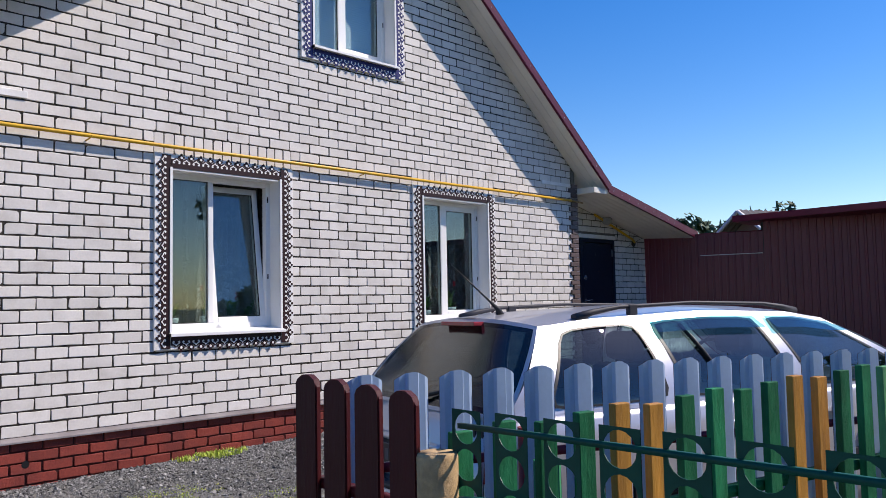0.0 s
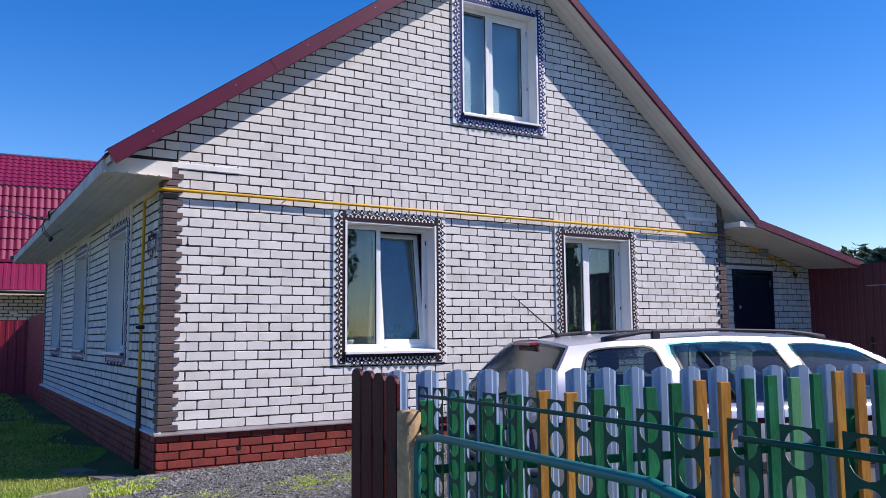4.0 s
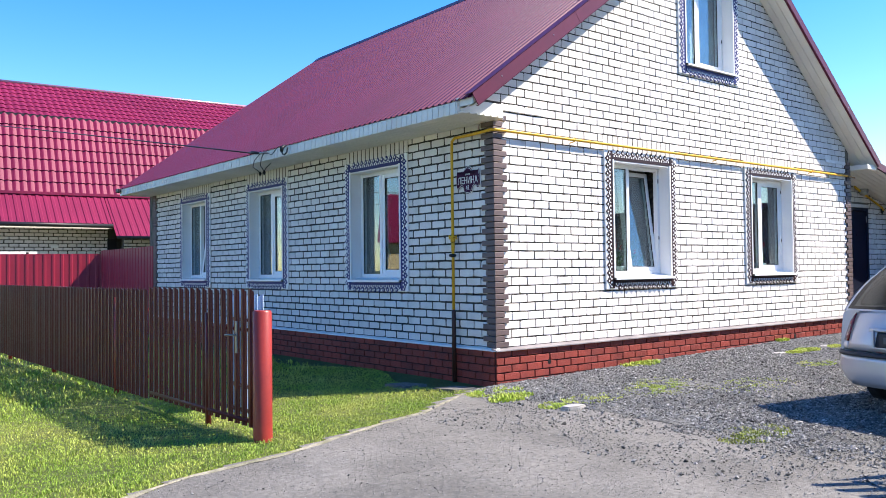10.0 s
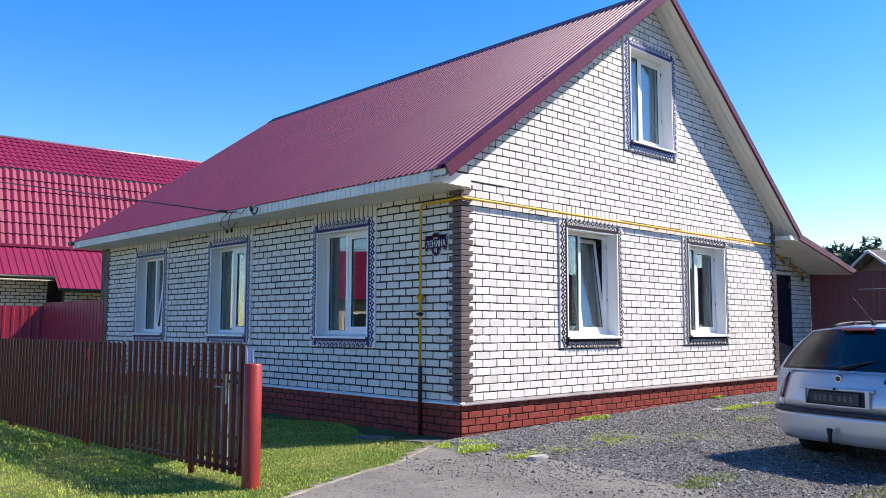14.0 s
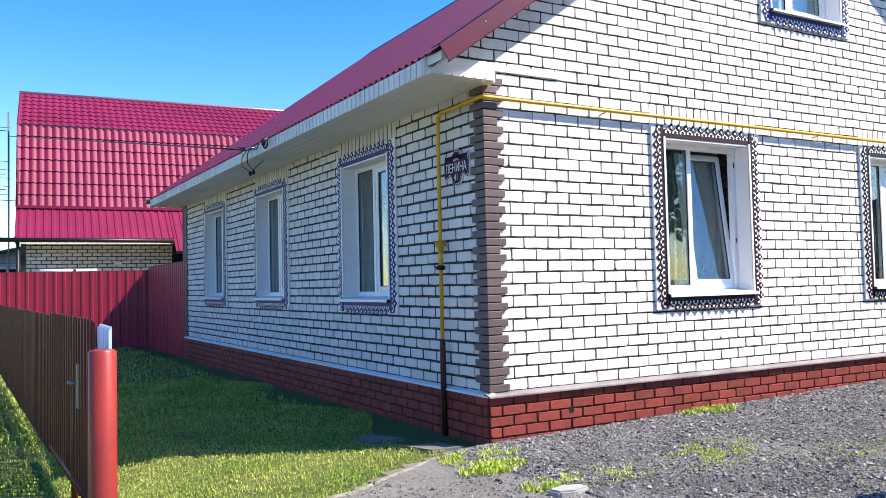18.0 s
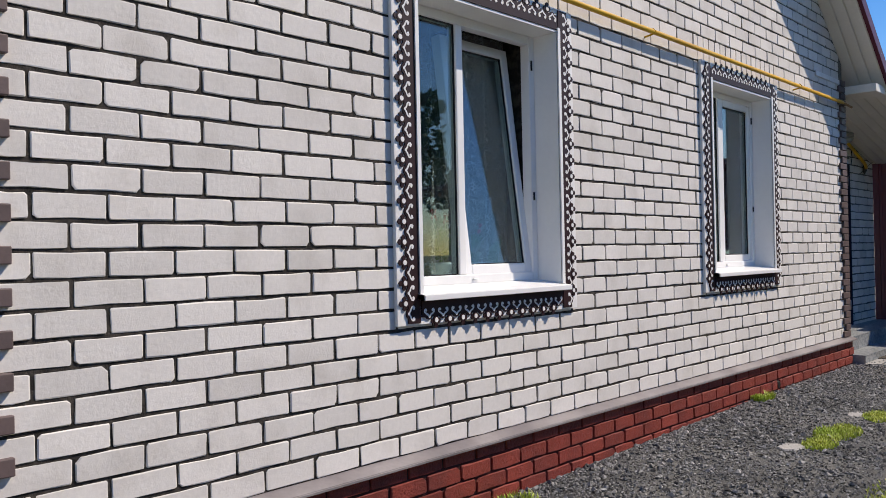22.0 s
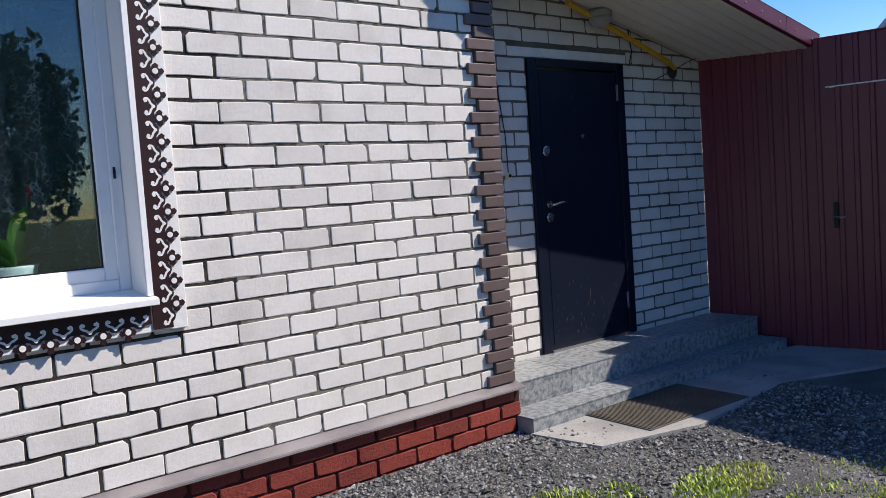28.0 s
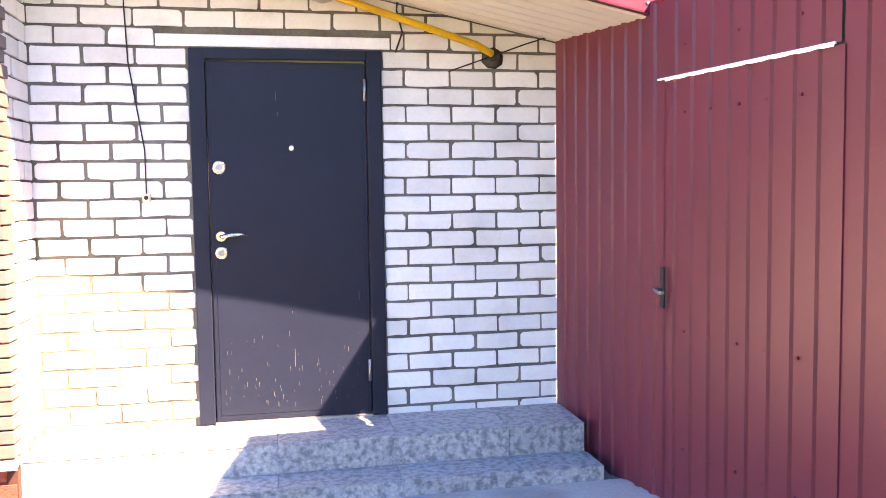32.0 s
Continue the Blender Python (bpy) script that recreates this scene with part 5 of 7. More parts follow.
for z in (0.35, 0.92):
    part("rail", tube(bmesh.new(), [(-0.13, -4.93, z), (-0.19, -5.50, z)], 0.02, 4), WOODBROWN, leaf)
bp = thing("beige_post", label="stout beige painted pipe post with a rough top", category="post")
BEIGE = mat("flaking beige paint", (0.56, 0.40, 0.21), (0.40, 0.27, 0.13), 0.7, big=8, small=45, grain=0.2, bump=0.5)
bm = bmesh.new()
tube(bm, [(-0.18, -5.53, -0.35), (-0.18, -5.53, 1.055), (-0.18, -5.53, 1.066), (-0.18, -5.53, 1.06), (-0.18, -5.53, 0.8)], [0.052, 0.052, 0.048, 0.038, 0.037], 24)
part("pipe", bm, BEIGE, bp)
bm = boxed(-0.232, -0.205, -5.50, -5.455, 0.80, 0.91, bevel=0.004)
tube(bm, [(-0.225, -5.47, 0.855), (-0.20, -5.43, 0.855)], 0.012, 8)
part("latch_plate", bm, mat("rusty strap", (0.05, 0.03, 0.022), rough=0.8), bp, "rusty iron latch plate")
silver = thing("yard_fence", label="steel picket fence showing its blue-grey back", category="fence")
FD = Vector((0.916, -0.401, 0))
sp = Vector((0.04, -5.01, 0))
picket_run(silver, (sp.x, sp.y), (sp.x + FD.x * 6.2, sp.y + FD.y * 6.2), -0.08, 1.216, 0.155, 0.115, GALV, PICKET, (0.35, 0.92), face=1, rail_mat=TRIM_RED)
for k in (0.6, 3.0, 5.4):
    c = sp + FD * k
    part("fence_post", tube(bmesh.new(), [(c.x + 0.03, c.y + 0.07, -0.1), (c.x + 0.03, c.y + 0.07, 1.0)], 0.03, 10), POST_RED, silver)

# wooden neighbour fence, green and ochre
GREEN = mat("peeling green paint", (0.008, 0.105, 0.040), (0.018, 0.19, 0.075), 0.65, spec=0.2, big=9, small=60, grain=0.25, bump=0.5, stretch=(1, 1, 0.25), piece="object", spread=0.2)
PALEGREEN = mat("bright green paint", (0.10, 0.30, 0.12), (0.07, 0.24, 0.10), 0.65, big=9, small=60, grain=0.2, bump=0.4, stretch=(1, 1, 0.25))
OCHRE = mat("ochre varnished wood", (0.46, 0.22, 0.03), (0.33, 0.14, 0.02), 0.55, big=7, small=50, grain=0.3, bump=0.5, stretch=(1, 1, 0.15), piece="object", spread=0.15)
wood = thing("wooden_fence", label="neighbour's wooden pickets painted green and ochre", category="fence")
WD = Vector((0.972, -0.235, 0))
w0 = Vector((-0.09, -5.526, 0))
for k in range(30):
    c = w0 + WD * (0.14 * k)
    h = 1.085 + 0.0045 * k + 0.01 * math.sin(k * 2.1)
    m = OCHRE if k % 6 in (4, 5) else (PALEGREEN if k == 14 else GREEN)
    bm = boxed(-0.030, 0.030, -0.014, 0.014, -0.13, h, bevel=0.003)
    part("picket", bm, m, wood, matrix=Matrix.Translation((c.x, c.y, 0.02)) @ Matrix.Rotation(math.atan2(WD.y, WD.x), 4, "Z"))
for z in (0.3, 0.8):
    a, b = w0 + Vector((0.01, 0.04, 0)), w0 + WD * 4.1 + Vector((0.01, 0.04, 0))
    part("rail", tube(bmesh.new(), [(a.x, a.y, z), (b.x, b.y, z)], 0.025, 4), GREEN, wood)
for k in (0.35, 2.4, 4.0):
    c = w0 + WD * k + Vector((0.02, 0.08, 0))
    part("fence_post", tube(bmesh.new(), [(c.x, c.y, -0.1), (c.x, c.y, 0.98)], 0.04, 10), GREEN, wood)

# green fence of perforated strips
MESHG = mat("dark green enamel", (0.006, 0.075, 0.050), (0.005, 0.058, 0.040), 0.45, spec=0.2, big=4, small=40, grain=0.12)
TEAL = mat("teal painted tube", (0.02, 0.19, 0.17), (0.015, 0.15, 0.13), 0.35, big=5, small=40, grain=0.1)
perf = thing("strip_fence", label="green garden fence of perforated steel strips", category="fence")


def perforated(w, h, cell, rx, rz):
    """A steel strip with a column of oval holes, 2 mm thick."""
    vs, fs = [], []
    seg = 16
    n = int(h / cell)
    for c in range(n):
        zc = h - (c + 0.5) * cell
        for y in (0.0, 0.002):
            k = len(vs)
            for j in range(seg):
                a = 2 * math.pi * j / seg
                ca, sa = math.cos(a), math.sin(a)
                vs.append((rx * ca, y, zc + rz * sa))
                s = 1 / max(abs(ca), abs(sa))
                vs.append((w / 2 * ca * s, y, zc + cell / 2 * sa * s))
            for j in range(seg):
                i = (j + 1) % seg
                q = (k + 2 * j, k + 2 * i, k + 2 * i + 1, k + 2 * j + 1)
                fs.append(q if y else q[::-1])
        k = len(vs) - 4 * seg
        for j in range(seg):
            i = (j + 1) % seg
            fs.append((k + 2 * j, k + 2 * i, k + 2 * seg + 2 * i, k + 2 * seg + 2 * j))
    me = bpy.data.meshes.new("strip")
    me.from_pydata(vs, [], fs)
    me.materials.append(MESHG)
    weld = bmesh.new()
    weld.from_mesh(me)
    bmesh.ops.remove_doubles(weld, verts=weld.verts, dist=1e-5)
    weld.to_mesh(me)
    weld.free()
    return me


strip = perforated(0.105, 1.232, 0.088, 0.043, 0.0385)


def on_strip(s):
    """The line of the strip fence, s metres from the beige post."""
    return Vector((-0.150 - 0.125 * s - 0.02 * s * s, -5.60 - 0.99 * s, 0))


def on_slope(s, z, rise=0.03):
    """A point on the strip fence, which climbs a little towards the street."""
    c = on_strip(s)
    return (c.x, c.y, z + rise * s)


for k in range(19):
    s = 0.158 * k + (0.03 if k > 11 else 0)
    c, c2 = on_strip(s), on_strip(s + 0.1)
    piece("strip", strip, perf, Matrix.Translation((c.x, c.y, -0.062 + 0.018 * s)) @ Matrix.Rotation(math.atan2(c2.y - c.y, c2.x - c.x), 4, "Z"))
for s0_, s1_ in ((-0.02, 1.84), (1.92, 2.95)):
    ss_ = [s0_ + (s1_ - s0_) * k / 8 for k in range(9)]
    part("top_bar", tube(bmesh.new(), [Vector(on_slope(q, 1.132, 0.018)) - Vector((0.004, 0, 0)) for q in ss_], 0.009, 4), MESHG, perf)
    off_ = Vector((0.021, 0, 0))
    pts = [Vector(on_slope(q, 0.972, 0.032)) - off_ for q in ss_]
    ends = [Vector((pts[0].x, pts[0].y, -0.1)), Vector((pts[0].x, pts[0].y, pts[0].z - 0.09)), pts[0] + Vector((0, -0.02, -0.02))], [pts[-1] + Vector((0, 0.01, -0.035)), pts[-1] + Vector((0, -0.02, -0.12)), Vector((pts[-1].x, pts[-1].y - 0.02, -0.1))]
    part("teal_tube", tube(bmesh.new(), ends[0] + pts[1:-1] + ends[1], 0.0165, 10), TEAL, perf, "teal painted bent tube")
    part("low_bar", tube(bmesh.new(), [Vector(on_slope(q, 0.33, 0.04)) - off_ for q in ss_], 0.012, 6), TEAL, perf)

# ---- burgundy sheet fence and gate at the yard's end ----
RIB2 = ((0.0, 0.0), (0.58, 0.0), (0.66, 0.012), (0.90, 0.012), (0.97, 0.0))


def profiled(name, p, q, z0, z1, parent, material=GATE, pitch=0.118, flip=False, label=""):
    """An upright profiled sheet from p to q."""
    p, q = Vector(p), Vector(q)
    d = (q - p).normalized()
    nrm = Vector((d.y, -d.x)) * (-1 if flip else 1)
    L = (q - p).length
    line = []
    k = 0
    while k * pitch < L:
        for f, w in RIB2:
            s = (k + f) * pitch
            if s < L:
                c = p + d * s + nrm * w
                line.append((c.x, c.y))
        k += 1
    line.append((q.x, q.y))
    vs, fs = [], []
    for off in (0.0, 0.0015):
        b = len(vs)
        for x, y in line:
            vs += [(x - nrm.x * off, y - nrm.y * off, z0), (x - nrm.x * off, y - nrm.y * off, z1)]
        for i in range(len(line) - 1):
            fs.append((b + 2 * i, b + 2 * i + 2, b + 2 * i + 3, b + 2 * i + 1))
    return raw(name, vs, fs, material, parent, label)


yard = thing("sheet_fence", label="burgundy profiled sheet fence with a door in it", category="fence")
G0, G1, G2 = (11.38, 0.501), (11.78, -1.46), (13.0, -9.5)
gd = (Vector(G1) - Vector(G0)).normalized()
Ga, Gb = Vector(G0) + gd * 0.99, Vector(G1)
profiled("sheet", G0, Ga + gd * 0.012, 0.10, 2.53, yard)
profiled("sheet", Ga + gd * 0.0 - Vector((0.004, 0)), Gb - Vector((0.004, 0)), 2.165, 2.525, yard)
sheet_door = thing("yard_door", label="burgundy sheet door with a small black lever lock", category="door")
off = Vector((gd.y, -gd.x)) * 0.004
profiled("door_sheet", Ga - gd * 0.02 - off, Gb + gd * 0.02 - off, 0.12, 2.155, sheet_door)
bm = prism(bmesh.new(), [(Ga.x - 0.028, Ga.y + 0.004), (Gb.x - 0.028, Gb.y + 0.004), (Gb.x - 0.022, Gb.y + 0.004), (Ga.x - 0.022, Ga.y + 0.004)], "z", 2.157, 2.166)
part("top_strip", bm, PAINT_W, sheet_door, "bare white edge strip")
lk = Ga + gd * 0.045
part("lock_plate", boxed(lk.x - 0.036, lk.x - 0.022, lk.y - 0.017, lk.y + 0.017, 1.095, 1.29, bevel=0.004), BLACK, sheet_door)
part("lever", tube(bmesh.new(), [(lk.x - 0.03, lk.y, 1.185), (lk.x - 0.07, lk.y, 1.185), (lk.x - 0.072, lk.y - 0.05, 1.175), (lk.x - 0.07, lk.y - 0.085, 1.18)], 0.009, 8), GREYSTEEL, sheet_door)
for s in (0.16, 0.33, 0.5, 0.66, 0.83):
    for z in (0.45, 1.0, 2.0, 2.3):
        c = Ga + gd * s
        part("screw", tube(bmesh.new(), [(c.x - 0.001, c.y, z), (c.x - 0.010, c.y - 0.002, z)], 0.008, 6), TRIM_RED, sheet_door if z < 2.2 else yard)
tall = thing("tall_gate", label="tall dark burgundy sheet gate under a flat cap", category="gate")
profiled("sheet", Gb + gd * 0.01, G2, 0.10, 2.68, tall)
bm = prism(bmesh.new(), [(11.45, -1.10), (12.4, -1.02), (G2[0] + 0.9, G2[1]), (11.0, G2[1]), (11.15, -4.5)], "z", 2.68, 2.78)
part("cap", bm, TRIM_RED, tall, "flat burgundy cap")
for s in (0.0, 0.33, 0.66, 1.0):
    c = Gb + (Vector(G2) - Gb) * s
    part("gate_post", boxed(c.x + 0.02, c.x + 0.10, c.y - 0.04, c.y + 0.04, 0.0, 2.675), BLACK, tall)
part("gate_post", boxed(Gb.x + 0.01, Gb.x + 0.09, Gb.y - 0.02, Gb.y + 0.06, 0.05, 2.52), BLACK, yard)
part("gate_post", boxed(11.47, 11.55, 0.26, 0.34, 0.05, 2.52), BLACK, yard)
part("top_edge", tube(bmesh.new(), [(G0[0] - 0.002, G0[1], 2.532), (G1[0] - 0.002, G1[1], 2.532)], 0.010, 4), TRIM_RED, yard)
mat_ = thing("door_mat", label="ribbed brown rubber door mat on the slab", category="mat")
RUB = mat("ribbed rubber mat", (0.11, 0.095, 0.075), (0.08, 0.07, 0.055), 0.8, big=5, small=90, grain=0.3, bump=0.6)
mm = Matrix.Translation((8.97, -0.66, 0.164)) @ Matrix.Rotation(radians(-3), 4, "Z")
part("mat_base", boxed(0, 0.94, 0, 0.55, 0, 0.006, bevel=0.002), RUB, mat_, matrix=mm)
bm = bmesh.new()
for k in range(46):
    box(bm, 0.01 + k * 0.02, 0.022 + k * 0.02, 0.01, 0.54, 0.006, 0.010)
part("mat_rib", bm, RUB, mat_, matrix=mm)


# ---- parked estate car ----
CAR = mat("silver car paint", (0.54, 0.54, 0.58), (0.52, 0.52, 0.56), 0.32, metal=0.45, big=3, small=200, grain=0.03, coat=0.6, spec=0.5)
BUMP = mat("dark grey bumper strip", (0.035, 0.036, 0.045), rough=0.6)
CARGLASS = glass("tinted car glass", (0.34, 0.44, 0.45))
REARGLASS = glass("dark rear glass", (0.07, 0.09, 0.09), 0.16)
VISOR = glass("teal wind deflector", (0.22, 0.50, 0.52))
SEAT = mat("grey seat cloth", (0.09, 0.09, 0.095), rough=0.9)
LAMP_R = mat("red tail lamp", (0.17, 0.010, 0.016), rough=0.15, coat=0.5)
LAMP_B = mat("pale red lamp band", (0.42, 0.05, 0.06), rough=0.15, coat=0.5)
TYRE = mat("tyre rubber", (0.018, 0.018, 0.018), rough=0.85, bump=0.3)
car = thing("estate_car", Matrix.Translation((1.28, -3.87, -0.02)) @ Matrix.Rotation(radians(-15), 4, "Z"), "silver estate car with roof rails parked beside the house", "car")


def curve(table, x):
    for (a, b), (c, d) in zip(table, table[1:]):
        if a <= x <= c:
            f = (x - a) / (c - a)
            f = f * f * (3 - 2 * f) * 0.4 + f * 0.6
            return b + (d - b) * f
    return table[0][1] if x < table[0][0] else table[-1][1]


HALF = [(0.1, 0.80), (0.25, 0.835), (0.8, 0.862), (2.2, 0.866), (3.4, 0.85), (4.0, 0.81), (4.35, 0.72), (4.5, 0.55)]
BELT = [(0.1, 0.915), (0.3, 0.93), (1.5, 0.93), (2.6, 0.925), (3.3, 0.94), (3.6, 0.91), (4.1, 0.83), (4.4, 0.70), (4.5, 0.60)]
FOOT = [(0.1, 0.25), (0.5, 0.20), (4.0, 0.19), (4.5, 0.26)]
ROOF_LINE = [(0.44, 1.365), (0.8, 1.395), (1.6, 1.42), (2.3, 1.40), (2.66, 1.355)]


def loft(stations, profile):
    """Skins half profiles over stations and mirrors them."""
    bm = bmesh.new()
    for sgn in (1, -1):
        rows = [[bm.verts.new((x, y * sgn, z)) for y, z in profile(x)] for x in stations]
        for a, b in zip(rows, rows[1:]):
            for k in range(len(a) - 1):
                q = (a[k], b[k], b[k + 1], a[k + 1])
                bm.faces.new(q if sgn < 0 else q[::-1]).smooth = True
        for row in (rows[0], rows[-1]):
            bm.faces.new(row)
    bmesh.ops.remove_doubles(bm, verts=bm.verts, dist=1e-4)
    bmesh.ops.recalc_face_normals(bm, faces=bm.faces)
    return bm


def lower(x):
    w, t, f = curve(HALF, x), curve(BELT, x), curve(FOOT, x)
    return [(0, f), (w * 0.88, f), (w * 0.97, f + 0.06), (w, f + 0.16), (w * 1.0, 0.56), (w * 0.997, 0.62), (w * 0.985, 0.76), (w * 0.96, t - 0.03), (w * 0.935, t), (w * 0.86, t + 0.008), (0, t + (0.03 if x > 3.3 else 0.0))]


part("car_body", loft([0.12, 0.16, 0.3, 0.6, 1.0, 1.5, 2.0, 2.5, 3.0, 3.3, 3.6, 3.9, 4.15, 4.32, 4.42, 4.5], lower), CAR, car, "silver lower body")


# the tail: a bowed surface that wraps round into the sides
def tail(s, z, out=0.0):
    """A point of the tail; s from -1 to 1 across, out stands proud."""
    w = 0.815 - 0.06 * max(z - 0.60, 0.0) / 0.34 - 0.10 * max(0.36 - z, 0.0) / 0.12
    x0 = -0.055 + 0.03 * max(0.36 - z, 0.0) / 0.12 if z < 0.56 else -0.03 + 0.10 * ((z - 0.56) / 0.38) ** 1.7
    wrap = 0.05 * s * s + 0.15 * abs(s) ** 7
    return Vector((x0 + wrap - out * (1 - 0.6 * abs(s) ** 7), s * (w + out * abs(s) ** 5), z))


def patch(name, material, s0, s1, z0, z1, out=0.0, label="", ns=16, nz=5, parent=None):
    """A piece of the tail's skin, 12 mm thick."""
    bm = bmesh.new()
    rows = [[bm.verts.new(tail(s0 + (s1 - s0) * i / ns, z0 + (z1 - z0) * k / nz, out)) for i in range(ns + 1)] for k in range(nz + 1)]
    for a, b in zip(rows, rows[1:]):
        for i in range(ns):
            bm.faces.new((a[i], b[i], b[i + 1], a[i + 1])).smooth = True
    bmesh.ops.recalc_face_normals(bm, faces=bm.faces)
    if bm.faces[0].normal.x > 0:
        bmesh.ops.reverse_faces(bm, faces=bm.faces)
    bmesh.ops.solidify(bm, geom=bm.faces[:], thickness=0.012)
    return part(name, bm, material, parent or car, label)


patch("rear_bumper", CAR, -1, 1, 0.25, 0.525, 0.012, "painted silver bumper", 28, 6)
patch("bumper_strip", BUMP, -1, 1, 0.520, 0.560, 0.026, "dark grey strip along the bumper", 28, 2)
patch("tailgate", CAR, -0.805, 0.805, 0.572, 0.935, 0.0, "silver tailgate", 24, 6)
for s in (1, -1):
    patch("tail_corner", CAR, *sorted((s * 0.815, s)), 0.562, 0.64, 0.0, "", 6, 2)
    patch("tail_lamp", LAMP_R, *sorted((s * 0.815, s * 0.995)), 0.645, 0.915, 0.008, "dark red wrap-round tail lamp", 6, 4)
    patch("lamp_band", LAMP_B, *sorted((s * 0.83, s * 0.97)), 0.80, 0.845, 0.012, "paler red lamp band", 6, 1)
patch("plate_recess", BUMP, -0.40, 0.40, 0.612, 0.755, 0.004, "", 12, 2)
bm = bmesh.new()
for s0_, s1_, z0_, z1_ in ((-0.44, -0.40, 0.605, 0.762), (0.40, 0.44, 0.605, 0.762), (-0.40, 0.40, 0.602, 0.612)):
    a0, a1 = tail(s0_, z0_, 0.018), tail(s1_, z1_, 0.006)
    box(bm, min(a0.x, a1.x), min(a0.x, a1.x) + 0.02, a0.y, a1.y, z0_, z1_)
part("plate_frame", bm, CAR, car)
plate = part("number_plate", boxed(-0.048, -0.038, -0.26, 0.26, 0.622, 0.735, bevel=0.004), mat("blanked dark plate", (0.035, 0.038, 0.05), (0.022, 0.024, 0.032), 0.35), car, "blanked dark number plate")
PLATE_INK = mat("faint grey plate marks", (0.10, 0.11, 0.12), rough=0.5)
for k, y in enumerate((0.20, 0.15, 0.10, 0.03, -0.06, -0.12, -0.18)):
    part("plate_mark", boxed(-0.0500, -0.0482, y - 0.016, y + 0.016, 0.650, 0.708), PLATE_INK, plate)
patch("tailgate_handle", CAR, -0.50, 0.50, 0.752, 0.785, 0.028, "silver tailgate bar", 14, 2)
part("lock", tube(bmesh.new(), [(-0.03, 0.0, 0.768), (-0.048, 0.0, 0.768)], 0.011, 10), BLACK, car)
bx = tail(0, 0.87).x
part("badge", tube(bmesh.new(), [(bx + 0.01, 0.0, 0.865), (bx - 0.012, 0.0, 0.865), (bx - 0.016, 0.0, 0.865)], [0.042, 0.042, 0.036], 20), CHROME, car, "round chrome badge")
part("badge_core", tube(bmesh.new(), [(bx - 0.016, 0.0, 0.865), (bx - 0.019, 0.0, 0.865)], 0.024, 14), BUMP, car)
for k in range(7):
    q = tail(-0.60 - 0.028 * k, 0.85)
    part("model_mark", boxed(q.x - 0.005, q.x + 0.004, q.y - 0.009, q.y + 0.007, 0.835, 0.872), BUMP, car)
part("tow_hook", tube(bmesh.new(), [(0.05, 0.0, 0.24), (-0.10, 0.0, 0.24), (-0.13, 0.0, 0.27), (-0.13, 0.0, 0.34), (-0.13, 0.0, 0.385), (-0.13, 0.0, 0.40)], [0.02, 0.02, 0.02, 0.02, 0.030, 0.024], 10), BLACK, car)


# cabin
def side_at(h, x, sgn):
    """The cabin's side: h from 0 at the belt to 1 at the roof edge."""
    b = curve(BELT, x)
    yb = curve(HALF, x) * 0.935
    r = curve(ROOF_LINE, min(max(x, 0.44), 2.66)) - 0.035
    return Vector((x, sgn * (yb + (0.565 - yb) * h + 0.035 * math.sin(math.pi * h)), b + (r - b) * h))


def on_cell(e0, e1, f, h, sgn, out=0.0):
    xa, xb = e0[0] + (e0[1] - e0[0]) * h, e1[0] + (e1[1] - e1[0]) * h
    p = side_at(h, xa + (xb - xa) * f, sgn)
    return p + Vector((0, sgn * out, out * 0.5))


def window_cell(e0, e1, f0, f1, h0, h1, sgn, body, seals, power=5.0):
    """A stretch of the cabin's side with a round-cornered window: skin into body, gasket into seals, and the pane as a part."""
    seg = 40
    loops = []
    for inner in (None, 1.0, 0.95):
        loop = []
        for k in range(seg):
            ca, sa = math.cos(2 * math.pi * k / seg), math.sin(2 * math.pi * k / seg)
            if inner is None:
                r = 1 / max(abs(ca), abs(sa))
                loop.append((0.5 + 0.5 * ca * r, 0.5 + 0.5 * sa * r))
            else:
                r = (abs(ca) ** power + abs(sa) ** power) ** (-1 / power) * inner
                loop.append(((f0 + f1) / 2 + (f1 - f0) / 2 * ca * r, (h0 + h1) / 2 + (h1 - h0) / 2 * sa * r))
        loops.append(loop)

    def skin(bm, la, lb, oa, ob):
        va = [bm.verts.new(on_cell(e0, e1, f, h, sgn, oa)) for f, h in la]
        vb = [bm.verts.new(on_cell(e0, e1, f, h, sgn, ob)) for f, h in lb]
        for k in range(seg):
            j = (k + 1) % seg
            bm.faces.new((va[k], va[j], vb[j], vb[k])).smooth = True

    skin(body, loops[0], loops[1], 0.0, 0.0)
    skin(seals, loops[1], loops[2], 0.003, 0.003)
    pane = bmesh.new()
    c = ((f0 + f1) / 2, (h0 + h1) / 2)
    shrink = [[(c[0] + (f - c[0]) * q, c[1] + (h - c[1]) * q) for f, h in loops[2]] for q in (1.0, 0.66, 0.33, 0.02)]
    for la, lb in zip(shrink, shrink[1:]):
        skin(pane, la, lb, -0.004, -0.004)
    bmesh.ops.remove_doubles(pane, verts=pane.verts, dist=1e-4)
    bmesh.ops.recalc_face_normals(pane, faces=pane.faces)
    part("side_window", pane, CARGLASS, car, "tinted side window")


def strip_cell(e0, e1, sgn, body):
    n = 10
    for k in range(n):
        body.faces.new([body.verts.new(on_cell(e0, e1, f, h, sgn)) for f, h in ((0, k / n), (1, k / n), (1, (k + 1) / n), (0, (k + 1) / n))]).smooth = True


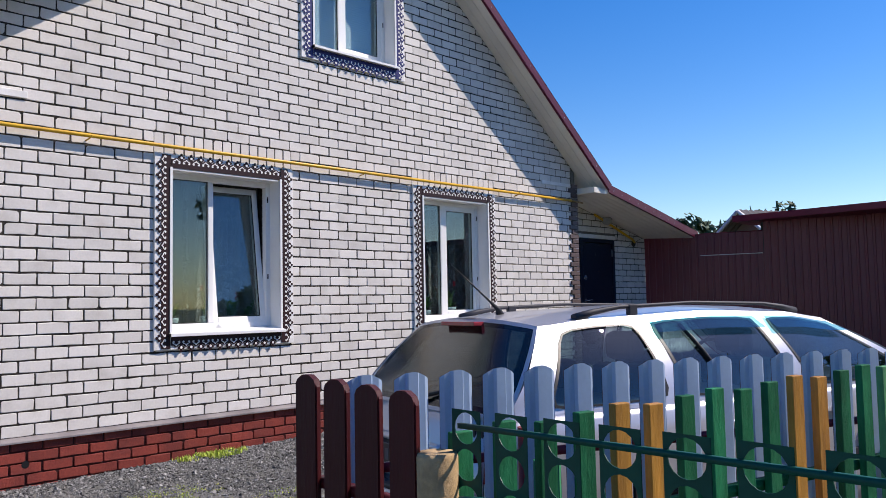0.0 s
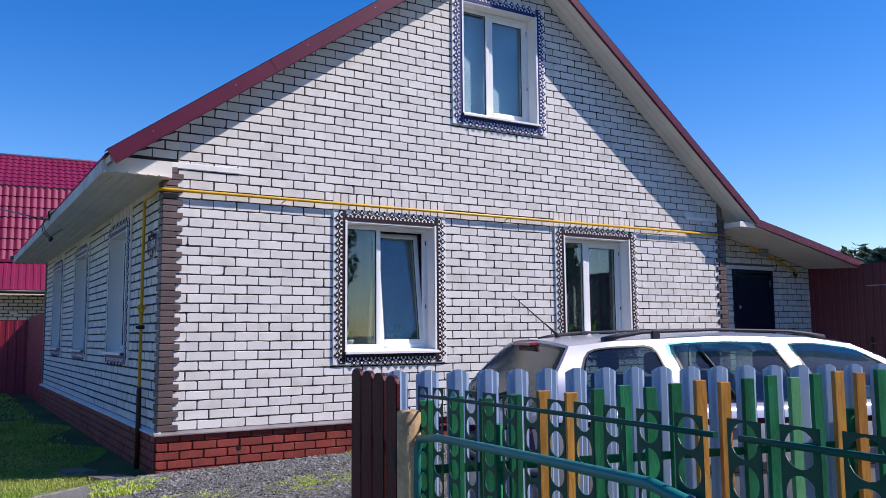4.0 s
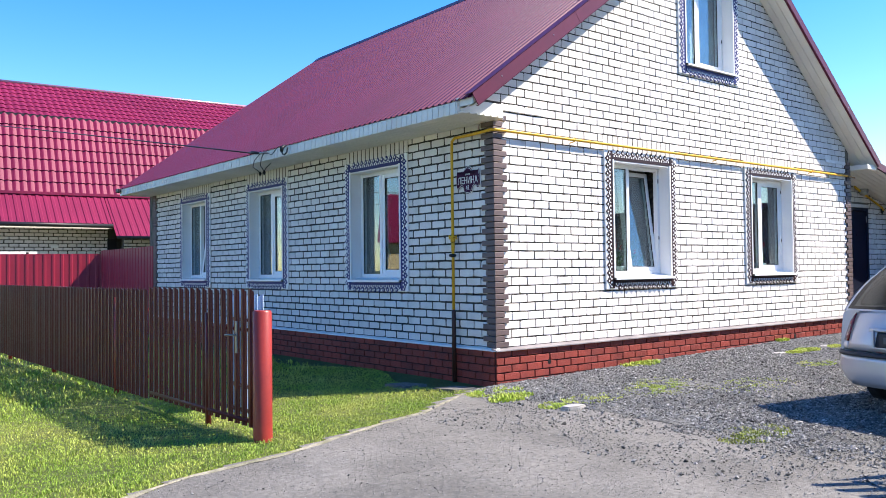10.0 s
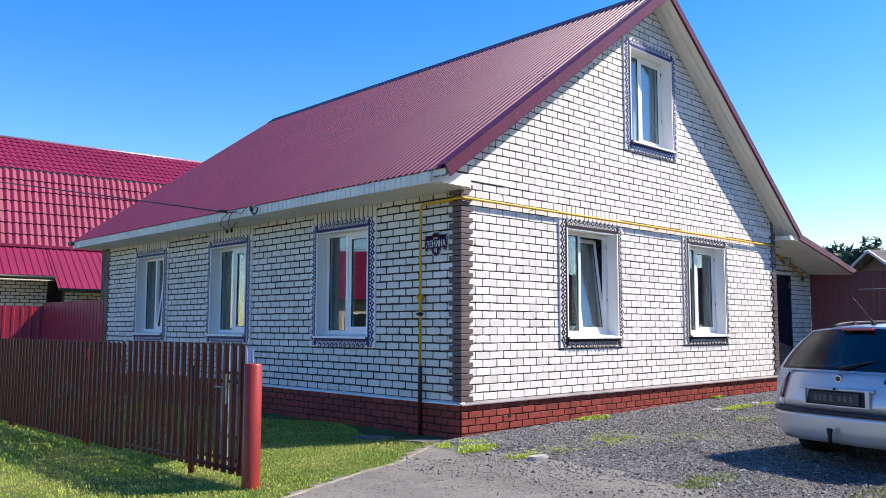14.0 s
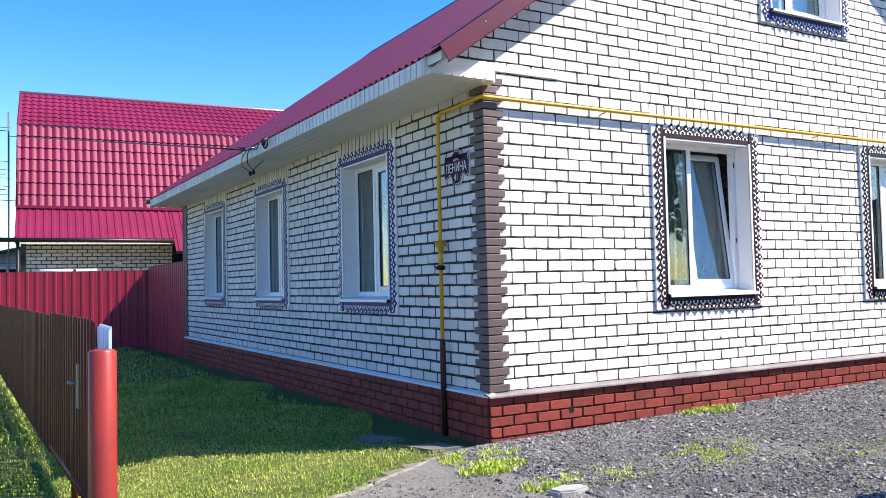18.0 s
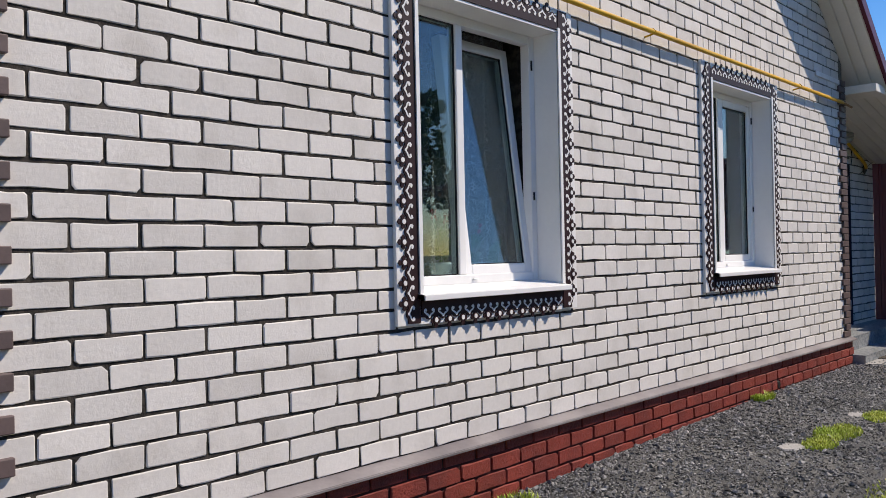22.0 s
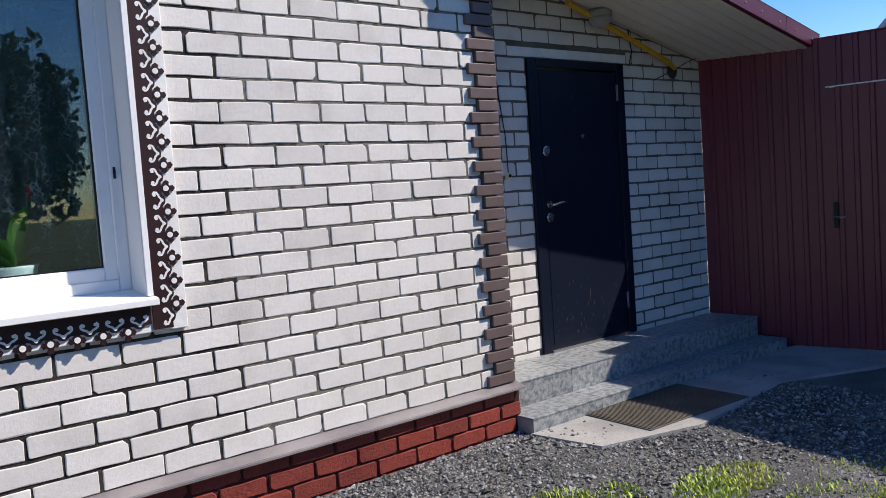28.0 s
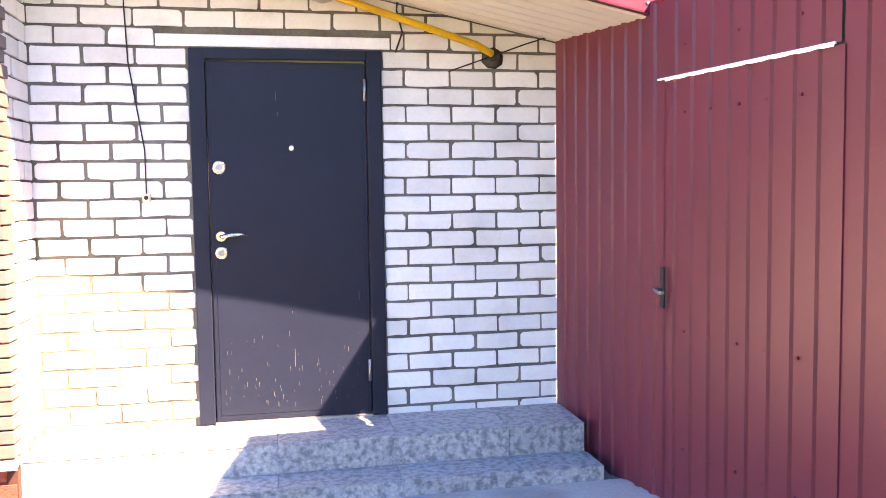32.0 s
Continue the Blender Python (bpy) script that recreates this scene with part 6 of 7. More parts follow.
E_REAR, E_C0, E_C1, E_B0, E_B1, E_FRONT = (0.10, 0.44), (1.12, 1.05), (1.20, 1.12), (2.12, 1.97), (2.21, 2.05), (3.42, 2.66)
for sgn in (1, -1):
    body, seals = bmesh.new(), bmesh.new()
    window_cell(E_REAR, E_C0, 0.20, 0.98, 0.06, 0.92, sgn, body, seals, 9.0)
    strip_cell(E_C0, E_C1, sgn, body)
    window_cell(E_C1, E_B0, 0.015, 0.985, 0.05, 0.92, sgn, body, seals, 16.0)
    strip_cell(E_B0, E_B1, sgn, body)
    window_cell(E_B1, E_FRONT, 0.015, 0.90, 0.05, 0.92, sgn, body, seals, 14.0)
    for bm in (body, seals):
        bmesh.ops.remove_doubles(bm, verts=bm.verts, dist=1e-4)
        bmesh.ops.recalc_face_normals(bm, faces=bm.faces)
    part("cabin_side", body, CAR, car)
    part("window_gasket", seals, BLACK, car, "black rubber gasket")
    bar = bmesh.new()
    tube(bar, [on_cell(E_C1, E_B0, 0.36 - 0.10 * k / 5, 0.08 + 0.78 * k / 5, sgn, 0.004) for k in range(6)], 0.012, 6)
    part("window_bar", bar, BLACK, car)
    for e0, e1, f1 in ((E_C1, E_B0, 0.99), (E_B1, E_FRONT, 0.92)):
        bm = bmesh.new()
        rows = [[bm.verts.new(on_cell(e0, e1, 0.01 + (f1 - 0.01) * k / 8, h, sgn, o)) for k in range(9)] for h, o in ((0.76, 0.030), (0.93, 0.010))]
        for k in range(8):
            bm.faces.new((rows[0][k], rows[0][k + 1], rows[1][k + 1], rows[1][k])).smooth = True
        part("wind_deflector", bm, VISOR, car, "teal plastic wind deflector")
# roof skin
bm = bmesh.new()
rows = []
for k in range(17):
    x = 0.44 + (2.66 - 0.44) * k / 16
    z = curve(ROOF_LINE, x)
    rows.append([bm.verts.new((x + (0.03 if k == 16 else -0.04 if k == 0 else 0) * (1 - abs(y) / 0.6), y, z - 0.035 + 0.04 * (1 - (abs(y) / 0.565) ** 2.2))) for y in (-0.565, -0.53, -0.43, -0.24, 0, 0.24, 0.43, 0.53, 0.565)])
for a, b in zip(rows, rows[1:]):
    for k in range(8):
        bm.faces.new((a[k], b[k], b[k + 1], a[k + 1])).smooth = True
part("car_roof", bm, CAR, car)


def end_pane(x0, z0, y0, x1, z1, y1, name, margin, label, bow, pane_mat):
    """A sloping screen between belt (x0, z0, half y0) and roof (x1, z1, half y1): pillars of paint, then glass."""
    paint, seal, pane = bmesh.new(), bmesh.new(), bmesh.new()
    hs = [0.0, 0.035, 0.09, 0.3, 0.5, 0.7, 0.90, 0.955, 1.0]
    ss = [-1, -1 + margin, -0.92 + margin, -0.6, -0.3, 0, 0.3, 0.6, 0.92 - margin, 1 - margin, 1]
    for h0, h1 in zip(hs, hs[1:]):
        for s0, s1 in zip(ss, ss[1:]):
            hm, sm = (h0 + h1) / 2, abs((s0 + s1) / 2)
            tgt = paint if sm > 1 - margin or hm < 0.03 or hm > 0.955 else (seal if sm > 0.92 - margin or hm < 0.08 or hm > 0.90 else pane)
            q = []
            for h, s in ((h0, s0), (h0, s1), (h1, s1), (h1, s0)):
                yy = (y0 + (y1 - y0) * h + 0.035 * math.sin(math.pi * h)) * s
                q.append(tgt.verts.new((x0 + (x1 - x0) * h + bow * (1 - s * s) * (1 - 0.45 * h), yy, z0 + (z1 - z0) * h + 0.04 * (1 - abs(s) ** 2.2) * h + 0.012 * math.sin(math.pi * h))))
            tgt.faces.new(q).smooth = True
    for bm in (paint, seal, pane):
        bmesh.ops.remove_doubles(bm, verts=bm.verts, dist=1e-4)
        bmesh.ops.recalc_face_normals(bm, faces=bm.faces)
    part(name + "_frame", paint, CAR, car)
    part(name + "_frit", seal, mat(name + " black border", (0.012, 0.013, 0.015), rough=0.12, spec=0.5), car, "glossy black border")
    part(name, pane, pane_mat, car, label)


end_pane(0.115, 0.925, 0.752, 0.44, 1.330, 0.565, "rear_window", 0.04, "dark tinted rear window", -0.055, REARGLASS)
end_pane(3.42, 0.94, 0.79, 2.66, 1.32, 0.565, "windscreen", 0.08, "windscreen", 0.16, CARGLASS)
part("cabin_floor", boxed(0.15, 3.3, -0.72, 0.72, 0.60, 0.72), BLACK, car)
part("load_cover", boxed(0.22, 1.05, -0.70, 0.70, 0.86, 0.89), BLACK, car)
for x in (1.15, 2.05):
    for y in (-0.36, 0.36):
        bm = boxed(x, x + 0.14, y - 0.24, y + 0.24, 0.72, 1.10, bevel=0.04)
        box(bm, x - 0.0, x + 0.10, y - 0.12, y + 0.12, 1.12, 1.28, bevel=0.04)
        part("seat", bm, SEAT, car)
ring = [(2.72 + 0.10 * math.cos(a) * 0.35, 0.36 + 0.18 * math.sin(a), 0.98 + 0.18 * math.cos(a)) for a in [2 * math.pi * k / 20 for k in range(21)]]
part("steering_wheel", tube(bmesh.new(), ring, 0.014, 8, caps=False), BLACK, car)
part("dashboard", boxed(2.85, 3.25, -0.7, 0.7, 0.75, 0.93, bevel=0.05), BLACK, car)
part("brake_lamp", boxed(0.335, 0.40, -0.165, 0.165, 1.330, 1.352, bevel=0.004), LAMP_B, car, "high red brake lamp")
part("wiper", tube(bmesh.new(), [(0.062, 0.0, 0.955), (0.065, -0.05, 0.975), (0.145, -0.30, 1.035), (0.20, -0.46, 1.06)], [0.022, 0.012, 0.009, 0.005], 6), BLACK, car, "rear wiper arm")
part("antenna", tube(bmesh.new(), [(0.62, 0.0, 1.38), (0.605, 0.0, 1.415), (0.55, 0.0, 1.46), (0.28, 0.0, 1.68)], [0.026, 0.014, 0.006, 0.002], 8), BLACK, car, "raked black roof aerial")
for s in (1, -1):
    part("roof_rail", tube(bmesh.new(), [(0.70, s * 0.53, 1.360), (0.82, s * 0.535, 1.392), (1.00, s * 0.54, 1.415), (1.55, s * 0.54, 1.430), (2.15, s * 0.54, 1.414), (2.33, s * 0.535, 1.392), (2.46, s * 0.53, 1.365)], [0.026, 0.017, 0.011, 0.010, 0.011, 0.017, 0.024], 8), BUMP, car, "dark roof rail")
    part("rail_foot", boxed(1.06, 1.12, s * 0.54 - 0.015, s * 0.54 + 0.015, 1.37, 1.428, bevel=0.006), BUMP, car)
    part("side_moulding", boxed(0.75, 3.15, s * 0.862 - 0.012, s * 0.862 + 0.012, 0.52, 0.58, bevel=0.005), BUMP, car)
    part("door_mirror", boxed(2.86, 2.98, s * 0.93 - 0.09, s * 0.93 + 0.09, 0.92, 1.04, bevel=0.03), BUMP, car)
    for x in (1.42, 2.30):
        part("door_handle", boxed(x, x + 0.18, s * 0.868 - 0.012, s * 0.868 + 0.016, 0.795, 0.825, bevel=0.006), CAR, car)
    # black bars on the skin stand in for the shade in the door gaps
    for x in (1.16, 2.16, 3.12):
        part("door_gap", boxed(x, x + 0.006, s * 0.863 - 0.008, s * 0.863 + 0.0025, 0.30, 0.86), BLACK, car)
    for x in (0.82, 3.34):
        wheel = part("wheel", tube(bmesh.new(), [(x, s * 0.66, 0.30), (x, s * 0.67, 0.30), (x, s * 0.83, 0.30), (x, s * 0.845, 0.30)], [0.27, 0.30, 0.30, 0.27], 28), TYRE, car)
        part("rim", tube(bmesh.new(), [(x, s * 0.80, 0.30), (x, s * 0.85, 0.30), (x, s * 0.855, 0.30)], [0.19, 0.19, 0.05], 20), GREYSTEEL, wheel)
        arch = [(x + 0.345 * math.cos(a), s * 0.868, 0.30 + 0.345 * math.sin(a)) for a in [math.pi * k / 14 for k in range(15)]]
        part("wheel_arch", tube(bmesh.new(), arch, 0.022, 6), BLACK, car)
        # solid black drum in place of the hollow arch and its shade
        part("arch_well", tube(bmesh.new(), [(x, s * 0.60, 0.31), (x, s * 0.868, 0.31)], 0.335, 24), BLACK, car)

# ---- burgundy fence behind the lawn ----
back_fence = thing("back_fence", label="burgundy profiled sheet fence across the lawn's end", category="fence")
profiled("sheet", (-3.29, 15.9), (0.02, 14.95), -0.15, 1.85, back_fence, BACKFENCE, pitch=0.2)
profiled("sheet", (0.025, 14.95), (-0.02, 10.99), -0.02, 1.93, back_fence, BACKFENCE, pitch=0.2)
for p in ((-3.25, 15.95), (-1.6, 15.48), (0.03, 15.02)):
    part("fence_post", boxed(p[0], p[0] + 0.06, p[1], p[1] + 0.06, -0.2, 1.9), BLACK, back_fence)

# unseen paving, added so the porch wall gets grey bounce instead of green
paved = thing("neighbour_yard", label="unseen grey paving added behind the crimson fence to cut green bounce", category="yard", kind="structure")
part("paving", boxed(-2.9, 12.0, 16.2, 19.8, -0.12, 0.0), CONCRETE, paved)

# ---- neighbour's house ----
nb = thing("neighbour_house", Matrix.Translation((-2.24, 23.15, 0)) @ Matrix.Rotation(radians(-4.5), 4, "Z"), "white brick house under a crimson mansard roof", "house")
NL = 13.0


def tiles(p, up_vec, length, wave_h, step_h, pitch, rows_pitch):
    """A pressed metal tile slope: waves along x, small steps up the slope."""
    p, up_vec = Vector(p), Vector(up_vec)
    n = int(length / pitch) * 6
    L = up_vec.length
    u = up_vec.normalized()
    nrm = Vector((1, 0, 0)).cross(u).normalized()
    rows = max(1, round(L / rows_pitch))
    vs, fs = [], []
    for r in range(rows):
        for s, lift in ((r / rows, step_h), ((r + 1) / rows - 0.001, 0.0)):
            for k in range(n + 1):
                x = k * pitch / 6
                w = wave_h * (0.5 + 0.5 * math.cos(2 * math.pi * k / 6)) ** 0.7
                vs.append(tuple(p + Vector((x, 0, 0)) + u * (s * L) + nrm * (w + lift)))
    for r in range(2 * rows - 1):
        for k in range(n):
            a = r * (n + 1) + k
            fs.append((a, a + 1, a + n + 2, a + n + 1))
    return vs, fs


v, f = tiles((-0.1, -2.38, 6.24), (0, 2.38, 1.42), NL + 0.2, 0.03, 0.025, 0.20, 0.33)
raw("upper_roof", v, f, ROOF_RED, nb, "crimson pressed metal tiles")
v, f = tiles((-0.1, -3.52, 3.74), (0, 1.05, 2.48), NL + 0.2, 0.035, 0.03, 0.20, 0.36)
raw("steep_roof", v, f, ROOF_RED, nb, "crimson pressed metal tiles")
bm = sheet(bmesh.new(), (-0.10, -4.75, 2.80), (3.9, -4.75, 2.80), (0, 1.2, 0.92), RIB, 0.2, 0)
sheet(bm, (3.9, -5.25, 2.42), (NL + 0.3, -5.25, 2.42), (0, 1.7, 1.30), RIB, 0.2, 0)
part("lean_roof", bm, ROOF_RED, nb, "crimson ribbed canopy")
part("roof_flashing", boxed(-0.1, NL + 0.1, -2.50, -2.42, 6.17, 6.25), BLACK, nb)
part("roof_flashing", boxed(-0.1, NL + 0.1, -3.66, -3.56, 3.70, 3.78), ROOF_RED, nb)
part("gutter", tube(bmesh.new(), [(-0.5, -4.82, 2.76), (3.9, -4.82, 2.74)], 0.06, 8), BLACK, nb, "black gutter")
bm = prism(bmesh.new(), [(-3.42, 3.72), (-2.40, 6.16), (-0.02, 7.58), (2.40, 6.1), (3.45, 3.7), (3.45, 0.0), (-3.3, 0.0), (-3.3, 3.7)], "x", 0.0, NL)
part("house_core", bm, MORTAR_L, nb)
part("ridge_cap", tube(bmesh.new(), [(-0.12, 0.0, 7.70), (NL + 0.1, 0.0, 7.70)], 0.055, 8), mat("pale metal ridge", (0.42, 0.22, 0.28), rough=0.3, metal=0.4), nb, "pale shining ridge cap")
part("gable_edge", tube(bmesh.new(), [(-0.08, -3.55, 3.76), (-0.08, -2.44, 6.26), (-0.08, 0.0, 7.68)], 0.05, 4), ROOF_RED, nb)
part("eave_board", boxed(-0.1, 3.9, -4.70, -4.66, 2.66, 2.78), SOFFIT, nb)
part("soffit_board", boxed(-0.1, 3.9, -4.66, -3.62, 2.74, 2.77), SOFFIT, nb)
nbr = Bricks(nb, Matrix.Translation((0, -3.62, 0)), BRICK, BRICK_I, lambda u, z: False)
part("porch_wall", boxed(0.15, NL, -3.61, -3.31, 0.0, 2.90), MORTAR_D, nb)
bond(nbr, 0.15, 4.0, 1.2, 2.74, lambda u: 2.74, [], joint=0.026, course=0.105)
nbr.done()
part("porch_wall", boxed(4.25, NL, -4.59, -4.30, 0.0, 2.62), MORTAR_D, nb)
nbr = Bricks(nb, Matrix.Translation((0, -4.60, 0)), BRICK, BRICK_I, lambda u, z: False)
bond(nbr, 4.25, NL, 1.2, 2.6, lambda u: 2.6, [], joint=0.026, course=0.105)
nbr.done()
part("porch_door", boxed(3.98, 4.24, -3.70, -3.62, 0.0, 2.4), BLACK, nb)
part("gutter", tube(bmesh.new(), [(3.9, -5.30, 2.39), (NL, -5.30, 2.38)], 0.045, 8), BLACK, nb, "black gutter")
part("porch_post", tube(bmesh.new(), [(-0.02, -4.72, 0.0), (-0.02, -4.72, 2.74)], 0.045, 8), BLACK, nb)
part("wall_lamp", boxed(2.4, 2.6, -3.73, -3.63, 2.12, 2.20, bevel=0.02), PVC, nb)
part("white_roll", tube(bmesh.new(), [(0.5, -4.5, 1.93), (1.9, -4.5, 1.93)], 0.06, 8), PVC, nb)
mast = thing("aerial_mast", label="tall thin television aerial mast by the roof", category="aerial")
part("mast", tube(bmesh.new(), [(-2.75, 20.9, 0), (-2.75, 20.9, 6.6)], 0.025, 8), GREYSTEEL, mast)
part("boom", tube(bmesh.new(), [(-4.3, 20.5, 6.1), (-2.7, 20.9, 6.15)], 0.012, 6), GREYSTEEL, mast)
for k in range(5):
    part("element", tube(bmesh.new(), [(-3.1, 20.8, 4.2 + 0.24 * k), (-2.7, 20.9, 4.2 + 0.24 * k)], 0.01, 4), GREYSTEEL, mast)

# blue-grey plank shed
shed = thing("plank_shed", Matrix.Translation((-3.60, 25.0, 0)), "blue-grey plank shed with a white window", "shed")
PLANK = mat("blue-grey painted planks", (0.46, 0.49, 0.58), (0.40, 0.43, 0.52), 0.7, big=4, small=40, grain=0.1, piece="object")
for k in range(17):
    part("plank", boxed(0, 4.6, 0.0, 0.025, -0.2 + k * 0.15, -0.055 + k * 0.15), PLANK, shed)
    part("plank", boxed(-0.025, 0.0, 0.03, 5.0, -0.2 + k * 0.15, -0.055 + k * 0.15), PLANK, shed)
part("gable_board", prism(bmesh.new(), [(0.0, 2.36), (4.6, 2.36), (4.6, 3.55), (0.0, 2.50)], "y", 0.0, 0.025), PLANK, shed)
part("shed_core", boxed(0.002, 4.6, 0.026, 5.0, -0.2, 2.45), MORTAR_L, shed)
bm = prism(bmesh.new(), [(-0.2, 2.46), (5.0, 3.62), (5.0, 3.72), (-0.2, 2.56)], "y", -0.35, 5.3)
part("shed_roof", bm, mat("dark felt roof", (0.07, 0.08, 0.09), rough=0.9), shed)
bm = bmesh.new()
for a in ((0.35, 0.43, 1.3, 2.25), (0.93, 1.01, 1.3, 2.25), (1.50, 1.58, 1.3, 2.25), (0.43, 1.50, 2.17, 2.25), (0.43, 1.50, 1.3, 1.38)):
    box(bm, a[0], a[1], -0.03, 0.0, a[2], a[3])
part("window_frame", bm, PAINT_W, shed)
part("pane", boxed(0.43, 1.50, -0.012, -0.004, 1.38, 2.17), mat("dark shed glass", (0.02, 0.025, 0.03), rough=0.05), shed)

# cream house behind the lawn, seen mirrored in the panes of the long wall
mirrored = thing("street_house", Matrix.Translation((-19.0, 23.0, -0.25)) @ Matrix.Rotation(radians(38), 4, "Z"), "cream rendered house under a red sheet roof", "house")
part("house_wall", boxed(-4.0, 4.0, 0.0, 6.0, 0.0, 3.0), mat("cream render", (0.62, 0.50, 0.28), (0.55, 0.44, 0.25), 0.85, bump=0.2), mirrored)
for s in (0, 1):
    bm = sheet(bmesh.new(), (-4.4, -0.5 + 7.0 * s, 2.9), (4.4, -0.5 + 7.0 * s, 2.9), (0, 3.5 - 7.0 * s, 2.6), RIB, 0.2, 0)
    part("roof_slope", bm, ROOF_RED, mirrored)
for x in (-2.6, 0.0, 2.6):
    part("window_frame", boxed(x - 0.6, x + 0.6, -0.05, -0.002, 1.0, 2.3), PAINT_W, mirrored)
    part("pane", boxed(x - 0.5, x + 0.5, -0.06, -0.052, 1.1, 2.2), bpy.data.materials["dark shed glass"], mirrored)
for s in (-1, 1):
    part("gable_board", prism(bmesh.new(), [(0.0, 3.0), (6.0, 3.0), (3.0, 5.35)], "x", s * 3.95 - 0.04, s * 3.95 + 0.04), bpy.data.materials["cream render"], mirrored)

# grey-roofed house beyond the yard fence
far = thing("far_house", Matrix.Translation((16.85, 0.85, -0.2)) @ Matrix.Rotation(radians(-24), 4, "Z"), "dull gabled house under a grey ribbed roof", "house")
bm = prism(bmesh.new(), [(-1.9, 0.0), (1.9, 0.0), (1.9, 2.3), (0.0, 3.55), (-1.9, 2.3)], "x", 0.0, 7.0)
part("house_wall", bm, mat("dull rendered wall", (0.26, 0.22, 0.19), rough=0.9, bump=0.3), far)
GREYROOF = mat("grey slate sheet roof", (0.20, 0.18, 0.175), (0.15, 0.135, 0.13), 0.8, big=2, grain=0.2)
for s in (1, -1):
    bm = sheet(bmesh.new(), (-0.4, s * 2.2, 2.14), (7.3, s * 2.2, 2.14), (0, -s * 2.2, 1.48), ((0.0, 0.0), (0.25, 0.015), (0.5, 0.03), (0.75, 0.015)), 0.15, 0)
    part("roof_slope", bm, GREYROOF, far)
    part("barge_board", tube(bmesh.new(), [(-0.42, s * 2.2, 2.12), (-0.42, 0, 3.60)], 0.04, 4), PAINT_W, far)

# ---- wires ----
for pts, lab in ((((-40, 30, 9.5), (-20, 24, 7.0), (-2.75, 20.9, 6.05)), "thick"), (((-40, 25, 7.5), (-20, 22, 4.8), (-2.6, 19.6, 3.9)), ""), (((-60, 40, 8.0), (-30, 36, 5.6), (-2.7, 24, 5.2)), ""), (((-60, 42, 7.4), (-30, 38, 5.0), (-2.7, 24, 4.7)), ""), (((-2.75, 20.9, 5.9), (-1.5, 12.0, 4.4), (EAVE_X - 0.14, 4.72, 3.155)), "service")):
    w = thing("overhead_wire", label="thin dark overhead wire across the sky", category="wire", group="overhead wires")
    fine = [Vector(pts[0]) * (1 - t) ** 2 + Vector(pts[1]) * 2 * t * (1 - t) + Vector(pts[2]) * t * t for t in [k / 16 for k in range(17)]]
    part("wire", tube(bmesh.new(), fine, 0.012, 5), BLACK, w)


# ---- trees and bushes ----
LEAVES = mat("broad leaves", (0.045, 0.105, 0.022), (0.085, 0.155, 0.03), 0.6, big=0.6, small=6, grain=0.3, piece="island", spread=0.45)
NEEDLES = mat("pine foliage", (0.03, 0.065, 0.03), (0.05, 0.09, 0.04), 0.7, big=0.6, small=6, grain=0.3, piece="island", spread=0.4)
BARK = mat("tree bark", (0.13, 0.10, 0.075), (0.08, 0.06, 0.045), 0.95, big=6, bump=0.8, bump_scale=20)


def tree(x, y, h, spread, seed, n=2600, leaf=0.22, material=None, low=0.25, label="leafy green garden tree", conifer=False):
    rng = random.Random(seed)
    t = thing("tree", Matrix.Translation((x, y, ground_z(x, y) - 0.1)), label, "tree", "garden trees")
    bm = bmesh.new()
    tube(bm, [(0, 0, 0), (0.05, 0.02, h * 0.3), (0.0, 0.08, h * 0.65), (0.05, 0.0, h * 0.9)], [0.03 * h, 0.022 * h, 0.012 * h, 0.004 * h], 9)
    limbs = []
    for k in range(9):
        z0 = h * rng.uniform(low, 0.75)
        a = rng.uniform(0, 2 * math.pi)
        r = spread * rng.uniform(0.5, 0.9)
        tip = (r * math.cos(a), r * math.sin(a), min(z0 + h * rng.uniform(0.08, 0.3), h * 0.95))
        tube(bm, [(0, 0, z0), (tip[0] * 0.5, tip[1] * 0.5, (z0 + tip[2]) / 2 + 0.1), tip], [0.012 * h, 0.007 * h, 0.002 * h], 6)
        limbs.append(tip)
    part("trunk", bm, BARK, t)
    clumps = []
    for k in range(46):
        if conifer:
            f = rng.random()
            r = spread * (1 - f) * rng.uniform(0.5, 1.0) + 0.15
            a = rng.uniform(0, 2 * math.pi)
            clumps.append((r * math.cos(a), r * math.sin(a), h * (low + (1 - low) * f), 0.16 * spread + 0.25))
        else:
            a, u = rng.uniform(0, 2 * math.pi), rng.uniform(-1, 1)
            r = rng.uniform(0.45, 1.0)
            s = math.sqrt(1 - u * u)
            hz = h * (low + 1) / 2
            clumps.append((spread * r * s * math.cos(a), spread * r * s * math.sin(a), hz + (h - hz) * r * u, spread * rng.uniform(0.18, 0.34)))
    vs, fs = [], []
    for k in range(n):
        cx, cy, cz, cr = rng.choice(clumps)
        d = Vector((rng.gauss(0, 1), rng.gauss(0, 1), rng.gauss(0, 0.8))).normalized() * cr * rng.uniform(0.5, 1.0)
        c = Vector((cx, cy, cz)) + d
        u = Vector((rng.gauss(0, 1), rng.gauss(0, 1), rng.gauss(0, 1))).normalized()
        v = u.orthogonal().normalized()
        s = leaf * rng.uniform(0.6, 1.3)
        b = len(vs)
        vs += [tuple(c - u * s), tuple(c + v * s * 0.5), tuple(c + u * s), tuple(c - v * s * 0.5 + u.cross(v) * s * 0.15)]
        fs.append((b, b + 1, b + 2, b + 3))
    raw("crown", vs, fs, material or LEAVES, t)
    return t


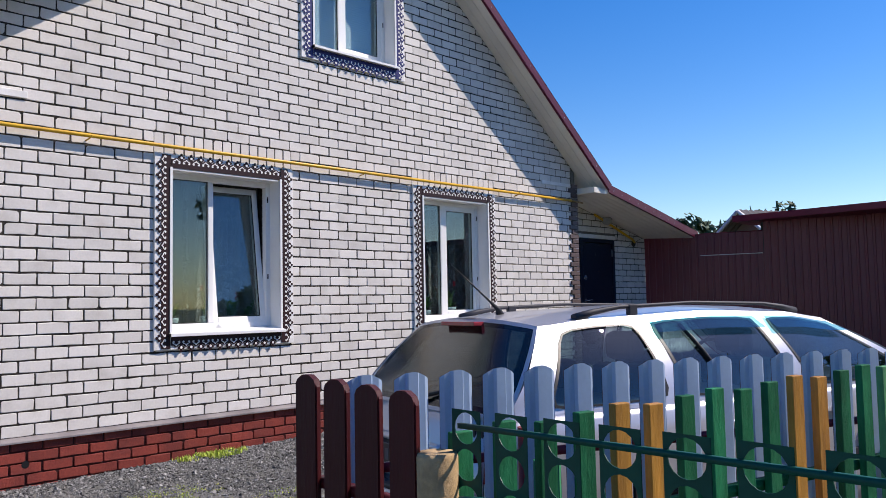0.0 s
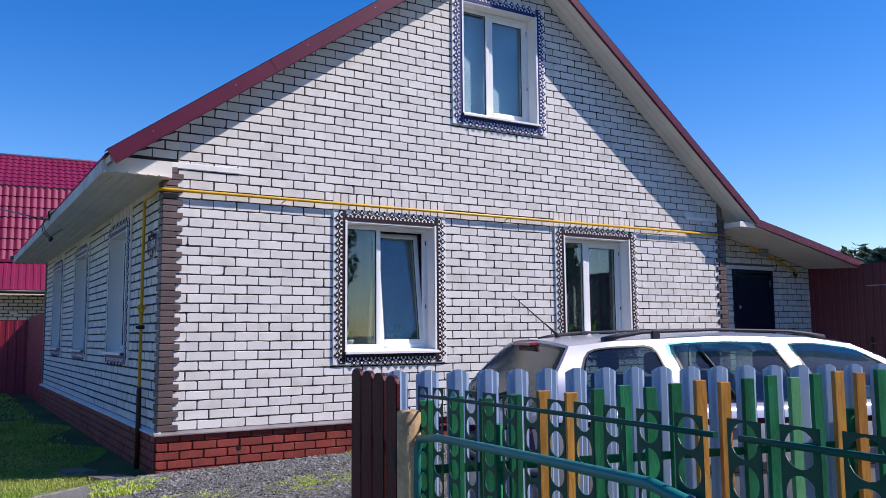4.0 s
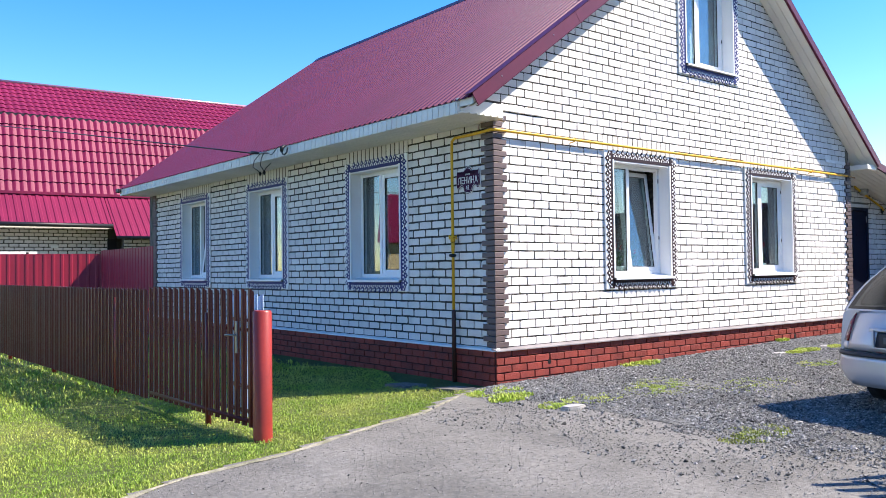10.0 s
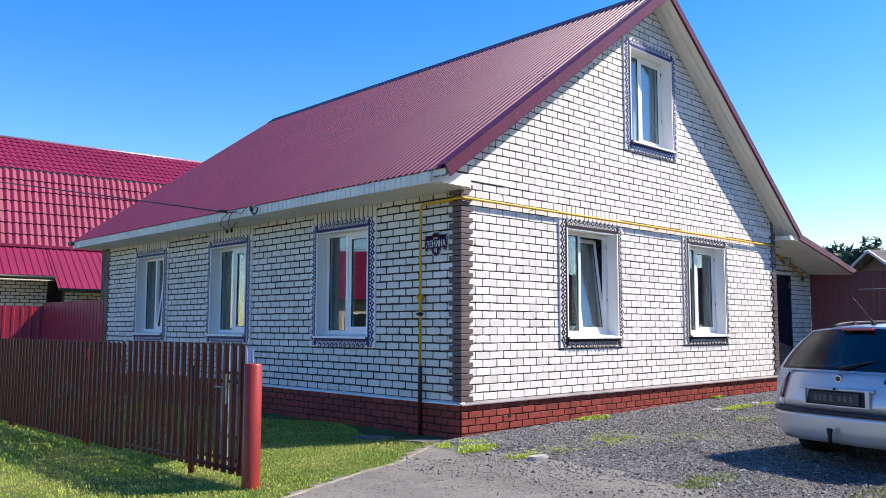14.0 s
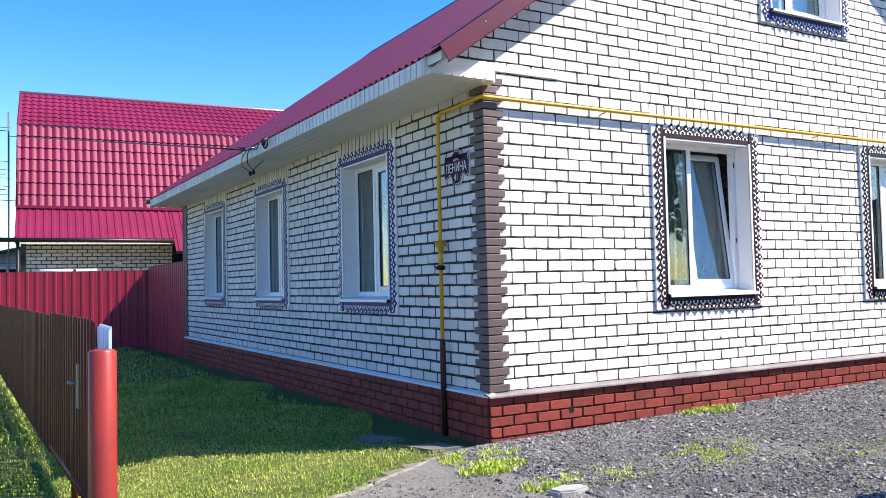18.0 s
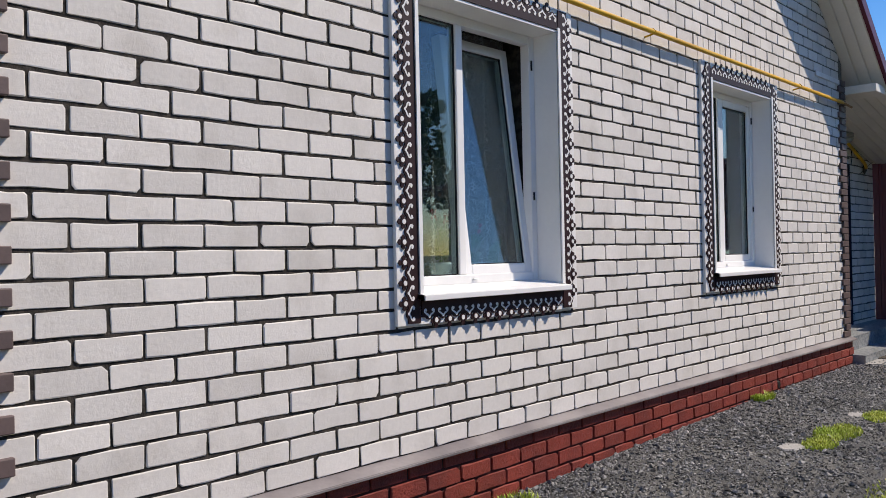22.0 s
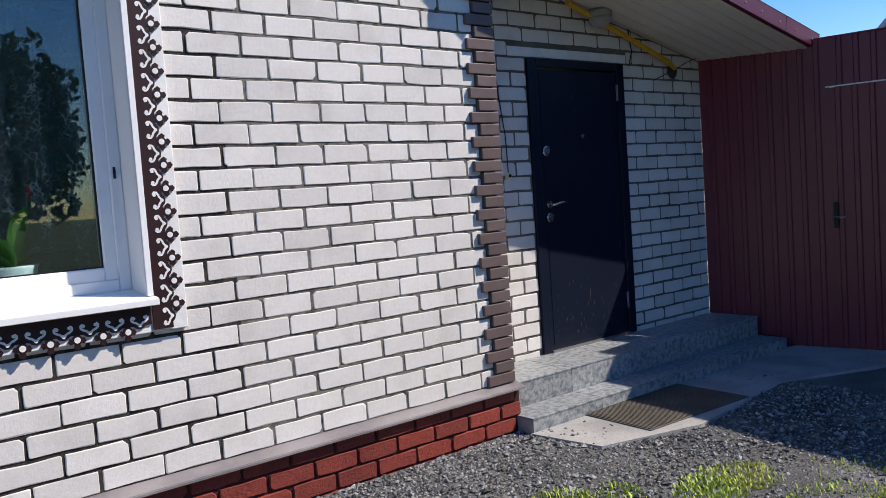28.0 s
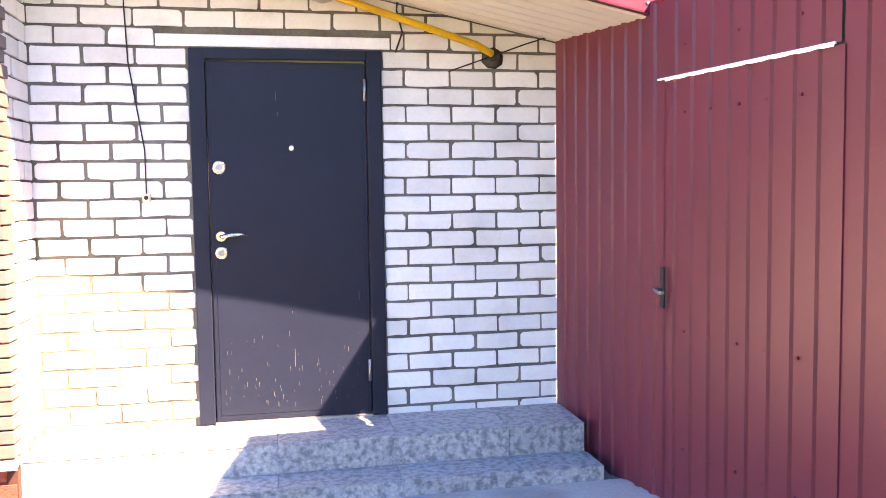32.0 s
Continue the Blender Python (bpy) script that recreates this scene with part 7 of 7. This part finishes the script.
LEAVES_D = mat("dark broad leaves", (0.025, 0.065, 0.018), (0.05, 0.10, 0.024), 0.6, big=0.6, small=6, grain=0.3, piece="island", spread=0.45)
tree(-8.3, 56.0, 5.0, 2.4, 1, n=9000, leaf=0.16, low=0.02)
tree(-11.0, 54.0, 5.0, 2.6, 2, n=5000, leaf=0.17, low=0.02)
tree(-5.6, 66.0, 5.4, 2.5, 3, n=9000, leaf=0.18, low=0.05, material=LEAVES_D, label="dense dark green garden tree")
tree(-8.6, 70.0, 6.2, 2.8, 6, n=7000, leaf=0.2, low=0.05, material=LEAVES_D, label="dense dark green garden tree")
tree(-10.4, 88.0, 9.0, 3.4, 4, n=5000, leaf=0.24, low=0.1, material=NEEDLES, label="distant dark green tree")
tree(-4.0, 98.0, 5.5, 3.6, 5, n=4000, leaf=0.26, low=0.1)
for x, y, h, s, k in ((40, 9, 9.0, 2.0, 11), (44, 12, 9.5, 2.2, 12), (38, 14, 8.5, 2.2, 13), (50, 16, 10, 2.5, 14), (36, 5, 7.5, 1.9, 15), (47, 4, 9.0, 2.4, 16), (52, 9, 9.5, 2.4, 17), (42, 18, 9.0, 2.4, 18)):
    tree(x, y, h * 0.68, s * 0.8, k, n=1500, leaf=0.26, material=NEEDLES, low=0.45, label="distant dark green tree")
# trees across the street, seen mirrored in the panes; most are added to darken those reflections
for x, y, h, s, k in ((6.0, -24.0, 7.0, 3.2, 21), (15.5, -15.0, 7.0, 2.8, 22), (24.0, -26.0, 7.5, 3.5, 23), (-6.0, -26.0, 6.0, 3.0, 24), (-16, 4.0, 4.5, 2.0, 25), (12.0, -30.0, 8.0, 3.6, 26), (1.0, -22.0, 6.5, 3.0, 27), (10.5, -23.0, 7.0, 3.2, 28), (18.5, -22.0, 7.5, 3.2, 29), (-11.0, -24.0, 6.5, 3.0, 30), (-1.5, -29.0, 8.0, 3.4, 31), (-18.0, -16.0, 6.0, 2.8, 32), (-20.0, -6.0, 6.0, 2.8, 33)):
    tree(x, y, h, s, k, n=3000, leaf=0.2, label="unseen leafy tree mirrored in the panes")
bush = thing("bush", Matrix.Translation((-6.9, 17.5, -0.2)), "low reddish shrub on the lawn", "bush")
rng = random.Random(5)
bm = bmesh.new()
for k in range(420):
    a, r = rng.uniform(0, 6.28), rng.uniform(0.05, 0.8)
    b0 = (r * 0.5 * math.cos(a), r * 0.5 * math.sin(a), rng.uniform(0, 0.3))
    blade(bm, b0, (r * 1.1 * math.cos(a), r * 1.1 * math.sin(a), rng.uniform(0.25, 0.75)), 0.06, 0.2, 2)
part("foliage", bm, mat("reddish shrub leaves", (0.14, 0.07, 0.035), (0.09, 0.10, 0.03), 0.7, big=8), bush)

# far yellow fence, low wall and turquoise hut across the lawn
yf = thing("yellow_fence", Matrix.Translation((0, 0, 0.75)), label="distant yellow panel fence on a brown base", category="fence")
YEL = mat("yellow fence panel", (0.62, 0.42, 0.04), rough=0.6)
for k in range(12):
    x = -22 + k * 2.0
    bm = prism(bmesh.new(), [(0.05, 0.35), (1.95, 0.35), (1.95, 0.95), (1.5, 1.15), (1.0, 1.22), (0.5, 1.15), (0.05, 0.95)], "y", 0.0, 0.06)
    part("panel", bm, YEL, yf, matrix=Matrix.Translation((x, 78.0, 0.0)))
    part("pillar", boxed(x - 0.08, x + 0.08, 77.95, 78.1, -0.3, 1.1), mat("fence pillar", (0.35, 0.25, 0.12), rough=0.8) if k == 0 else bpy.data.materials["fence pillar"], yf)
part("base_wall", boxed(-22, 2, 77.9, 78.06, -0.3, 0.35), mat("brown base", (0.16, 0.07, 0.05), rough=0.8), yf)
hut = thing("turquoise_hut", Matrix.Translation((0, 0, 0.85)), label="small turquoise hut beyond the lawn", category="hut")
part("hut_wall", boxed(-4.6, -1.6, 84.0, 86.0, -0.2, 2.3), mat("turquoise paint", (0.05, 0.45, 0.42), rough=0.6), hut)
part("hut_roof", boxed(-4.9, -1.3, 83.7, 86.3, 2.3, 2.5), mat("pale hut roof", (0.55, 0.5, 0.45), rough=0.8), hut)
path = thing("far_path", label="pale paved path across the far lawn", category="path", kind="structure")
xs = [-30 + 0.5 * k for k in range(56)]
ys = [22 + 0.25 * k for k in range(60)]
sheet_ground("path_sheet", xs, ys, lambda x, y: abs(y - 33.5 - 0.45 * (x + 10)) < 1.6 or abs(y - 41.0) < 1.0, 0.02, mat("pale path", (0.34, 0.32, 0.28), rough=0.9), path, 0.0)

# ---- grass ----
def grass(name, count, where, hmin, hmax, material, seed, label, width=0.007, lift=0.012):
    """Blades scattered by where(rng) -> (x, y, scale) or None."""
    rng = random.Random(seed)
    vs, fs = [], []
    made = 0
    while made < count:
        made += 1
        p = where(rng)
        if p is None:
            continue
        x, y, s = p
        h = rng.uniform(hmin, hmax) * s
        a = rng.uniform(0, 2 * math.pi)
        lean = rng.uniform(0.1, 0.75) * h
        w = width * rng.uniform(0.7, 1.4)
        z = ground_z(x, y) + lift
        ca, sa = math.cos(a), math.sin(a)
        b = len(vs)
        vs += [(x - sa * w, y + ca * w, z), (x + sa * w, y - ca * w, z), (x + ca * lean * 0.4 + sa * w * 0.7, y + sa * lean * 0.4 - ca * w * 0.7, z + h * 0.6), (x + ca * lean * 0.4 - sa * w * 0.7, y + sa * lean * 0.4 + ca * w * 0.7, z + h * 0.6), (x + ca * lean, y + sa * lean, z + h)]
        fs += [(b, b + 1, b + 2, b + 3), (b + 3, b + 2, b + 4)]
    ob = raw(name, vs, fs, material)
    tagged(ob, label, "grass", kind="stuff")
    return ob


def lawn_near(rng):
    x, y = rng.uniform(-6.5, 0.0), -1.6 + 9.0 * rng.random() ** 1.5
    if y < edge_y(x) + 0.05 * math.sin(x * 9) or x > -0.35 - 0.25 * math.sin(y * 2):
        return None
    return x, y, 0.75 + 0.45 * noise.noise((x * 1.3, y * 1.3, 0)) + 0.55 * noise.noise((x * 9, y * 9, 2))


def lawn_far(rng):
    x, y = rng.uniform(-12, -0.2), rng.uniform(3.0, 20.0)
    if x > -0.4:
        return None
    return x, y, 0.8


def spots(*list_):
    def where(rng):
        cx, cy, r, s = rng.choice(list_)
        a, d = rng.uniform(0, 2 * math.pi), r * rng.random() ** 0.7
        x, y = cx + 1.3 * d * math.cos(a), cy + 0.7 * d * math.sin(a)
        if noise.noise((x * 6, y * 6, 4)) < -0.15 or y > -0.05:
            return None
        return x, y, s
    return where


grass("lawn_grass", 260000, lawn_near, 0.010, 0.030, GRASS, 1, "short green lawn grass in the sun", 0.003)
grass("lawn_grass", 50000, lawn_far, 0.03, 0.07, GRASS, 2, "short green lawn grass further off", 0.008)
grass("weed_clumps", 48000, spots((2.39, -0.13, 0.28, 1.2), (1.35, -1.2, 0.4, 0.5), (1.1, -1.36, 0.35, 0.6), (-0.3, -1.32, 0.25, 0.6), (4.0, -1.68, 0.3, 0.6), (7.85, -1.05, 0.35, 0.9), (8.6, -1.35, 0.25, 0.8), (1.0, -1.5, 0.25, 0.5), (-0.45, -0.72, 0.22, 1.0), (-0.35, -0.35, 0.3, 0.8), (5.98, -0.10, 0.12, 1.4), (5.79, -1.04, 0.16, 0.9), (5.12, -0.96, 0.2, 1.0), (4.75, -0.97, 0.14, 0.9), (7.2, -1.40, 0.5, 0.9), (7.05, -1.27, 0.3, 0.9), (6.5, -1.64, 0.4, 0.9), (5.65, -1.88, 0.3, 0.9), (7.4, -1.2, 0.35, 1.0), (7.6, -1.7, 0.4, 1.0), (6.6, -1.6, 0.3, 0.9), (8.05, -2.2, 0.5, 1.0), (7.0, -2.1, 0.4, 0.9), (9.2, -2.1, 0.4, 0.9), (8.3, -1.75, 0.5, 0.9), (8.9, -2.2, 0.9, 0.9), (0.1, -1.35, 0.3, 0.5), (9.9, -2.4, 0.8, 1.1), (2.0, -2.0, 0.5, 0.5)), 0.012, 0.045, WEED, 3, "yellow-green weeds growing through the gravel", 0.005, 0.028)
grass("weed_clumps", 16000, spots((-0.15, -3.25, 0.33, 0.7), (0.4, -4.7, 0.5, 0.8), (-0.3, -5.2, 0.4, 0.8), (1.1, -1.5, 0.5, 0.5), (7.3, -1.6, 0.8, 0.8), (8.3, -1.9, 0.9, 0.8), (6.6, -1.7, 0.6, 0.8)), 0.012, 0.04, GRASS_DRY, 4, "yellowed dry grass in the gravel", 0.0055, 0.028)
grass("yard_grass", 34000, spots((10.9, -2.25, 0.4, 0.9), (10.2, -2.2, 0.4, 0.8), (9.7, -2.5, 0.4, 0.8), (11.3, -2.8, 0.6, 0.9), (10.3, -2.9, 0.6, 0.9)), 0.02, 0.055, WEED, 5, "sunlit grass patch before the burgundy gate", 0.006, 0.028)

# ---- gravel stones ----
def stones(name, count, where, smin, smax, material, seed, label):
    rng = random.Random(seed)
    vs, fs = [], []
    for _ in range(count):
        p = where(rng)
        if p is None:
            continue
        x, y, lift = p
        s = rng.uniform(smin, smax) * (1.0 + 1.2 * (rng.random() < 0.06))
        z = ground_z(x, y) + lift + s * 0.25
        b = len(vs)
        a0 = rng.uniform(0, 6.28)
        for k in range(4):
            a = a0 + k * math.pi / 2 + rng.uniform(-0.4, 0.4)
            r = s * rng.uniform(0.7, 1.2)
            vs.append((x + r * math.cos(a), y + r * math.sin(a), z + rng.uniform(-0.3, 0.3) * s))
        vs += [(x + rng.uniform(-0.3, 0.3) * s, y + rng.uniform(-0.3, 0.3) * s, z + s * rng.uniform(0.5, 0.8)), (x, y, z - s * 0.6)]
        for k in range(4):
            fs += [(b + k, b + (k + 1) % 4, b + 4), (b + (k + 1) % 4, b + k, b + 5)]
    ob = raw(name, vs, fs, material)
    tagged(ob, label, "gravel", kind="stuff")


def near_gravel(rng):
    x, y = rng.uniform(-0.4, 10.5), -0.06 - 3.6 * rng.random() ** 1.4
    if x < gravel_edge(y):
        return None
    return x, y, 0.036


def drive_gravel(rng):
    x, y = rng.uniform(-0.8, 5.5), rng.uniform(-5.8, -2.6)
    if x < gravel_edge(y) - 0.3:
        return None
    return x, y, 0.036


def road_grit(rng):
    x, y = rng.uniform(-5, 0.2), rng.uniform(-5.0, -0.3)
    if y > edge_y(x):
        return None
    return x, y, 0.032


def edge_grit(rng):
    y = rng.uniform(-5.5, -0.35)
    x = gravel_edge(y) - 1.6 * rng.random() ** 2.2 + 0.25
    if y > edge_y(x) or noise.noise((x * 1.5, y * 1.5, 6)) < -0.25:
        return None
    return x, y, 0.034


stones("gravel", 105000, near_gravel, 0.0045, 0.0115, STONES, 7, "dark angular gravel along the house wall")
stones("gravel", 38000, drive_gravel, 0.004, 0.011, STONES, 10, "dark loose gravel under the parked car")
stones("gravel", 24000, road_grit, 0.0015, 0.005, STONES, 8, "loose grit on the asphalt")
stones("gravel", 9000, edge_grit, 0.003, 0.011, STONES, 9, "gravel straying over the asphalt's edge")
flag = thing("paving_slab", label="broken concrete slabs at the foot of the corner", category="slab")
for p in ([(-0.80, 1.05), (-0.55, 1.0), (-0.45, 0.7), (-0.75, 0.72)], [(-0.6, 0.40), (-0.30, 0.36), (-0.20, 0.10), (-0.5, 0.12)]):
    bm = prism(bmesh.new(), p, "z", -0.1, 0.012)
    part("slab_piece", bm, ASPHALT, flag)
st = thing("flat_stone", label="flat pale stone lying at the drive's edge", category="stone")
bm = prism(bmesh.new(), [(-0.56, -1.50), (-0.42, -1.46), (-0.30, -1.50), (-0.28, -1.58), (-0.42, -1.62), (-0.53, -1.59)], "z", -0.04, 0.032)
bmesh.ops.bevel(bm, geom=bm.edges[:], offset=0.012, segments=2, affect="EDGES")
part("stone_body", bm, CONCRETE, st)

for x, y, r, a in ((7.42, -0.93, 0.15, 0.3), (5.76, -0.88, 0.11, 1.2), (4.56, -0.85, 0.13, 2.0), (6.68, -0.9, 0.08, 0.9)):
    rng = random.Random(int(x * 100))
    pts = [(x + r * rng.uniform(0.75, 1.15) * math.cos(a + k * 1.047), y + 0.6 * r * rng.uniform(0.75, 1.15) * math.sin(a + k * 1.047)) for k in range(6)]
    fs_ = thing("flat_stone", label="flat pale broken stone lying in the gravel", category="stone", group="flat stones in the yard")
    bm = prism(bmesh.new(), pts, "z", ground_z(x, y) - 0.02, ground_z(x, y) + 0.046)
    bmesh.ops.bevel(bm, geom=bm.edges[:], offset=0.008, segments=1, affect="EDGES")
    part("stone_body", bm, CONCRETE, fs_)
